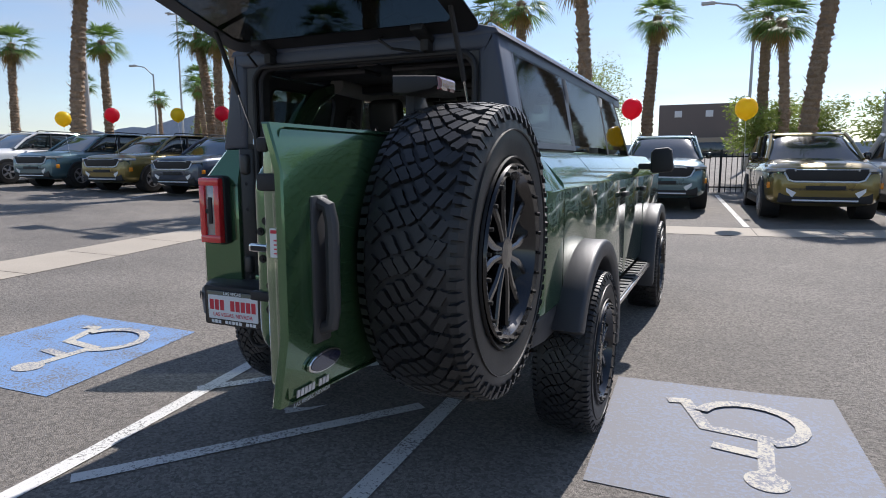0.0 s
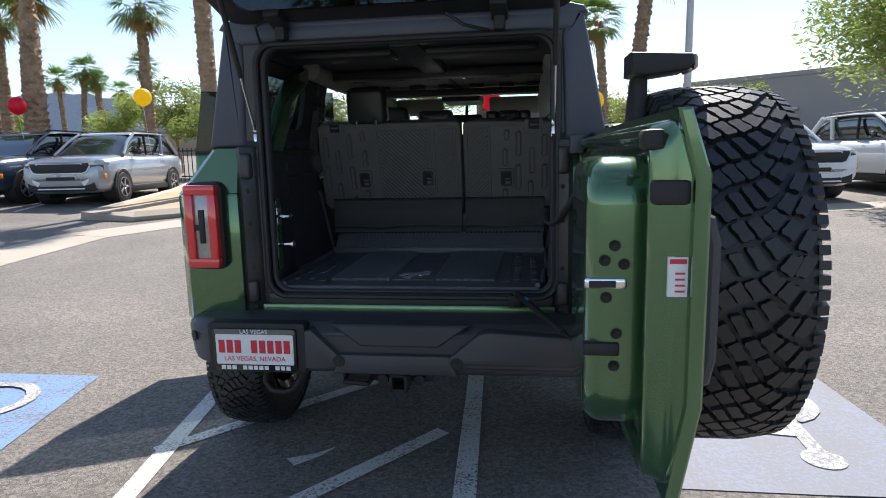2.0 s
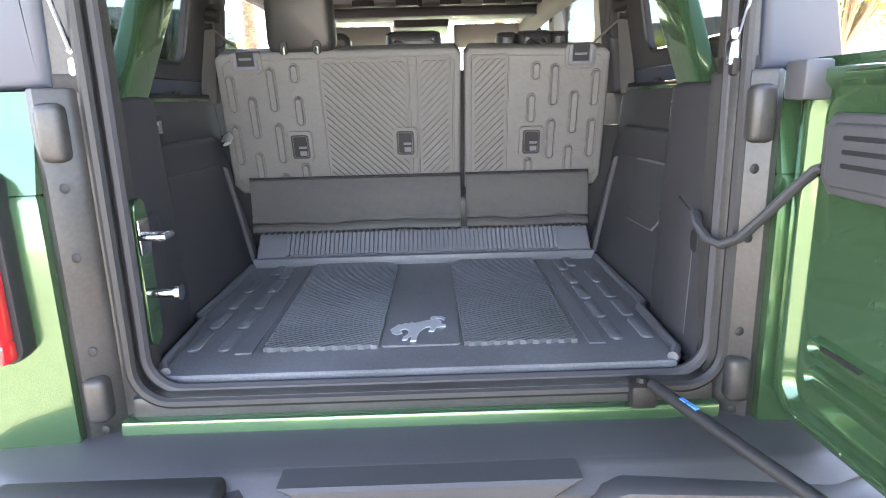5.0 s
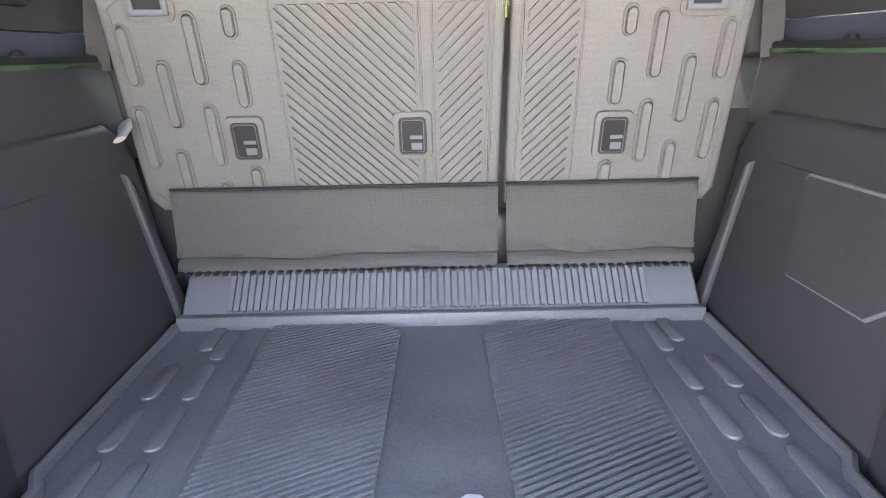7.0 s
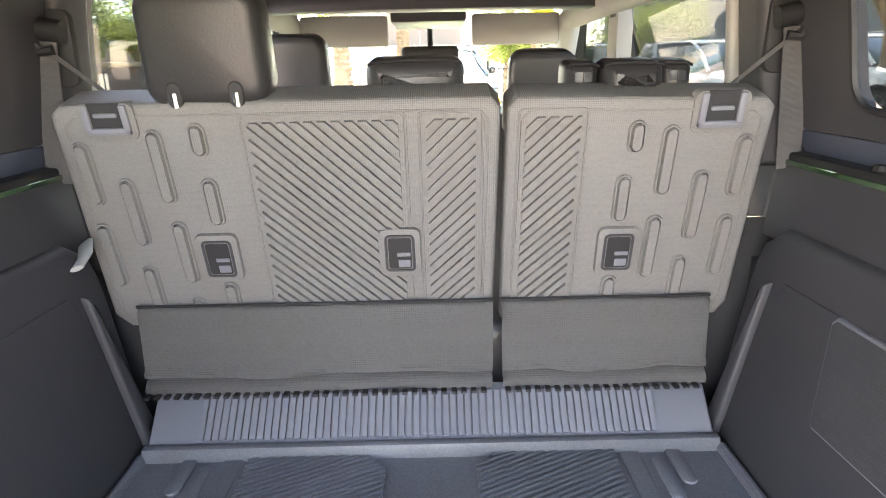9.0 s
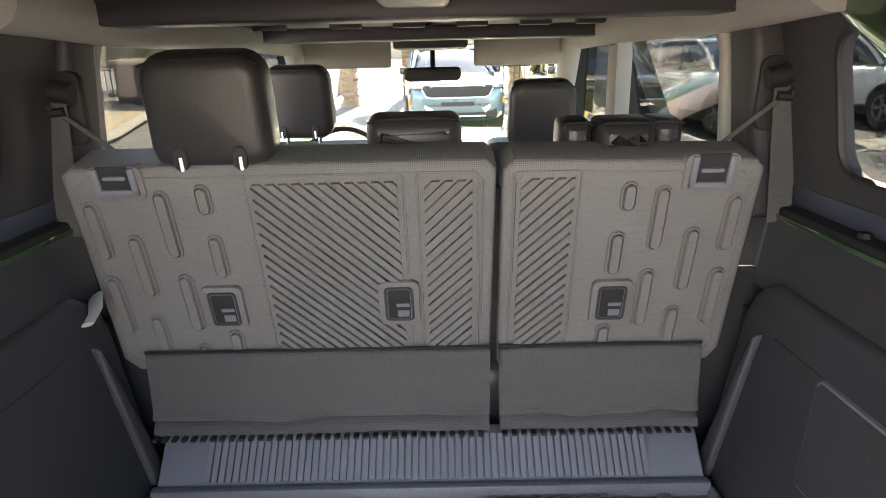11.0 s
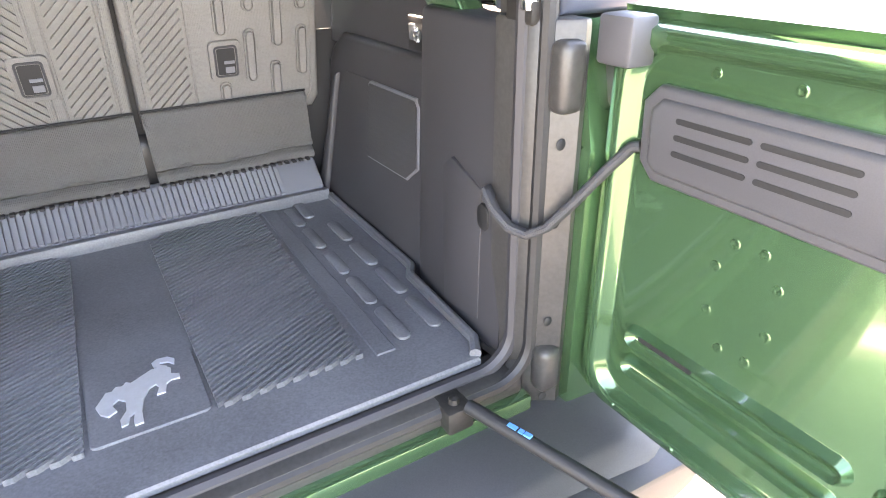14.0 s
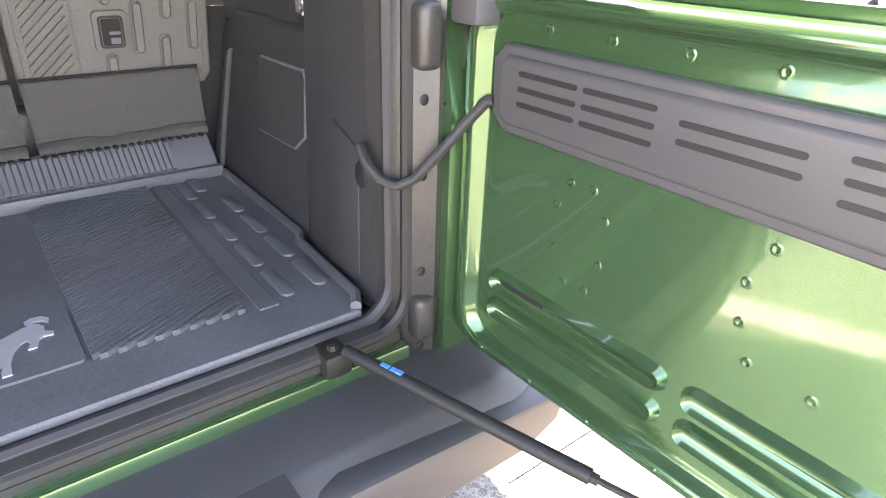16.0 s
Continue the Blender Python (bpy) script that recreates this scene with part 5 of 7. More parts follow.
    part("centre_pillar_trim", bm, GREYTRIM, suv)

# roof lining, cross bars, brackets
bm = bm_new()
add_box(bm, -0.63, 0.63, 0.15, 2.67, 1.8405, 1.847)
lin = part("roof_lining", bm, BLACK, suv)
for y0, y1 in ((0.16, 1.02), (1.05, 1.95), (1.98, 2.66)):
    for x0, x1 in ((-0.62, -0.01), (0.01, 0.62)):
        part("lining_panel", one(add_box, x0, x1, y0, y1, 1.828, 1.84, 0.004, 1), HEADLINER, lin, "dark felt roof panel")
for q in ((-0.60, 0.60, 0.95, 1.07, 1.77, 1.815), (-0.60, 0.60, 1.98, 2.1, 1.765, 1.81), (-0.06, 0.06, 0.1, 0.95, 1.785, 1.83), (-0.52, -0.07, 0.2, 0.36, 1.77, 1.80), (0.07, 0.52, 0.2, 0.36, 1.77, 1.80), (-0.14, 0.14, 2.2, 2.62, 1.74, 1.80)):
    part("roof_cross_bar", one(add_box, *q, 0.012), TRIM, suv)
for x in (-0.5, -0.26, -0.06, 0.14, 0.34, 0.52):
    bm = bm_new()
    add_box(bm, x - 0.045, x + 0.045, 1.30, 1.36, 1.805, 1.825, 0.004)
    add_tube(bm, [(x - 0.035, 1.28, 1.80), (x + 0.035, 1.28, 1.80)], 0.008, 8)
    add_box(bm, x - 0.05, x + 0.05, 1.86, 1.9, 1.80, 1.825, 0.004)
    part("roof_latch", bm, BLACK, lin, "black roof panel latch")
for x in (-0.5, -0.26, -0.06, 0.14, 0.34, 0.52):
    bm = bm_new()
    add_tube(bm, [(x - 0.03, 1.285, 1.796), (x - 0.01, 1.27, 1.80)], 0.006, 6)
    part("latch_screw", bm, CHROME, lin)

# ---------------- rear bench ----------------
bench = thing("rear_seat_bench", "split rear bench with grey ribbed woven backs", "seat")
SB = Matrix(((1, 0, 0, 0), (0, -0.968, -0.25, 0.985), (0, -0.25, 0.968, 1.09), (0, 0, 0, 1)))


def sb(bm):
    bmesh.ops.transform(bm, matrix=SB, verts=bm.verts)
    return bm


backs = {}
OUT = {"left": [(-0.615, -0.012), (0.131, -0.012), (0.135, 0.438), (0.118, 0.457), (-0.612, 0.457), (-0.632, 0.44), (-0.643, 0.02)], "right": [(0.146, -0.012), (0.592, -0.012), (0.611, 0.02), (0.606, 0.43), (0.59, 0.446), (0.165, 0.455), (0.146, 0.435)]}
for nm, poly in OUT.items():
    bm = bm_new()
    add_prism(bm, poly, "y", -0.10, 0.0, 0.012, 3)
    backs[nm] = part("seat_back", sb(bm), SEATBACK, bench, "grey woven folding seat back")
    bm = bm_new()
    cx, cz = sum(p[0] for p in poly) / 7, sum(p[1] for p in poly) / 7
    add_tube(bm, [(p[0] - math.copysign(0.022, p[0] - cx), 0.0, p[1] - math.copysign(0.02, p[1] - cz)) for p in poly], 0.0026, 6, close=True)
    part("border_seam", sb(bm), SEATBACK, backs[nm])
PANELS_RIBBED = (("left", -0.312, -0.030, -45), ("left", -0.006, 0.104, 45), ("right", 0.166, 0.285, 45))
for nm, x0, x1, ang in PANELS_RIBBED:
    reg = [(x0 + 0.012, 0.045), (x1 - 0.012, 0.045), (x1 - 0.012, 0.422), (x0 + 0.012, 0.422)]
    each("rib", [one(add_prism, q, "y", -0.002, 0.0085) for q in ribs(reg, ang, 0.0165, 0.0095) if max(p[0] for p in q) - min(p[0] for p in q) > 0.016], SEATBACK, backs[nm], smooth=False, m=SB)
    bm = bm_new()
    add_tube(bm, [(x, 0.0, z) for x, z in rounded(x0, x1, 0.034, 0.434, 0.008, 3)], 0.0028, 6, close=True)
    part("panel_piping", sb(bm), SEATBACK, backs[nm])


def slot(bm, x, h0, h1, w=0.033):
    """A raised oblong inside its own raised outline."""
    loops = []
    for d, up in ((0.0, -0.001), (0.002, 0.005), (0.0045, 0.005), (0.006, -0.0005), (0.0085, 0.009)):
        loops.append([bm.verts.new((p[0], up, p[1])) for p in stadium(x, (h0 + h1) / 2, h1 - h0 - 2 * d, w - 2 * d, 90)])
    for a, b in zip(loops, loops[1:]):
        for j in range(len(a)):
            bm.faces.new((a[j], a[(j + 1) % len(a)], b[(j + 1) % len(a)], b[j]))
    bm.faces.new(loops[-1])


SLOTS = {"left": ((-0.595, 0.27, 0.395), (-0.389, 0.36, 0.425), (-0.465, 0.27, 0.415), (-0.535, 0.182, 0.325), (-0.602, 0.092, 0.235), (-0.387, 0.222, 0.322), (-0.462, 0.095, 0.236), (-0.541, 0.03, 0.14), (-0.391, 0.03, 0.098), (-0.462, 0.02, 0.064)),
         "right": ((0.373, 0.35, 0.413), (0.433, 0.266, 0.404), (0.565, 0.262, 0.385), (0.501, 0.172, 0.318), (0.362, 0.212, 0.312), (0.43, 0.085, 0.228), (0.565, 0.088, 0.227), (0.493, 0.03, 0.138), (0.36, 0.03, 0.095))}
for nm, s, hx, hz in (("left", -1, -0.533, 0.407), ("right", 1, 0.51, 0.398)):
    each("moulded_slot", [one(slot, *q) for q in SLOTS[nm]], SEATBACK, backs[nm], m=SB)
    # release handle in its notch at the top corner
    bm = bm_new()
    add_prism(bm, rounded(hx - 0.048, hx + 0.048, hz - 0.012, 0.462, 0.016), "y", -0.02, 0.004, 0.003, 2)
    notch = part("handle_notch", sb(bm), SEATBACK, backs[nm])
    bm = bm_new()
    for q in ((hx - 0.038, hx - 0.026, hz, 0.459), (hx + 0.026, hx + 0.038, hz, 0.459), (hx - 0.038, hx + 0.038, hz, hz + 0.012), (hx - 0.02, hx + 0.02, hz + 0.03, hz + 0.038)):
        add_box(bm, q[0], q[1], 0.0, 0.01, q[2], q[3], 0.003, 2)
    part("release_handle", sb(bm), TRIM2, notch, "charcoal seat release handle")
    bm = bm_new()
    add_box(bm, hx - 0.027, hx + 0.027, -0.01, 0.0055, hz + 0.01, 0.4615)
    part("handle_hole", sb(bm), BLACK, notch)
for nm, x, h in (("left", -0.397, 0.156), ("left", -0.051, 0.16), ("right", 0.366, 0.152)):
    bm = bm_new()
    add_prism(bm, rounded(x - 0.04, x + 0.04, h - 0.052, h + 0.052, 0.014), "y", -0.002, 0.0108, 0.003, 2)
    ft = part("tether_frame", sb(bm), SEATBACK, backs[nm])
    bm = bm_new()
    add_tube(bm, [(px, 0.011, pz) for px, pz in rounded(x - 0.026, x + 0.026, h - 0.038, h + 0.038, 0.007, 3)], 0.003, 6, close=True)
    part("tether_rim", sb(bm), TRIM, ft)
    bm = bm_new()
    add_prism(bm, rounded(x - 0.022, x + 0.022, h - 0.034, h + 0.034, 0.005), "y", -0.002, 0.0114)
    part("tether_pocket", sb(bm), BLACK, ft, "black tether pocket")
    bm = bm_new()
    add_box(bm, x - 0.006, x + 0.02, 0.008, 0.013, h - 0.006, h + 0.002, 0.001, 1)
    add_box(bm, x - 0.004, x + 0.019, 0.008, 0.0125, h - 0.03, h - 0.014, 0.001, 1)
    part("tether_bar", sb(bm), TRIM2, ft, "grey tether bar")
for x0, x1 in ((-0.584, 0.130), (0.146, 0.565)):
    bm = bm_new()
    n = 36
    rows = []
    for j, (y, z) in enumerate(((0.985, 1.13), (0.964, 1.129), (0.957, 1.122), (0.954, 1.06), (0.949, 1.002), (0.941, 0.993), (0.942, 0.985), (0.952, 0.980), (0.940, 0.972), (0.932, 0.962), (0.933, 0.953), (0.948, 0.944))):
        row = []
        for i in range(n + 1):
            t = i / n
            sag = 0.0 if j < 4 else 0.005 * (math.sin(t * 8 + x0 * 7) + 0.4 * math.sin(t * 21 + j * 0.5)) * math.sin(t * math.pi)
            xx = (x0 + x1) / 2 + (x0 + (x1 - x0) * t - (x0 + x1) / 2) * (1 - 0.012 * j / 11)
            row.append(bm.verts.new((xx, y + sag * 0.5, z + sag)))
        rows.append(row)
    for a, b in zip(rows, rows[1:]):
        for i in range(n):
            bm.faces.new((a[i], b[i], b[i + 1], a[i + 1]))
    bmesh.ops.solidify(bm, geom=bm.faces[:], thickness=0.008)
    fl = part("carpet_flap", bm, SEATBACK, bench, "hinged woven flap", angle=50)
    bm = bm_new()
    add_tube(bm, [(x0 + (x1 - x0) * i / 12, 0.961, 1.134) for i in range(13)], 0.0035, 6)
    part("flap_hinge", bm, BLACK, fl, "black bound edge")
    bm = bm_new()
    for i in range(int((x1 - x0) / 0.02)):
        add_box(bm, x0 + 0.006 + i * 0.02, x0 + 0.017 + i * 0.02, 0.914, 0.932, 0.95, 0.956, 0.001, 1)
    part("flap_stitches", bm, BLACK, fl, "black edge stitching")
part("seat_filler", one(add_prism, [(1.0, 0.86), (1.12, 0.86), (1.06, 1.2), (0.98, 1.47), (0.94, 1.47), (1.02, 1.1)], "x", -0.60, 0.60), BLACK, bench)
bm = bm_new()
add_box(bm, -0.56, 0.56, 1.0, 1.5, 0.86, 1.08, 0.05, 3)
part("seat_cushion", bm, LEATHER, bench)


def headrest(parent, x, y, z, w, h, d, tilt=0.0, posts=True, seam=False):
    m = Matrix.Translation((x, y, z)) @ Matrix.Rotation(radians(tilt), 4, "X")
    bm = bm_new()
    poly = rounded(-w / 2, w / 2, 0, h, min(w, h) * 0.22, 6)
    add_prism(bm, [(px * (1.0 - 0.05 * pz / h), pz) for px, pz in poly], "y", -d / 2, d / 2, d * 0.3, 4, m)
    hr = part("headrest", bm, LEATHER, parent, "black leather headrest")
    if posts:
        for s in (-1, 1):
            bm = bm_new()
            add_tube(bm, [m @ Vector((s * w * 0.24, 0, -0.06)), m @ Vector((s * w * 0.24, 0, 0.04))], 0.007, 8)
            add_tube(bm, [m @ Vector((s * w * 0.24, -d / 2 - 0.001, 0.006)), m @ Vector((s * w * 0.24, -d / 2 - 0.001, 0.03))], 0.0065, 8)
            part("headrest_post", bm, CHROME, hr, "bright headrest post")
            bm = bm_new()
            add_prism(bm, stadium(s * w * 0.24, 0.026, 0.044, 0.026, 90), "y", -d / 2 - 0.003, -d / 2 + 0.02, 0.002, 1, m)
            part("post_recess", bm, BLACK, hr)
    bm = bm_new()
    add_tube(bm, [m @ Vector((-w * 0.46, -d * 0.36, h * 0.9)), m @ Vector((-w * 0.3, -d * 0.40, h * 0.955)), m @ Vector((0, -d * 0.42, h * 0.965)), m @ Vector((w * 0.3, -d * 0.40, h * 0.955)), m @ Vector((w * 0.46, -d * 0.36, h * 0.9))], 0.0025, 5)
    part("headrest_seam", bm, BLACK, hr)
    return hr


headrest(bench, -0.361, 0.925, 1.527, 0.215, 0.20, 0.10, 8)
headrest(bench, -0.014, 1.04, 1.503, 0.19, 0.10, 0.11, 5)
headrest(bench, 0.38, 1.0, 1.503, 0.115, 0.088, 0.12, 5)
for dx in (-0.088, 0.082):
    headrest(bench, 0.38 + dx, 1.02, 1.50, 0.066, 0.09, 0.11, 5, False)

# front seats, dash, wheel, mirror
for s in (-1, 1):
    fs = thing("front_seat", "black leather front seat", "seat", "front seats")
    bm = bm_new()
    add_prism(bm, [(1.98, 0.95), (2.12, 0.95), (2.02, 1.38), (1.97, 1.44), (1.9, 1.43), (1.9, 1.35)], "x", s * 0.42 - 0.24, s * 0.42 + 0.24, 0.04, 3)
    part("seat_back", bm, LEATHER, fs)
    bm = bm_new()
    add_box(bm, s * 0.42 - 0.25, s * 0.42 + 0.25, 2.05, 2.55, 0.84, 1.02, 0.05, 3)
    part("seat_cushion", bm, LEATHER, fs)
    headrest(fs, s * 0.405 - 0.033, 1.94, 1.43 - s * 0.03, 0.23, 0.235, 0.10, 8)
bm = bm_new()
add_prism(bm, [(2.72, 0.85), (3.1, 0.85), (3.1, 1.30), (2.95, 1.30), (2.78, 1.26), (2.7, 1.18)], "x", -0.70, 0.70, 0.03, 3)
part("dashboard", bm, TRIM, suv)
bm = bm_new()
m = Matrix.Translation((-0.42, 2.62, 1.24)) @ Matrix.Rotation(radians(65), 4, "X")
add_tube(bm, [m @ Vector((0.185 * math.cos(a * math.pi / 16), 0.185 * math.sin(a * math.pi / 16), 0)) for a in range(32)], 0.016, 8, close=True)
add_box(bm, -0.17, 0.17, -0.03, 0.03, -0.015, 0.015, 0.01, 2, m)
part("steering_wheel", bm, BLACK, suv, "black steering wheel")
bm = bm_new()
add_box(bm, -0.125, 0.125, 2.60, 2.635, 1.61, 1.67, 0.02, 3)
add_tube(bm, [(0, 2.63, 1.66), (0, 2.70, 1.79)], 0.012, 8)
part("interior_mirror", bm, BLACK, suv, "black interior mirror")
for x in (-0.37, 0.37):
    part("sun_visor", one(add_box, x - 0.19, x + 0.19, 2.62, 2.645, 1.67, 1.80, 0.012), GREYTRIM, suv, "grey sun visor")
# ---------------- placing of the far things ----------------
CARS = [("gold", 2.95, 12.2, 4), ("teal", 0.15, 13.3, 4), ("white", 5.35, 11.9, 8), ("white", 8.2, 11.9, 8), ("silver", -9.7, 11.8, 8), ("navy", -11.7, 11.5, 3), ("gold", -14.0, 11.2, 3), ("teal", -16.7, 11.0, 3), ("white", -19.6, 10.7, 3)]
PALMS = [(-20.8, 13.3, 1, 1.02), (-22.3, 15.8, 0, 0.79), (-24.2, 13.1, 2, 0.81), (-35, 23.9, 1, 0.63), (-34.6, 29.2, 0, 0.61), (-20.1, 18.4, 2, 0.67), (-18.4, 17.3, 1, 0.49), (-15.0, 14.6, 0, 0.74), (-13.4, 13.6, 2, 0.87), (-15.6, 14.9, 1, 0.7), (-11.4, 11.6, 0, 0.94), (-27.4, 32.4, 2, 0.77), (-22.9, 29.6, 1, 0.62), (-24.8, 34.4, 0, 0.63), (-2.5, 17.2, 2, 1.08), (-1.0, 19.4, 1, 0.74), (2.5, 21.6, 0, 0.81), (3.1, 19.5, 2, 0.81), (3.2, 14.9, 1, 0.78), (-6.9, 24.3, 0, 1.07), (-10.7, 30.4, 2, 1.34), (-7.0, 11.8, 1, 0.78), (-10.9, 15.4, 0, 0.77), (-24, 29.6, 2, 0.81), (-26, 34.3, 1, 0.64), (-21.4, 31.4, 0, 0.79)]
POLES = [(-21.1, 14.0, 8.5, 0.12, "tall pale double-headed car park lamp post", True), (5.6, 19.0, 9.0, 0.13, "tall pale car park lamp post", True), (-36.3, 30.3, 6.0, 0.08, "street lamp with a curved arm", False), (-42, 38, 12, 0.1, "tall slim street lamp post", True), (-7.3, 12.6, 8.5, 0.1, "tall pale car park lamp post", True), (2.3, 30, 7.0, 0.08, "slim grey street lamp post", False)]
BALLOONS = [(-15.0, 8.84, 2.52, False), (-14.3, 9.8, 2.66, True), (-13.2, 11.1, 2.72, False), (-0.25, 10.5, 2.4, True), (1.8, 10.6, 2.34, False), (-8.4, 11.3, 2.82, False), (-11.4, 11.0, 2.7, True)]
STALLS = [(1.32, 15.8, 1.9, 9.4), (4.2, 15.2, 4.4, 9.6), (-8.3, 13.0, -7.6, 9.4), (-11.2, 12.6, -9.9, 8.9), (-13.6, 12.0, -12.2, 8.6)]
# ---------------- ground ----------------
bm = bm_new()
radii = [0, 0.7, 1.4, 2.0, 2.6, 3.5, 5, 7, 9, 12, 16, 22, 30, 42, 60, 90, 160, 400, 1200]
rows = []
for r in radii:
    if r == 0:
        rows.append([bm.verts.new((0, 1, 0))])
        continue
    rows.append([bm.verts.new((r * math.cos(2 * math.pi * j / 64), 1 + r * math.sin(2 * math.pi * j / 64), 0.036 * max(0, min(r, 60) - 2.0))) for j in range(64)])
for j in range(64):
    bm.faces.new((rows[0][0], rows[1][j], rows[1][(j + 1) % 64]))
for a, b in zip(rows[1:], rows[2:]):
    for j in range(64):
        bm.faces.new((a[j], b[j], b[(j + 1) % 64], a[(j + 1) % 64]))
solo("ground", bm, ASPHALT, "sun-bleached grey-brown asphalt car park", "ground", kind="structure", angle=60)


def strip(bm, poly, lift=0.004, step=0.4, thick=0.0):
    """A flat shape laid on the ground, cut finely so that it follows it."""
    b2 = bmesh.new()
    b2.faces.new([b2.verts.new((x, y, 0)) for x, y in poly])
    for _ in range(6):
        long_ = [e for e in b2.edges if e.calc_length() > step]
        if not long_:
            break
        bmesh.ops.subdivide_edges(b2, edges=long_, cuts=1, use_grid_fill=True)
    bmesh.ops.triangulate(b2, faces=b2.faces[:])
    vmap = {v: bm.verts.new((v.co.x, v.co.y, ground_z(v.co.x, v.co.y) + lift)) for v in b2.verts}
    for f in b2.faces:
        bm.faces.new([vmap[v] for v in f.verts])
    b2.free()


def band(p, q, w):
    p, q = Vector(p), Vector(q)
    d = (q - p).normalized()
    nrm = Vector((-d.y, d.x)) * w / 2
    return [tuple(p + nrm), tuple(p - nrm), tuple(q - nrm), tuple(q + nrm)]


def mark(name, polys, material, label, lift=0.004):
    bm = bm_new()
    for p in polys:
        strip(bm, p, lift)
    return solo(name, bm, material, label, "road marking", kind="structure", angle=60)


mark("bay_line_1", [band((0.11, 2.4), (0.255, -0.75), 0.095)], LINE, "worn white bay line on asphalt")
mark("bay_line_2", [band((-1.55, 2.2), (-1.0, -1.25), 0.095)], LINE, "worn white bay line on asphalt", 0.0045)
mark("hatch_line_1", [band((0.06, 0.53), (-0.95, -0.82), 0.085)], LINE, "worn white hatching line on asphalt", 0.005)
mark("hatch_line_2", [band((0.06, 1.75), (-1.28, 0.2), 0.085)], LINE, "worn white hatching line on asphalt", 0.005)
mark("paint_splash", [[(-0.62, 0.18), (-0.5, 0.24), (-0.42, 0.32), (-0.47, 0.22), (-0.56, 0.12)]], LINE, "splash of white paint on asphalt", 0.0055)
mark("blue_bay_1", [[(-3.43, 0.98), (-3.25, -0.42), (-1.95, -0.28), (-2.24, 1.1)]], BLUEPAINT, "blue painted accessible bay panel")
mark("blue_bay_2", [[(0.985, 1.47), (1.05, 0.09), (2.23, 0.10), (2.16, 1.55)]], BLUEWORN, "faded blue painted accessible bay panel")


def access_symbol(cx, cy, sc, turn, label):
    c, s = math.cos(turn), math.sin(turn)

    def P(x, y):
        return (cx + sc * (c * x - s * y), cy + sc * (s * x + c * y))
    polys = []
    polys.append([P(0.13 * math.cos(a * math.pi / 8), 0.95 + 0.13 * math.sin(a * math.pi / 8)) for a in range(16)])
    for (p, q) in (((0.0, 0.9), (0.0, 0.25)), ((0.0, 0.3), (0.42, 0.27)), ((0.38, 0.3), (0.58, -0.22)), ((0.0, 0.6), (0.33, 0.56)), ((0.55, -0.2), (0.7, -0.15))):
        polys.append(band(P(*p), P(*q), 0.1 * sc))
    for i in range(12):
        a0, a1 = radians(115 + i * 19), radians(115 + (i + 1) * 19.5)
        polys.append([P(0.1 + 0.40 * math.cos(a0), 0.05 + 0.40 * math.sin(a0)), P(0.1 + 0.30 * math.cos(a0), 0.05 + 0.30 * math.sin(a0)), P(0.1 + 0.30 * math.cos(a1), 0.05 + 0.30 * math.sin(a1)), P(0.1 + 0.40 * math.cos(a1), 0.05 + 0.40 * math.sin(a1))])
    bm = bm_new()
    for k, p in enumerate(polys):
        strip(bm, p, 0.008 + k * 0.0004)
    solo("access_symbol", bm, SYMBOL, label, "road marking", kind="structure", angle=60)


access_symbol(-2.55, 0.66, 0.72, radians(182), "worn cream wheelchair symbol on blue paint")
access_symbol(1.79, 1.055, 0.70, radians(178), "worn cream wheelchair symbol on faded paint")

# concrete gutter, in poured slabs
gut = tagged(new("gutter"), "pale concrete drainage gutter", "gutter", kind="structure")
line = [Vector(p) for p in ((-5.2, -3.0), (-5.85, 1.7), (-6.2, 4.2), (-6.35, 6.3), (-5.6, 7.9), (-4.0, 8.4), (-1.0, 8.6), (2.0, 8.75), (4.5, 9.05), (8.0, 9.4), (14.0, 10.2), (24, 11.5))]
pts = []
for p, q in zip(line, line[1:]):
    k = max(1, round((q - p).length / 1.5))
    pts += [p.lerp(q, i / k) for i in range(k)]
pts.append(line[-1])
for i, (p, q) in enumerate(zip(pts, pts[1:])):
    d = (q - p).normalized()
    d0 = (q - pts[i - 1]).normalized() if i else d
    d1 = (pts[i + 2] - p).normalized() if i + 2 < len(pts) else d
    n0, n1 = Vector((-d0.y, d0.x)) * 0.46, Vector((-d1.y, d1.x)) * 0.46
    p2, q2 = p + d * 0.008, q - d * 0.008
    bm = bm_new()
    strip(bm, [tuple(p2 + n0), tuple(p2 - n0), tuple(q2 - n1), tuple(q2 + n1)], 0.006)
    part("concrete_slab", bm, CONCRETE, gut, angle=60)


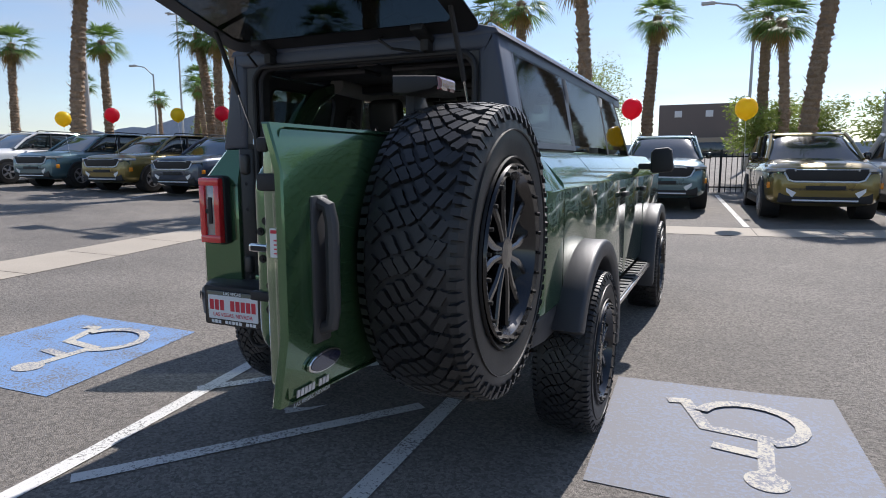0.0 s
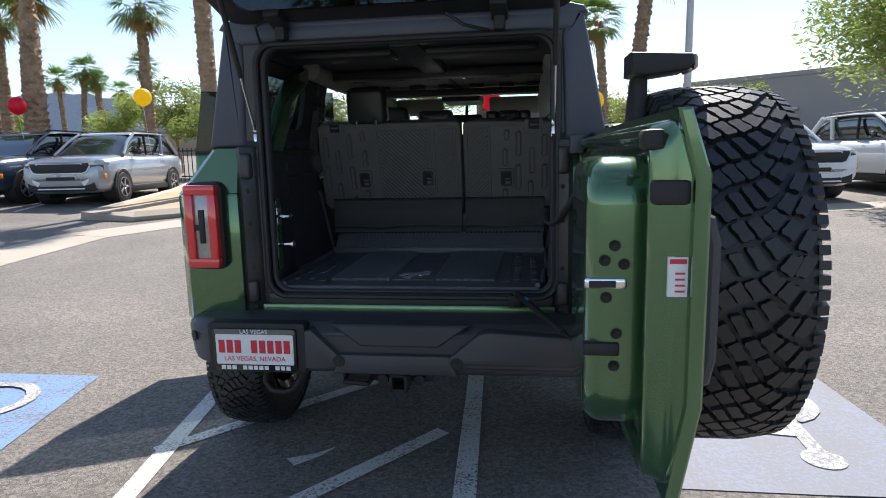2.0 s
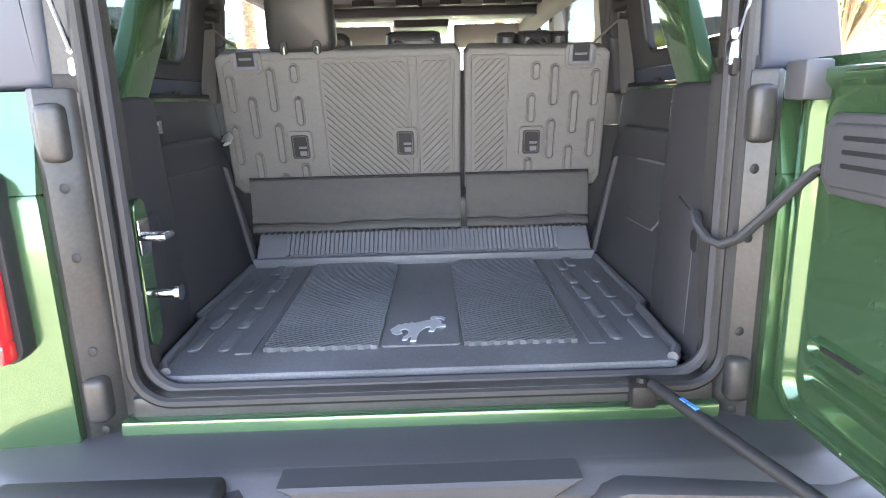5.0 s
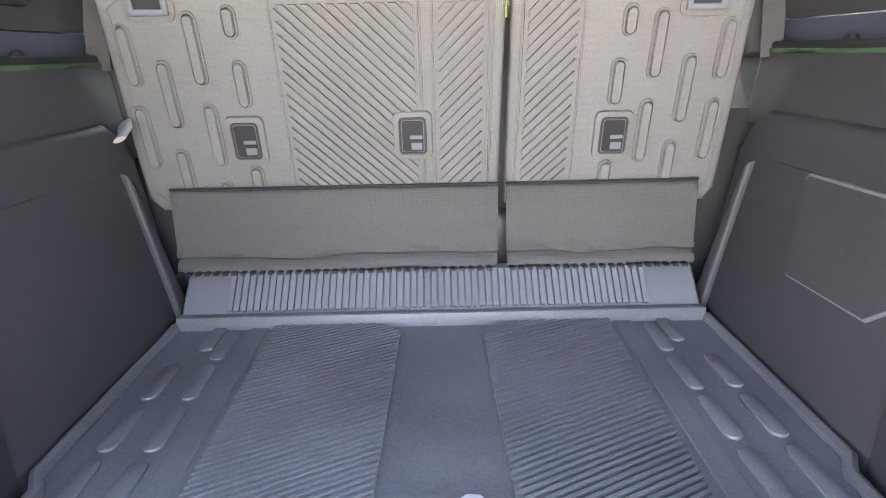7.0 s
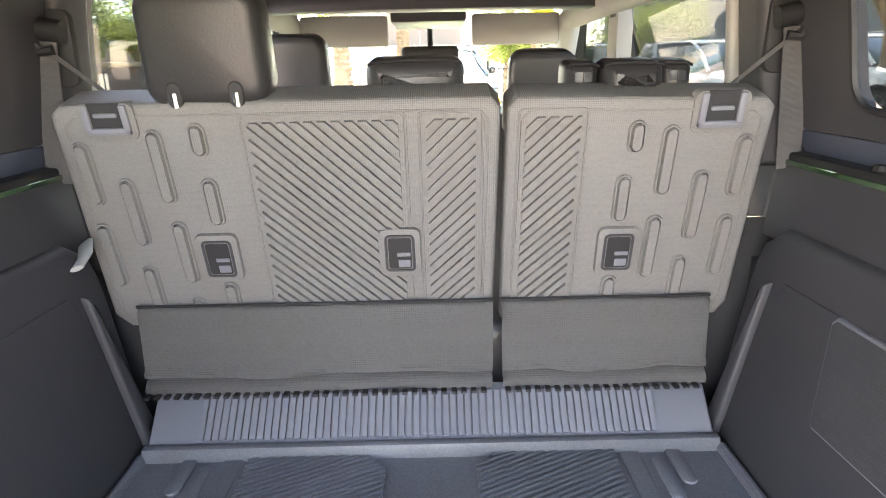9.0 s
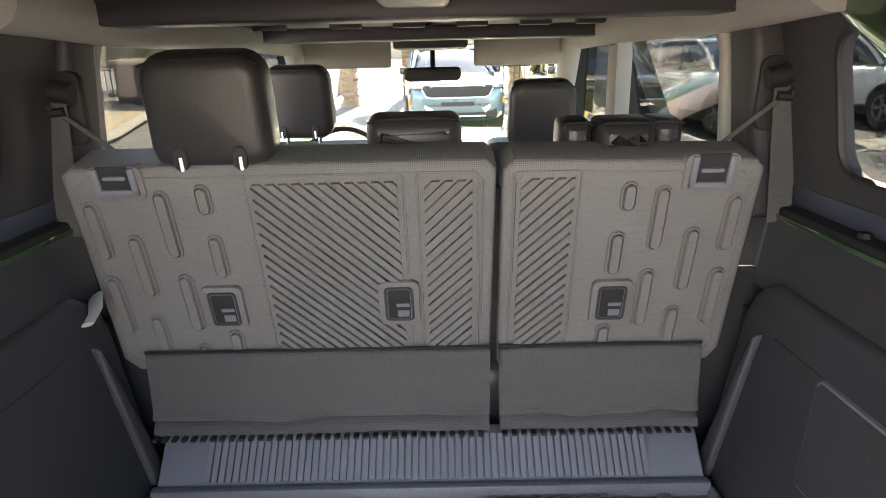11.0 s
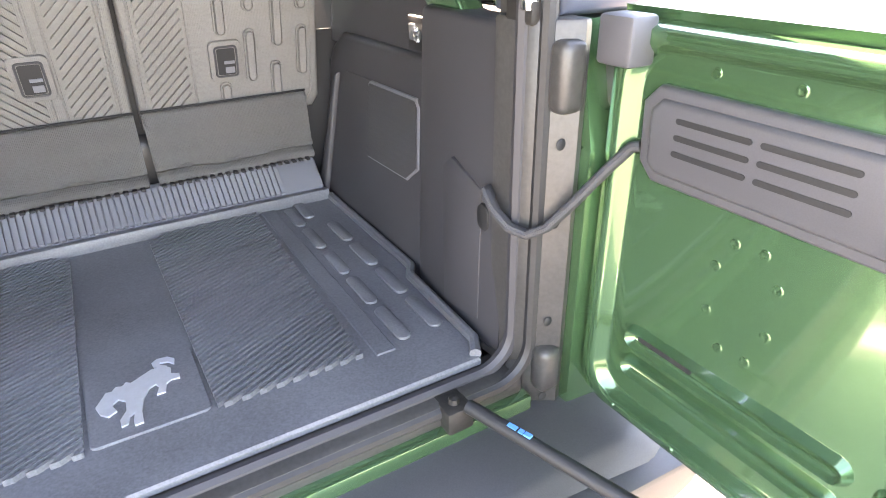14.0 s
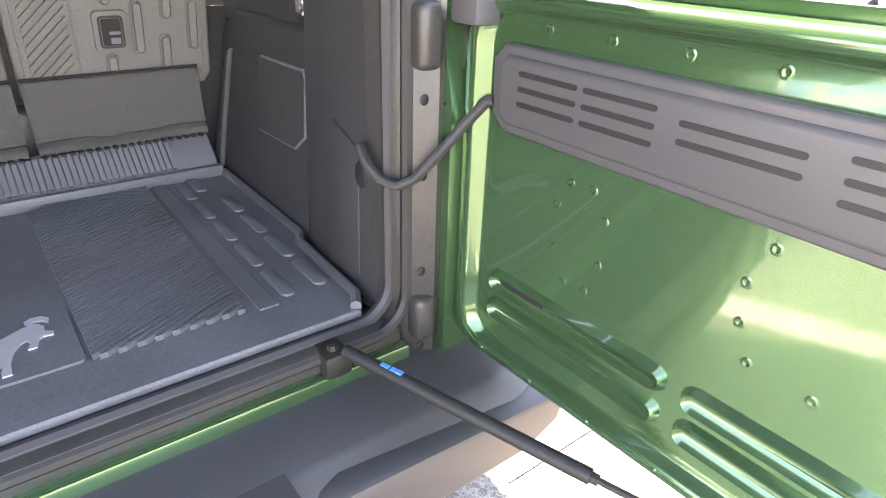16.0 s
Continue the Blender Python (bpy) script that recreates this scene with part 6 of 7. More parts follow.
# ---------------- parked cars ----------------
def build_car(paint):
    car = thing("parked_car", "", "car", "parked small crossovers")
    bm = bm_new()
    add_loft(bm, [(-2.17, 0.42, 0.78, 0.70), (-2.12, 0.30, 0.92, 0.80), (-2.0, 0.24, 0.99, 0.86), (-1.75, 0.22, 1.03, 0.89), (-1.0, 0.22, 1.08, 0.905), (-0.2, 0.22, 1.06, 0.905), (1.4, 0.22, 1.08, 0.905), (1.85, 0.25, 1.10, 0.89), (2.08, 0.32, 1.06, 0.85), (2.17, 0.45, 0.95, 0.76)], 36, 4.6)
    part("body", bm, paint, car)
    bm = bm_new()
    add_loft(bm, [(-1.02, 0.98, 1.06, 0.80), (-0.7, 0.98, 1.26, 0.745), (-0.32, 0.98, 1.50, 0.68), (-0.1, 0.98, 1.565, 0.66), (0.6, 0.98, 1.585, 0.655), (1.4, 0.98, 1.56, 0.655), (1.75, 0.98, 1.42, 0.68), (2.02, 0.98, 1.12, 0.75)], 32, 5)
    part("glasshouse", bm, CARGLASS, car, "dark tinted glass")
    bm = bm_new()
    add_loft(bm, [(-0.22, 1.53, 1.56, 0.60), (-0.08, 1.545, 1.60, 0.635), (0.6, 1.555, 1.625, 0.64), (1.5, 1.545, 1.605, 0.64), (1.78, 1.53, 1.56, 0.60)], 24, 4)
    for s in (-1, 1):
        add_tube(bm, [(s * 0.80, -1.0, 1.06), (s * 0.70, -0.55, 1.38), (s * 0.655, -0.15, 1.56)], 0.035, 8)
        add_tube(bm, [(s * 0.76, 1.05, 1.06), (s * 0.665, 1.25, 1.56)], 0.045, 8)
        add_tube(bm, [(s * 0.78, 1.95, 1.08), (s * 0.67, 1.55, 1.56)], 0.06, 8)
    part("roof_shell", bm, paint, car)
    for s in (-1, 1):
        bm = bm_new()
        add_tube(bm, [(s * 0.58, -0.1, 1.62), (s * 0.585, 0.0, 1.655), (s * 0.585, 1.4, 1.645), (s * 0.58, 1.5, 1.60)], 0.016, 6)
        part("roof_rail", bm, BLACK, car)
        bm = bm_new()
        add_tube(bm, [(s * 0.765, 0.2, 1.05), (s * 0.69, 0.28, 1.54)], 0.03, 6)
        part("door_post", bm, BLACK, car)
        bm = bm_new()
        add_box(bm, s * 0.90, s * 1.02, -0.62, -0.5, 1.06, 1.2, 0.035, 3)
        add_box(bm, s * 0.82, s * 0.92, -0.60, -0.54, 1.07, 1.11, 0.01)
        part("wing_mirror", bm, RIM, car, "gloss black wing mirror")
        bm = bm_new()
        add_prism(bm, [(s * x, y) for x, y in ((0.46, -2.185), (0.74, -2.135), (0.855, -2.0), (0.885, -1.82), (0.83, -1.82), (0.76, -2.0), (0.46, -2.12))], "z", 0.845, 0.9, 0.008, 1)
        hl = part("headlamp", bm, LAMP, car, "clear slim headlamp")
        bm = bm_new()
        add_prism(bm, [(s * x, y) for x, y in ((0.60, -2.165), (0.76, -2.125), (0.86, -2.0), (0.80, -1.95), (0.6, -2.08))], "z", 0.735, 0.84, 0.008, 1)
        part("lamp_lower", bm, CARGLASS, hl, "dark lower lamp unit")
        bm = bm_new()
        add_box(bm, s * 0.66, s * 0.74, -2.15, -2.05, 0.5, 0.62, 0.02, 2)
        part("fog_lamp", bm, CARGLASS, car)
        bm = bm_new()
        add_box(bm, s * 0.80, s * 0.885, -2.03, -1.93, 0.55, 0.66, 0.015)
        part("side_lamp", bm, mat_orange, car, "amber side lamp")
        for wy in (-1.32, 1.31):
            bm = bm_new()
            arc = [radians(a) for a in range(-10, 191, 12)]
            add_prism(bm, [(wy + 0.40 * math.cos(a), 0.34 + 0.41 * math.sin(a)) for a in arc] + [(wy + 0.32 * math.cos(a), 0.34 + 0.33 * math.sin(a)) for a in reversed(arc)], "x", s * 0.70, s * 0.925, 0.01, 1)
            part("arch_cladding", bm, BLACK, car)
            bm = bm_new()
            add_prism(bm, [(wy + 0.365 * math.cos(a * math.pi / 14), 0.345 + 0.365 * math.sin(a * math.pi / 14)) for a in range(28)], "x", s * 0.6, s * 0.909)
            part("arch_hollow", bm, BLACK, car)
            bm = bm_new()
            add_lathe(bm, [(0.22, -0.1), (0.32, -0.1), (0.338, -0.07), (0.338, 0.07), (0.32, 0.105), (0.22, 0.11)], 28, Matrix.Translation((s * 0.82, wy, 0.338)) @ Matrix.Rotation(radians(90 * s), 4, "Y"))
            ty = part("wheel", bm, TYRE, car)
            bm = bm_new()
            mw = Matrix.Translation((s * 0.82, wy, 0.338)) @ Matrix.Rotation(radians(90 * s), 4, "Y")
            add_lathe(bm, [(0.225, 0.10), (0.222, 0.118), (0.205, 0.118), (0.2, 0.06), (0.0001, 0.05)], 24, mw)
            for k in range(5):
                add_box(bm, -0.03, 0.03, 0.03, 0.215, 0.06, 0.112, 0.008, 1, mw @ Matrix.Rotation(k * 2 * math.pi / 5, 4, "Z"))
            part("rim", bm, RIM_GREY, ty, "dark machined alloy rim")
    bm = bm_new()
    add_prism(bm, [(-0.62, 0.83), (-0.56, 0.71), (-0.5, 0.685), (0.5, 0.685), (0.56, 0.71), (0.62, 0.83), (0.62, 0.89), (-0.62, 0.89)], "y", -2.18, -1.95, 0.01, 2)
    gl = part("grille", bm, BLACK, car, "black grille with bright frame")
    bm = bm_new()
    add_tube(bm, [(-0.64, -2.15, 0.83), (-0.57, -2.178, 0.7), (-0.48, -2.19, 0.672), (0.48, -2.19, 0.672), (0.57, -2.178, 0.7), (0.64, -2.15, 0.83)], 0.017, 6)
    add_box(bm, -0.46, 0.46, -2.186, -2.1, 0.872, 0.884, 0.003)
    add_box(bm, -0.5, 0.5, -2.185, -2.1, 0.33, 0.36, 0.006)
    for k in (-1, 1):
        add_prism(bm, [(k * 0.44, 0.48), (k * 0.6, 0.56), (k * 0.6, 0.5), (k * 0.5, 0.4)], "y", -2.175, -2.1)
    part("grille_frame", bm, SATIN, gl)
    bm = bm_new()
    add_box(bm, -0.72, 0.72, -2.165, -1.9, 0.30, 0.50, 0.03, 2)
    for k in range(4):
        add_box(bm, -0.6, 0.6, -2.172, -2.1, 0.52 + k * 0.012, 0.526 + k * 0.012)
    add_box(bm, -0.91, 0.91, -0.98, 0.98, 0.2, 0.36, 0.03, 2)
    part("lower_cladding", bm, BLACK, car)
    bm = bm_new()
    add_box(bm, -0.3, 0.3, -2.19, -2.17, 0.53, 0.6, 0.004)
    part("front_plate", bm, BLACK, car)
    return car


mat_orange = mat("amber_lens", (0.8, 0.28, 0.02), 0.25, 0, 0.05, 5, 60, 0)
RIM_GREY = mat("machined_grey_alloy", (0.3, 0.3, 0.31), 0.35, 0.6, 0.1, 5, 60, 0.05)
PAINTS = {
    "teal": (mat("grey_teal_car_paint", (0.09, 0.17, 0.2), 0.3, 0.5, 0.05, 2, 300, 0.02, 0.0004, coat=1), "grey-teal crossover parked nose-out under palms"),
    "gold": (mat("olive_gold_car_paint", (0.2, 0.15, 0.035), 0.3, 0.5, 0.05, 2, 300, 0.02, 0.0004, coat=1), "olive-gold crossover parked nose-out under palms"),
    "navy": (mat("slate_blue_car_paint", (0.055, 0.075, 0.11), 0.3, 0.5, 0.05, 2, 300, 0.02, 0.0004, coat=1), "slate-blue crossover parked nose-out"),
    "silver": (mat("silver_blue_car_paint", (0.33, 0.36, 0.41), 0.3, 0.5, 0.05, 2, 300, 0.02, 0.0004, coat=1), "silver-blue crossover parked nose-out"),
    "white": (mat("white_car_paint", (0.72, 0.72, 0.72), 0.35, 0, 0.03, 2, 300, 0.02, 0.0004, coat=1), "white crossover parked nose-out"),
}
templates = {}


def put_car(colour, x, y, turn):
    m = Matrix.Translation((x, y, ground_z(x, y) - 0.005)) @ Matrix.Rotation(radians(turn), 4, "Z")
    if colour in templates:
        return copy_thing(templates[colour], m)
    car = build_car(PAINTS[colour][0])
    tagged(car, PAINTS[colour][1])
    car.matrix_basis = m
    templates[colour] = car
    return car


for colour, x, y, turn in CARS:
    put_car(colour, x, y, turn)


# ---------------- palms ----------------
def build_palm(seed, h, r0):
    rnd = random.Random(seed)
    palm = thing("palm_tree", "tall fan palm with shaggy brown trunk and green crown", "tree", "fan palms")
    bm = bm_new()
    n = 22
    pts, rr = [], []
    bx, by = rnd.uniform(-0.5, 0.5), rnd.uniform(-0.5, 0.5)
    for i in range(n * 4 + 1):
        t = i / (n * 4)
        pts.append((bx * t * t, by * t * t, h * t))
        rr.append(r0 * (1 - 0.25 * t) * (1 + (0.12 if i % 2 else -0.06) + rnd.uniform(-0.05, 0.05)) * (1.15 if t < 0.03 else 1))
    vs = add_tube(bm, pts, rr, 14)
    for v in vs:
        v.co += Vector((rnd.uniform(-1, 1), rnd.uniform(-1, 1), rnd.uniform(-1, 1))) * 0.035
    # old leaf stubs
    for i in range(160):
        t = rnd.uniform(0.1, 0.99)
        a = rnd.uniform(0, 2 * math.pi)
        r = r0 * (1 - 0.25 * t)
        c = Vector((bx * t * t + r * math.cos(a), by * t * t + r * math.sin(a), h * t))
        o = Vector((math.cos(a), math.sin(a), rnd.uniform(0.3, 1.2))) * rnd.uniform(0.08, 0.2)
        sd = Vector((-math.sin(a), math.cos(a), 0)) * 0.045
        q = [bm.verts.new(p) for p in (c - sd, c + sd, c + o)]
        bm.faces.new(q)
    part("trunk", bm, BARK, palm, angle=20)
    top = Vector((bx, by, h))

    def fan(bm, direction, length, spread, droop, blades):
        d = Vector(direction).normalized()
        side = d.cross(Vector((0, 0, 1)))
        side = side.normalized() if side.length > 0.01 else Vector((1, 0, 0))
        up = side.cross(d).normalized()
        hub = top + d * length * 0.45 + Vector((0, 0, -droop * length * 0.15))
        s0 = side * 0.012
        v = [bm.verts.new(p) for p in (top - s0, top + s0, hub + s0, hub - s0)]
        bm.faces.new(v)
        for b in range(blades):
            a = (b / (blades - 1) - 0.5) * spread
            dirn = d * math.cos(a) + side * math.sin(a) + up * rnd.uniform(-0.06, 0.1)
            ln = length * 0.6 * (1 - 0.25 * abs(a) / spread * 2) * rnd.uniform(0.85, 1.1)
            w = side * math.cos(a) - d * math.sin(a)
            prev = None
            for k, (f, wd) in enumerate(((0.03, 0.006), (0.45, 0.028), (0.8, 0.016), (1.0, 0.002))):
                p = hub + dirn * ln * f + Vector((0, 0, -droop * ln * f ** 2.2))
                cur = (bm.verts.new(p - w * wd), bm.verts.new(p + w * wd))
                if prev:
                    bm.faces.new((prev[0], prev[1], cur[1], cur[0]))
                prev = cur
    bm = bm_new()
    for i in range(34):
        a = i * 2.399 + rnd.uniform(-0.2, 0.2)
        e = 1.2 - 1.75 * (i / 33) + rnd.uniform(-0.15, 0.15)
        fan(bm, (math.cos(a) * math.cos(e), math.sin(a) * math.cos(e), math.sin(e)), rnd.uniform(1.25, 1.6), 2.3, rnd.uniform(0.25, 0.55), 15)
    part("crown", bm, FROND, palm, smooth=False)
    bm = bm_new()
    for i in range(14):
        a = i * 2.399 + 0.6
        e = rnd.uniform(-1.3, -0.6)
        fan(bm, (math.cos(a) * math.cos(e), math.sin(a) * math.cos(e), math.sin(e)), rnd.uniform(0.8, 1.15), 1.6, 0.5, 9)
    part("dead_skirt", bm, FROND_DRY, palm, "dry hanging fronds", smooth=False)
    return palm


palm_kinds = [build_palm(11, 7.0, 0.23), build_palm(23, 7.6, 0.26), build_palm(37, 6.4, 0.2)]
used = [False] * 3
for i, (x, y, k, sc) in enumerate(PALMS):
    m = Matrix.Translation((x, y, ground_z(x, y) - 0.1)) @ Matrix.Rotation(i * 1.7, 4, "Z")
    if used[k]:
        o = copy_thing(palm_kinds[k], m)
    else:
        o = palm_kinds[k]
        o.matrix_basis = m
        used[k] = True
    o.scale = (sc, sc, sc)


def leafy(bm, rnd, centre, radius, count, size):
    for _ in range(count):
        d = Vector((rnd.gauss(0, 1), rnd.gauss(0, 1), rnd.gauss(0, 0.7)))
        p = centre + d.normalized() * radius * rnd.random() ** 0.5
        a, b = Vector((rnd.uniform(-1, 1), rnd.uniform(-1, 1), rnd.uniform(-0.6, 0.6))).normalized(), Vector((rnd.uniform(-1, 1), rnd.uniform(-1, 1), rnd.uniform(-1, 1))).normalized()
        s = size * rnd.uniform(0.6, 1.3)
        bm.faces.new([bm.verts.new(p + v) for v in (-a * s, b * s * 0.35, a * s, -b * s * 0.35)])


def build_tree(name, label, seed, h, spread, leaf, clumps, per, x, y, trunk=0.09):
    rnd = random.Random(seed)
    tree = thing(name, label, "tree")
    z0 = ground_z(x, y)
    bm, lf = bm_new(), bm_new()
    base = Vector((x, y, z0))
    fork = base + Vector((rnd.uniform(-0.2, 0.2), rnd.uniform(-0.2, 0.2), h * 0.35))
    add_tube(bm, [base, base.lerp(fork, 0.5) + Vector((0.05, 0.03, 0)), fork], [trunk * 1.2, trunk, trunk * 0.85], 10)
    for i in range(clumps):
        a = i * 2.399
        tip = fork + Vector((math.cos(a) * spread * rnd.uniform(0.4, 1), math.sin(a) * spread * rnd.uniform(0.4, 1), h * rnd.uniform(0.2, 0.65)))
        mid = fork.lerp(tip, 0.5) + Vector((0, 0, h * 0.08))
        add_tube(bm, [fork, mid, tip], [trunk * 0.5, trunk * 0.3, trunk * 0.08], 6)
        leafy(lf, rnd, tip, spread * 0.45, per, leaf)
        leafy(lf, rnd, mid, spread * 0.3, per // 3, leaf)
    part("trunk", bm, BARK, tree)
    part("crown", lf, LEAFY, tree, smooth=False)


build_tree("mesquite_tree", "airy light green desert tree behind the car park", 5, 4.6, 2.0, 0.075, 26, 420, 7.6, 10.6)
build_tree("desert_tree", "thin grey-green tree behind parked cars", 6, 4.4, 1.5, 0.06, 18, 260, -3.4, 21.0)
for i, (x, y, h) in enumerate(((-11.2, 19.5, 3.0), (-13.6, 21.5, 3.4), (-16.5, 22.0, 3.0), (-9.4, 20.5, 3.2), (-7.6, 22, 3.0), (2.6, 20.5, 2.4), (6.2, 20.0, 2.5), (7.5, 20.6, 2.6), (4.0, 24.0, 2.6), (-20, 20, 2.4))):
    build_tree("leafy_shrub_tree", "leafy light green shrub behind the car park", 40 + i, h, 1.2, 0.085, 14, 260, x, y, 0.06)

# ---------------- buildings, walls, fence, poles ----------------
bld = thing("shop_building", "large plain grey stucco retail building with red sign bars", "building")
bm = bm_new()
add_prism(bm, [(10.8, 41.5), (46, 8), (80, 30), (50, 70)], "z", 0.5, 5.35)
part("wall", bm, STUCCO, bld)
bm = bm_new()
add_prism(bm, [(10.7, 41.5), (46, 7.9), (80, 30), (50, 70)], "z", 5.35, 5.6)
part("parapet", bm, STUCCO, bld)
wd = Vector((46 - 10.8, 8 - 41.5, 0)).normalized()
wnrm = Vector((wd.y, -wd.x, 0))
if wnrm.y > 0:
    wnrm = -wnrm
for i in range(5):
    bm = bm_new()
    p = Vector((10.8, 41.5, 0)) + wd * (7 + i * 6)
    m = Matrix((( wd.x, wnrm.x, 0, p.x), (wd.y, wnrm.y, 0, p.y), (0, 0, 1, 0), (0, 0, 0, 1)))
    add_box(bm, -0.25, 0.25, 0, 0.35, 3.4, 3.55, 0.03, 2, m)
    part("wall_lamp", bm, POLE, bld)
bm = bm_new()
p = Vector((10.8, 41.5, 0)) + wd * 17
m = Matrix(((wd.x, wnrm.x, 0, p.x), (wd.y, wnrm.y, 0, p.y), (0, 0, 1, 0), (0, 0, 0, 1)))
for i in range(9):
    if i != 4:
        add_box(bm, i * 0.8, i * 0.8 + 0.55, 0.0, 0.15, 4.45, 5.0, 0, 2, m)
part("sign_bars", bm, PRINT_RED, bld, "red sign bars")
for i in range(3):
    bm = bm_new()
    p = Vector((10.8, 41.5, 0)) + wd * (10 + i * 7)
    m = Matrix(((wd.x, wnrm.x, 0, p.x), (wd.y, wnrm.y, 0, p.y), (0, 0, 1, 0), (0, 0, 0, 1)))
    add_box(bm, 0, 2.2, -0.02, 0.06, 0.8, 2.9, 0.02, 1, m)
    part("window", bm, CARGLASS, bld)

far = thing("brown_building", "brown two-storey stucco building across the road", "building")
bm = bm_new()
add_box(bm, -4.2, 2.2, 56, 66, 1.5, 6.3, 0.05)
part("wall", bm, BROWNWALL, far)
bm = bm_new()
add_box(bm, -4.4, 6.5, 55, 66.5, 1.5, 3.4, 0.05)
part("annexe", bm, TANWALL, far)
for x in (-2.9, -0.4):
    bm = bm_new()
    add_box(bm, x, x + 0.6, 55.95, 56.1, 5.2, 5.75, 0.02)
    part("window", bm, WHITE, far)
bm = bm_new()
add_box(bm, -2, 1.5, 54.9, 55.1, 1.6, 3.0, 0.02)
part("shop_front", bm, CARGLASS, far)

low = thing("boundary_wall", "long tan block wall beyond the car park", "wall")
bm = bm_new()
add_prism(bm, [(-70, 22), (-18, 45), (-18.2, 45.4), (-70.2, 22.4)], "z", 1.0, 3.35)
part("blockwork", bm, TANWALL, low)
bm = bm_new()
add_prism(bm, [(-70, 21.9), (-17.9, 44.9), (-18.3, 45.5), (-70.3, 22.5)], "z", 3.35, 3.5)
part("coping", bm, TANWALL, low)


def fence(x0, y0, x1, y1, label):
    f = thing("iron_fence", label, "fence", "iron fences")
    p, q = Vector((x0, y0, 0)), Vector((x1, y1, 0))
    n = int((q - p).length / 0.14)
    for i in range(n + 1):
        c = p.lerp(q, i / n)
        z = ground_z(c.x, c.y)
        big = i % 14 == 0
        bm = bm_new()
        w = 0.03 if big else 0.011
        add_box(bm, c.x - w, c.x + w, c.y - w, c.y + w, z, z + (1.2 if big else 1.1))
        part("post" if big else "picket", bm, IRON, f)
    for h in (0.15, 1.0):
        bm = bm_new()
        add_tube(bm, [(c.x, c.y, ground_z(c.x, c.y) + h) for c in (p.lerp(q, i / 6) for i in range(7))], 0.02, 6)
        part("rail", bm, IRON, f)


fence(-0.6, 16.6, 3.2, 16.9, "black iron fence behind parked cars")
fence(-12.2, 17.2, -8.9, 17.6, "black iron fence beside a brown pier")
pier = thing("fence_pier", "brown stucco fence pier with a cap", "pier")
z = ground_z(-8.5, 17.4)
bm = bm_new()
add_box(bm, -8.85, -8.05, 17.1, 17.9, z, z + 1.15, 0.03)
part("shaft", bm, BROWNWALL, pier)
bm = bm_new()
add_box(bm, -8.95, -7.95, 17.0, 18.0, z + 1.15, z + 1.28, 0.04)
part("cap", bm, TANWALL, pier)

# kerbed island with a gravel bed
isl_pts = [(-7.6, 8.0), (-6.6, 7.95), (-5.9, 8.9), (-6.2, 11.5), (-7.2, 15.5), (-9.0, 17.5), (-10.2, 17.0), (-8.6, 12.5), (-7.9, 9.5)]
isl = tagged(new("kerb_island"), "tan gravel bed with a pale concrete kerb", "kerb", kind="structure")
bm = bm_new()
b2 = [bm.verts.new((x, y, ground_z(x, y) + 0.13)) for x, y in isl_pts]
bm.faces.new(b2)
part("gravel_bed", bm, SAND, isl)
bm = bm_new()
add_tube(bm, [(x, y, ground_z(x, y) + 0.06) for x, y in isl_pts], 0.12, 4, close=True)
part("kerb", bm, CONCRETE, isl, angle=20)


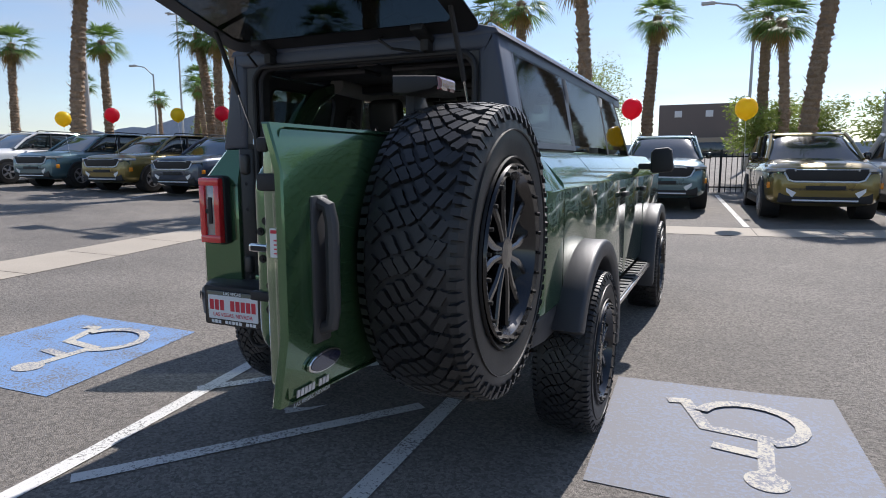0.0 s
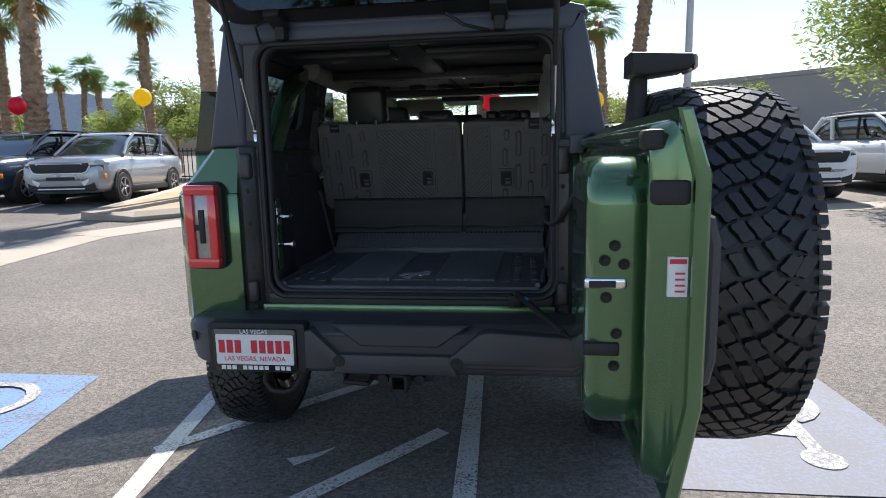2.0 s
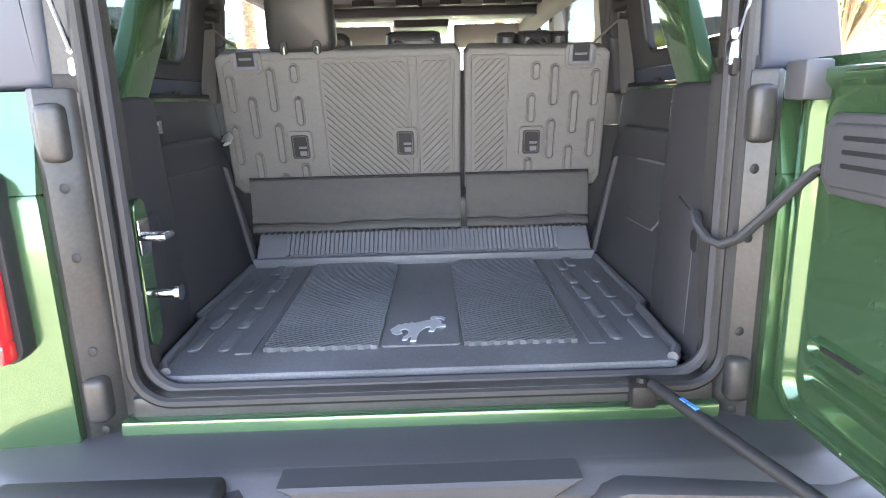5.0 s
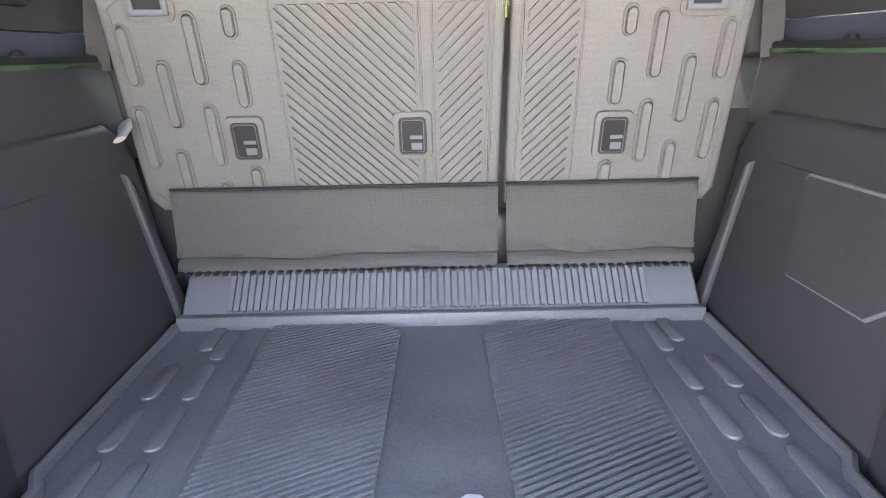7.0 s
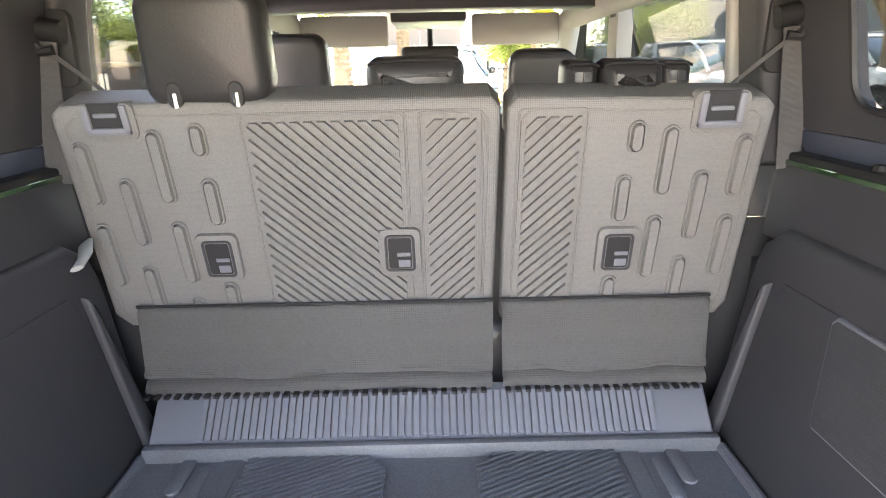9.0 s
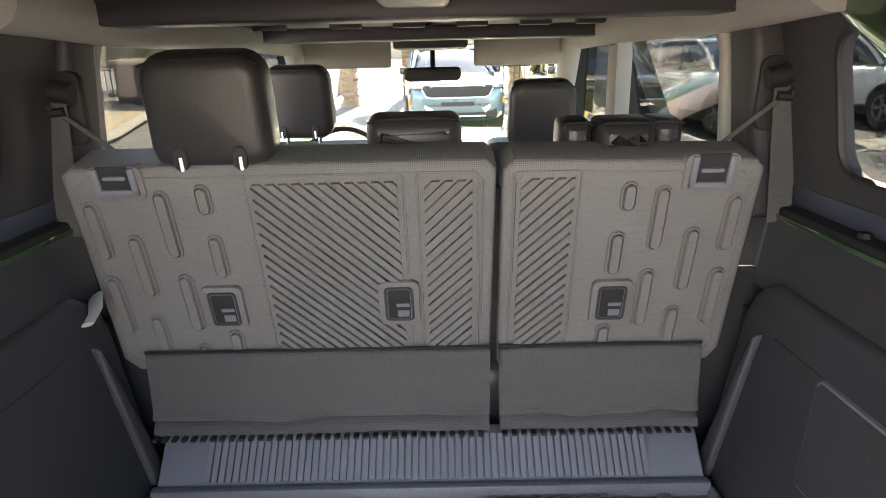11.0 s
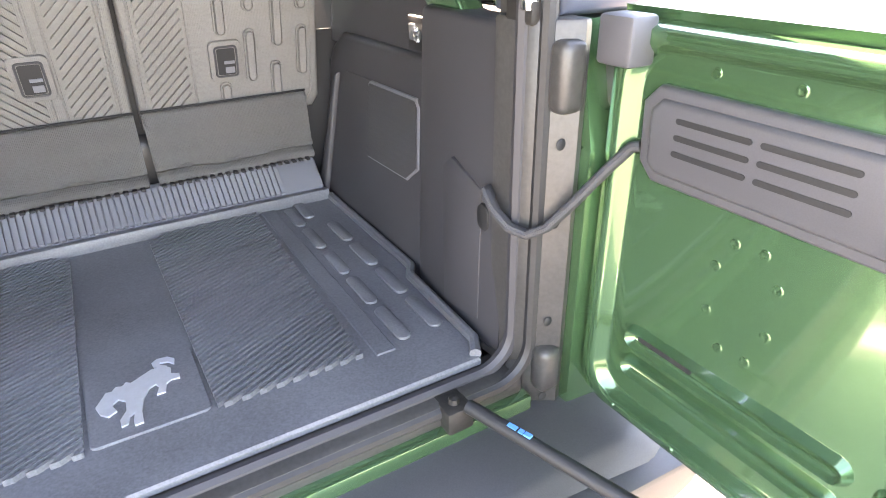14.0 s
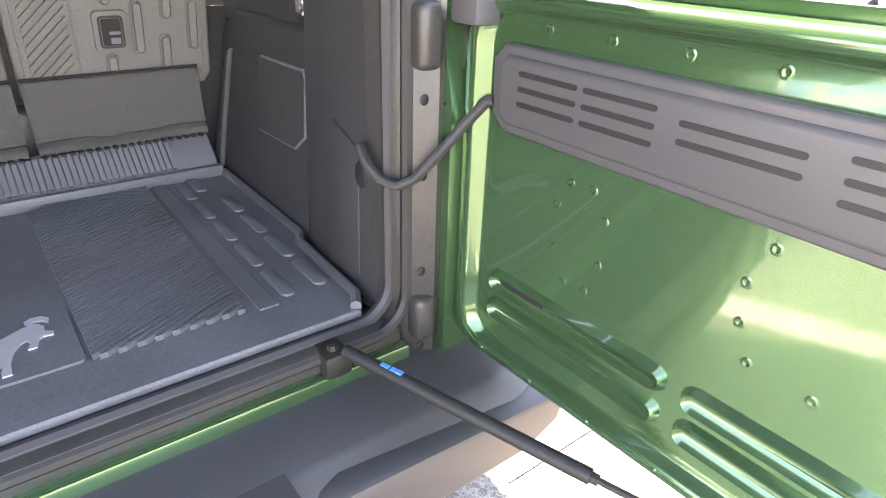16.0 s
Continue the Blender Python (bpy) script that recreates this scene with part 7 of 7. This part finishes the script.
def lamp_pole(x, y, h, r, label, arm=True):
    z = ground_z(x, y)
    p = thing("lamp_post", label, "lamp post", "car park lamp posts")
    bm = bm_new()
    add_tube(bm, [(x, y, z), (x, y, z + h)], [r, r * 0.7], 12)
    part("pole", bm, POLE, p)
    bm = bm_new()
    add_lathe(bm, [(0.0001, 0.6), (r * 2, 0.6), (r * 2.2, 0.55), (r * 2.2, 0)], 16, Matrix.Translation((x, y, z)))
    part("footing", bm, CONCRETE, p)
    bm = bm_new()
    if arm:
        add_box(bm, x - 1.0, x + 1.0, y - 0.05, y + 0.05, z + h - 0.1, z + h, 0.02)
        for s in (-1, 1):
            add_box(bm, x + s * 0.6, x + s * 1.15, y - 0.2, y + 0.2, z + h, z + h + 0.12, 0.03)
    else:
        add_tube(bm, [(x, y, z + h * 0.98), (x - 0.8, y, z + h + 0.5), (x - 1.8, y, z + h + 0.7)], 0.04, 6)
        add_box(bm, x - 2.3, x - 1.7, y - 0.12, y + 0.12, z + h + 0.62, z + h + 0.76, 0.03)
    part("lamp_head", bm, POLE, p)


for q in POLES:
    lamp_pole(*q)

# balloons on strings above the cars
for i, (x, y, z, red) in enumerate(BALLOONS):
    b = thing("balloon", ("red" if red else "yellow") + " party balloon tied above a parked car", "balloon", "balloons")
    bm = bm_new()
    add_lathe(bm, [(0.0001, 0.2), (0.075, 0.187), (0.14, 0.145), (0.185, 0.08), (0.2, 0.0), (0.188, -0.075), (0.145, -0.145), (0.08, -0.192), (0.02, -0.214), (0.028, -0.23), (0.0001, -0.23)], 24, Matrix.Translation((x, y, z)))
    part("envelope", bm, REDBALL if red else YELBALL, b)
    bm = bm_new()
    add_tube(bm, [(x, y, z - 0.23), (x + 0.03, y + 0.1, ground_z(x, y) + 1.0)], 0.003, 4)
    part("string", bm, WHITE, b)

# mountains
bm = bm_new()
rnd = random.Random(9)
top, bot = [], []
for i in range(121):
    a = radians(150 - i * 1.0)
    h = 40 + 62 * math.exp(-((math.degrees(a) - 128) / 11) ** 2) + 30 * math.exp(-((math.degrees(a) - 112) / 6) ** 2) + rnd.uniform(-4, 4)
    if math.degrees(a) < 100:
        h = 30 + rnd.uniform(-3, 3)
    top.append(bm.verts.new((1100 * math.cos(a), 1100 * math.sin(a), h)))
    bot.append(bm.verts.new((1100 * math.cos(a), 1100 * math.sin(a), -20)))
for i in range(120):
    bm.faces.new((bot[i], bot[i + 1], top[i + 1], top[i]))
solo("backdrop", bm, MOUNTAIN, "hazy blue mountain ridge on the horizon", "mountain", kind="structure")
# stall lines under the far cars
sl = []
for x0, y0, x1, y1 in STALLS:
    sl.append(band((x0, y0), (x1, y1), 0.1))
mark("stall_lines", sl, LINE, "white stall lines between parked cars")
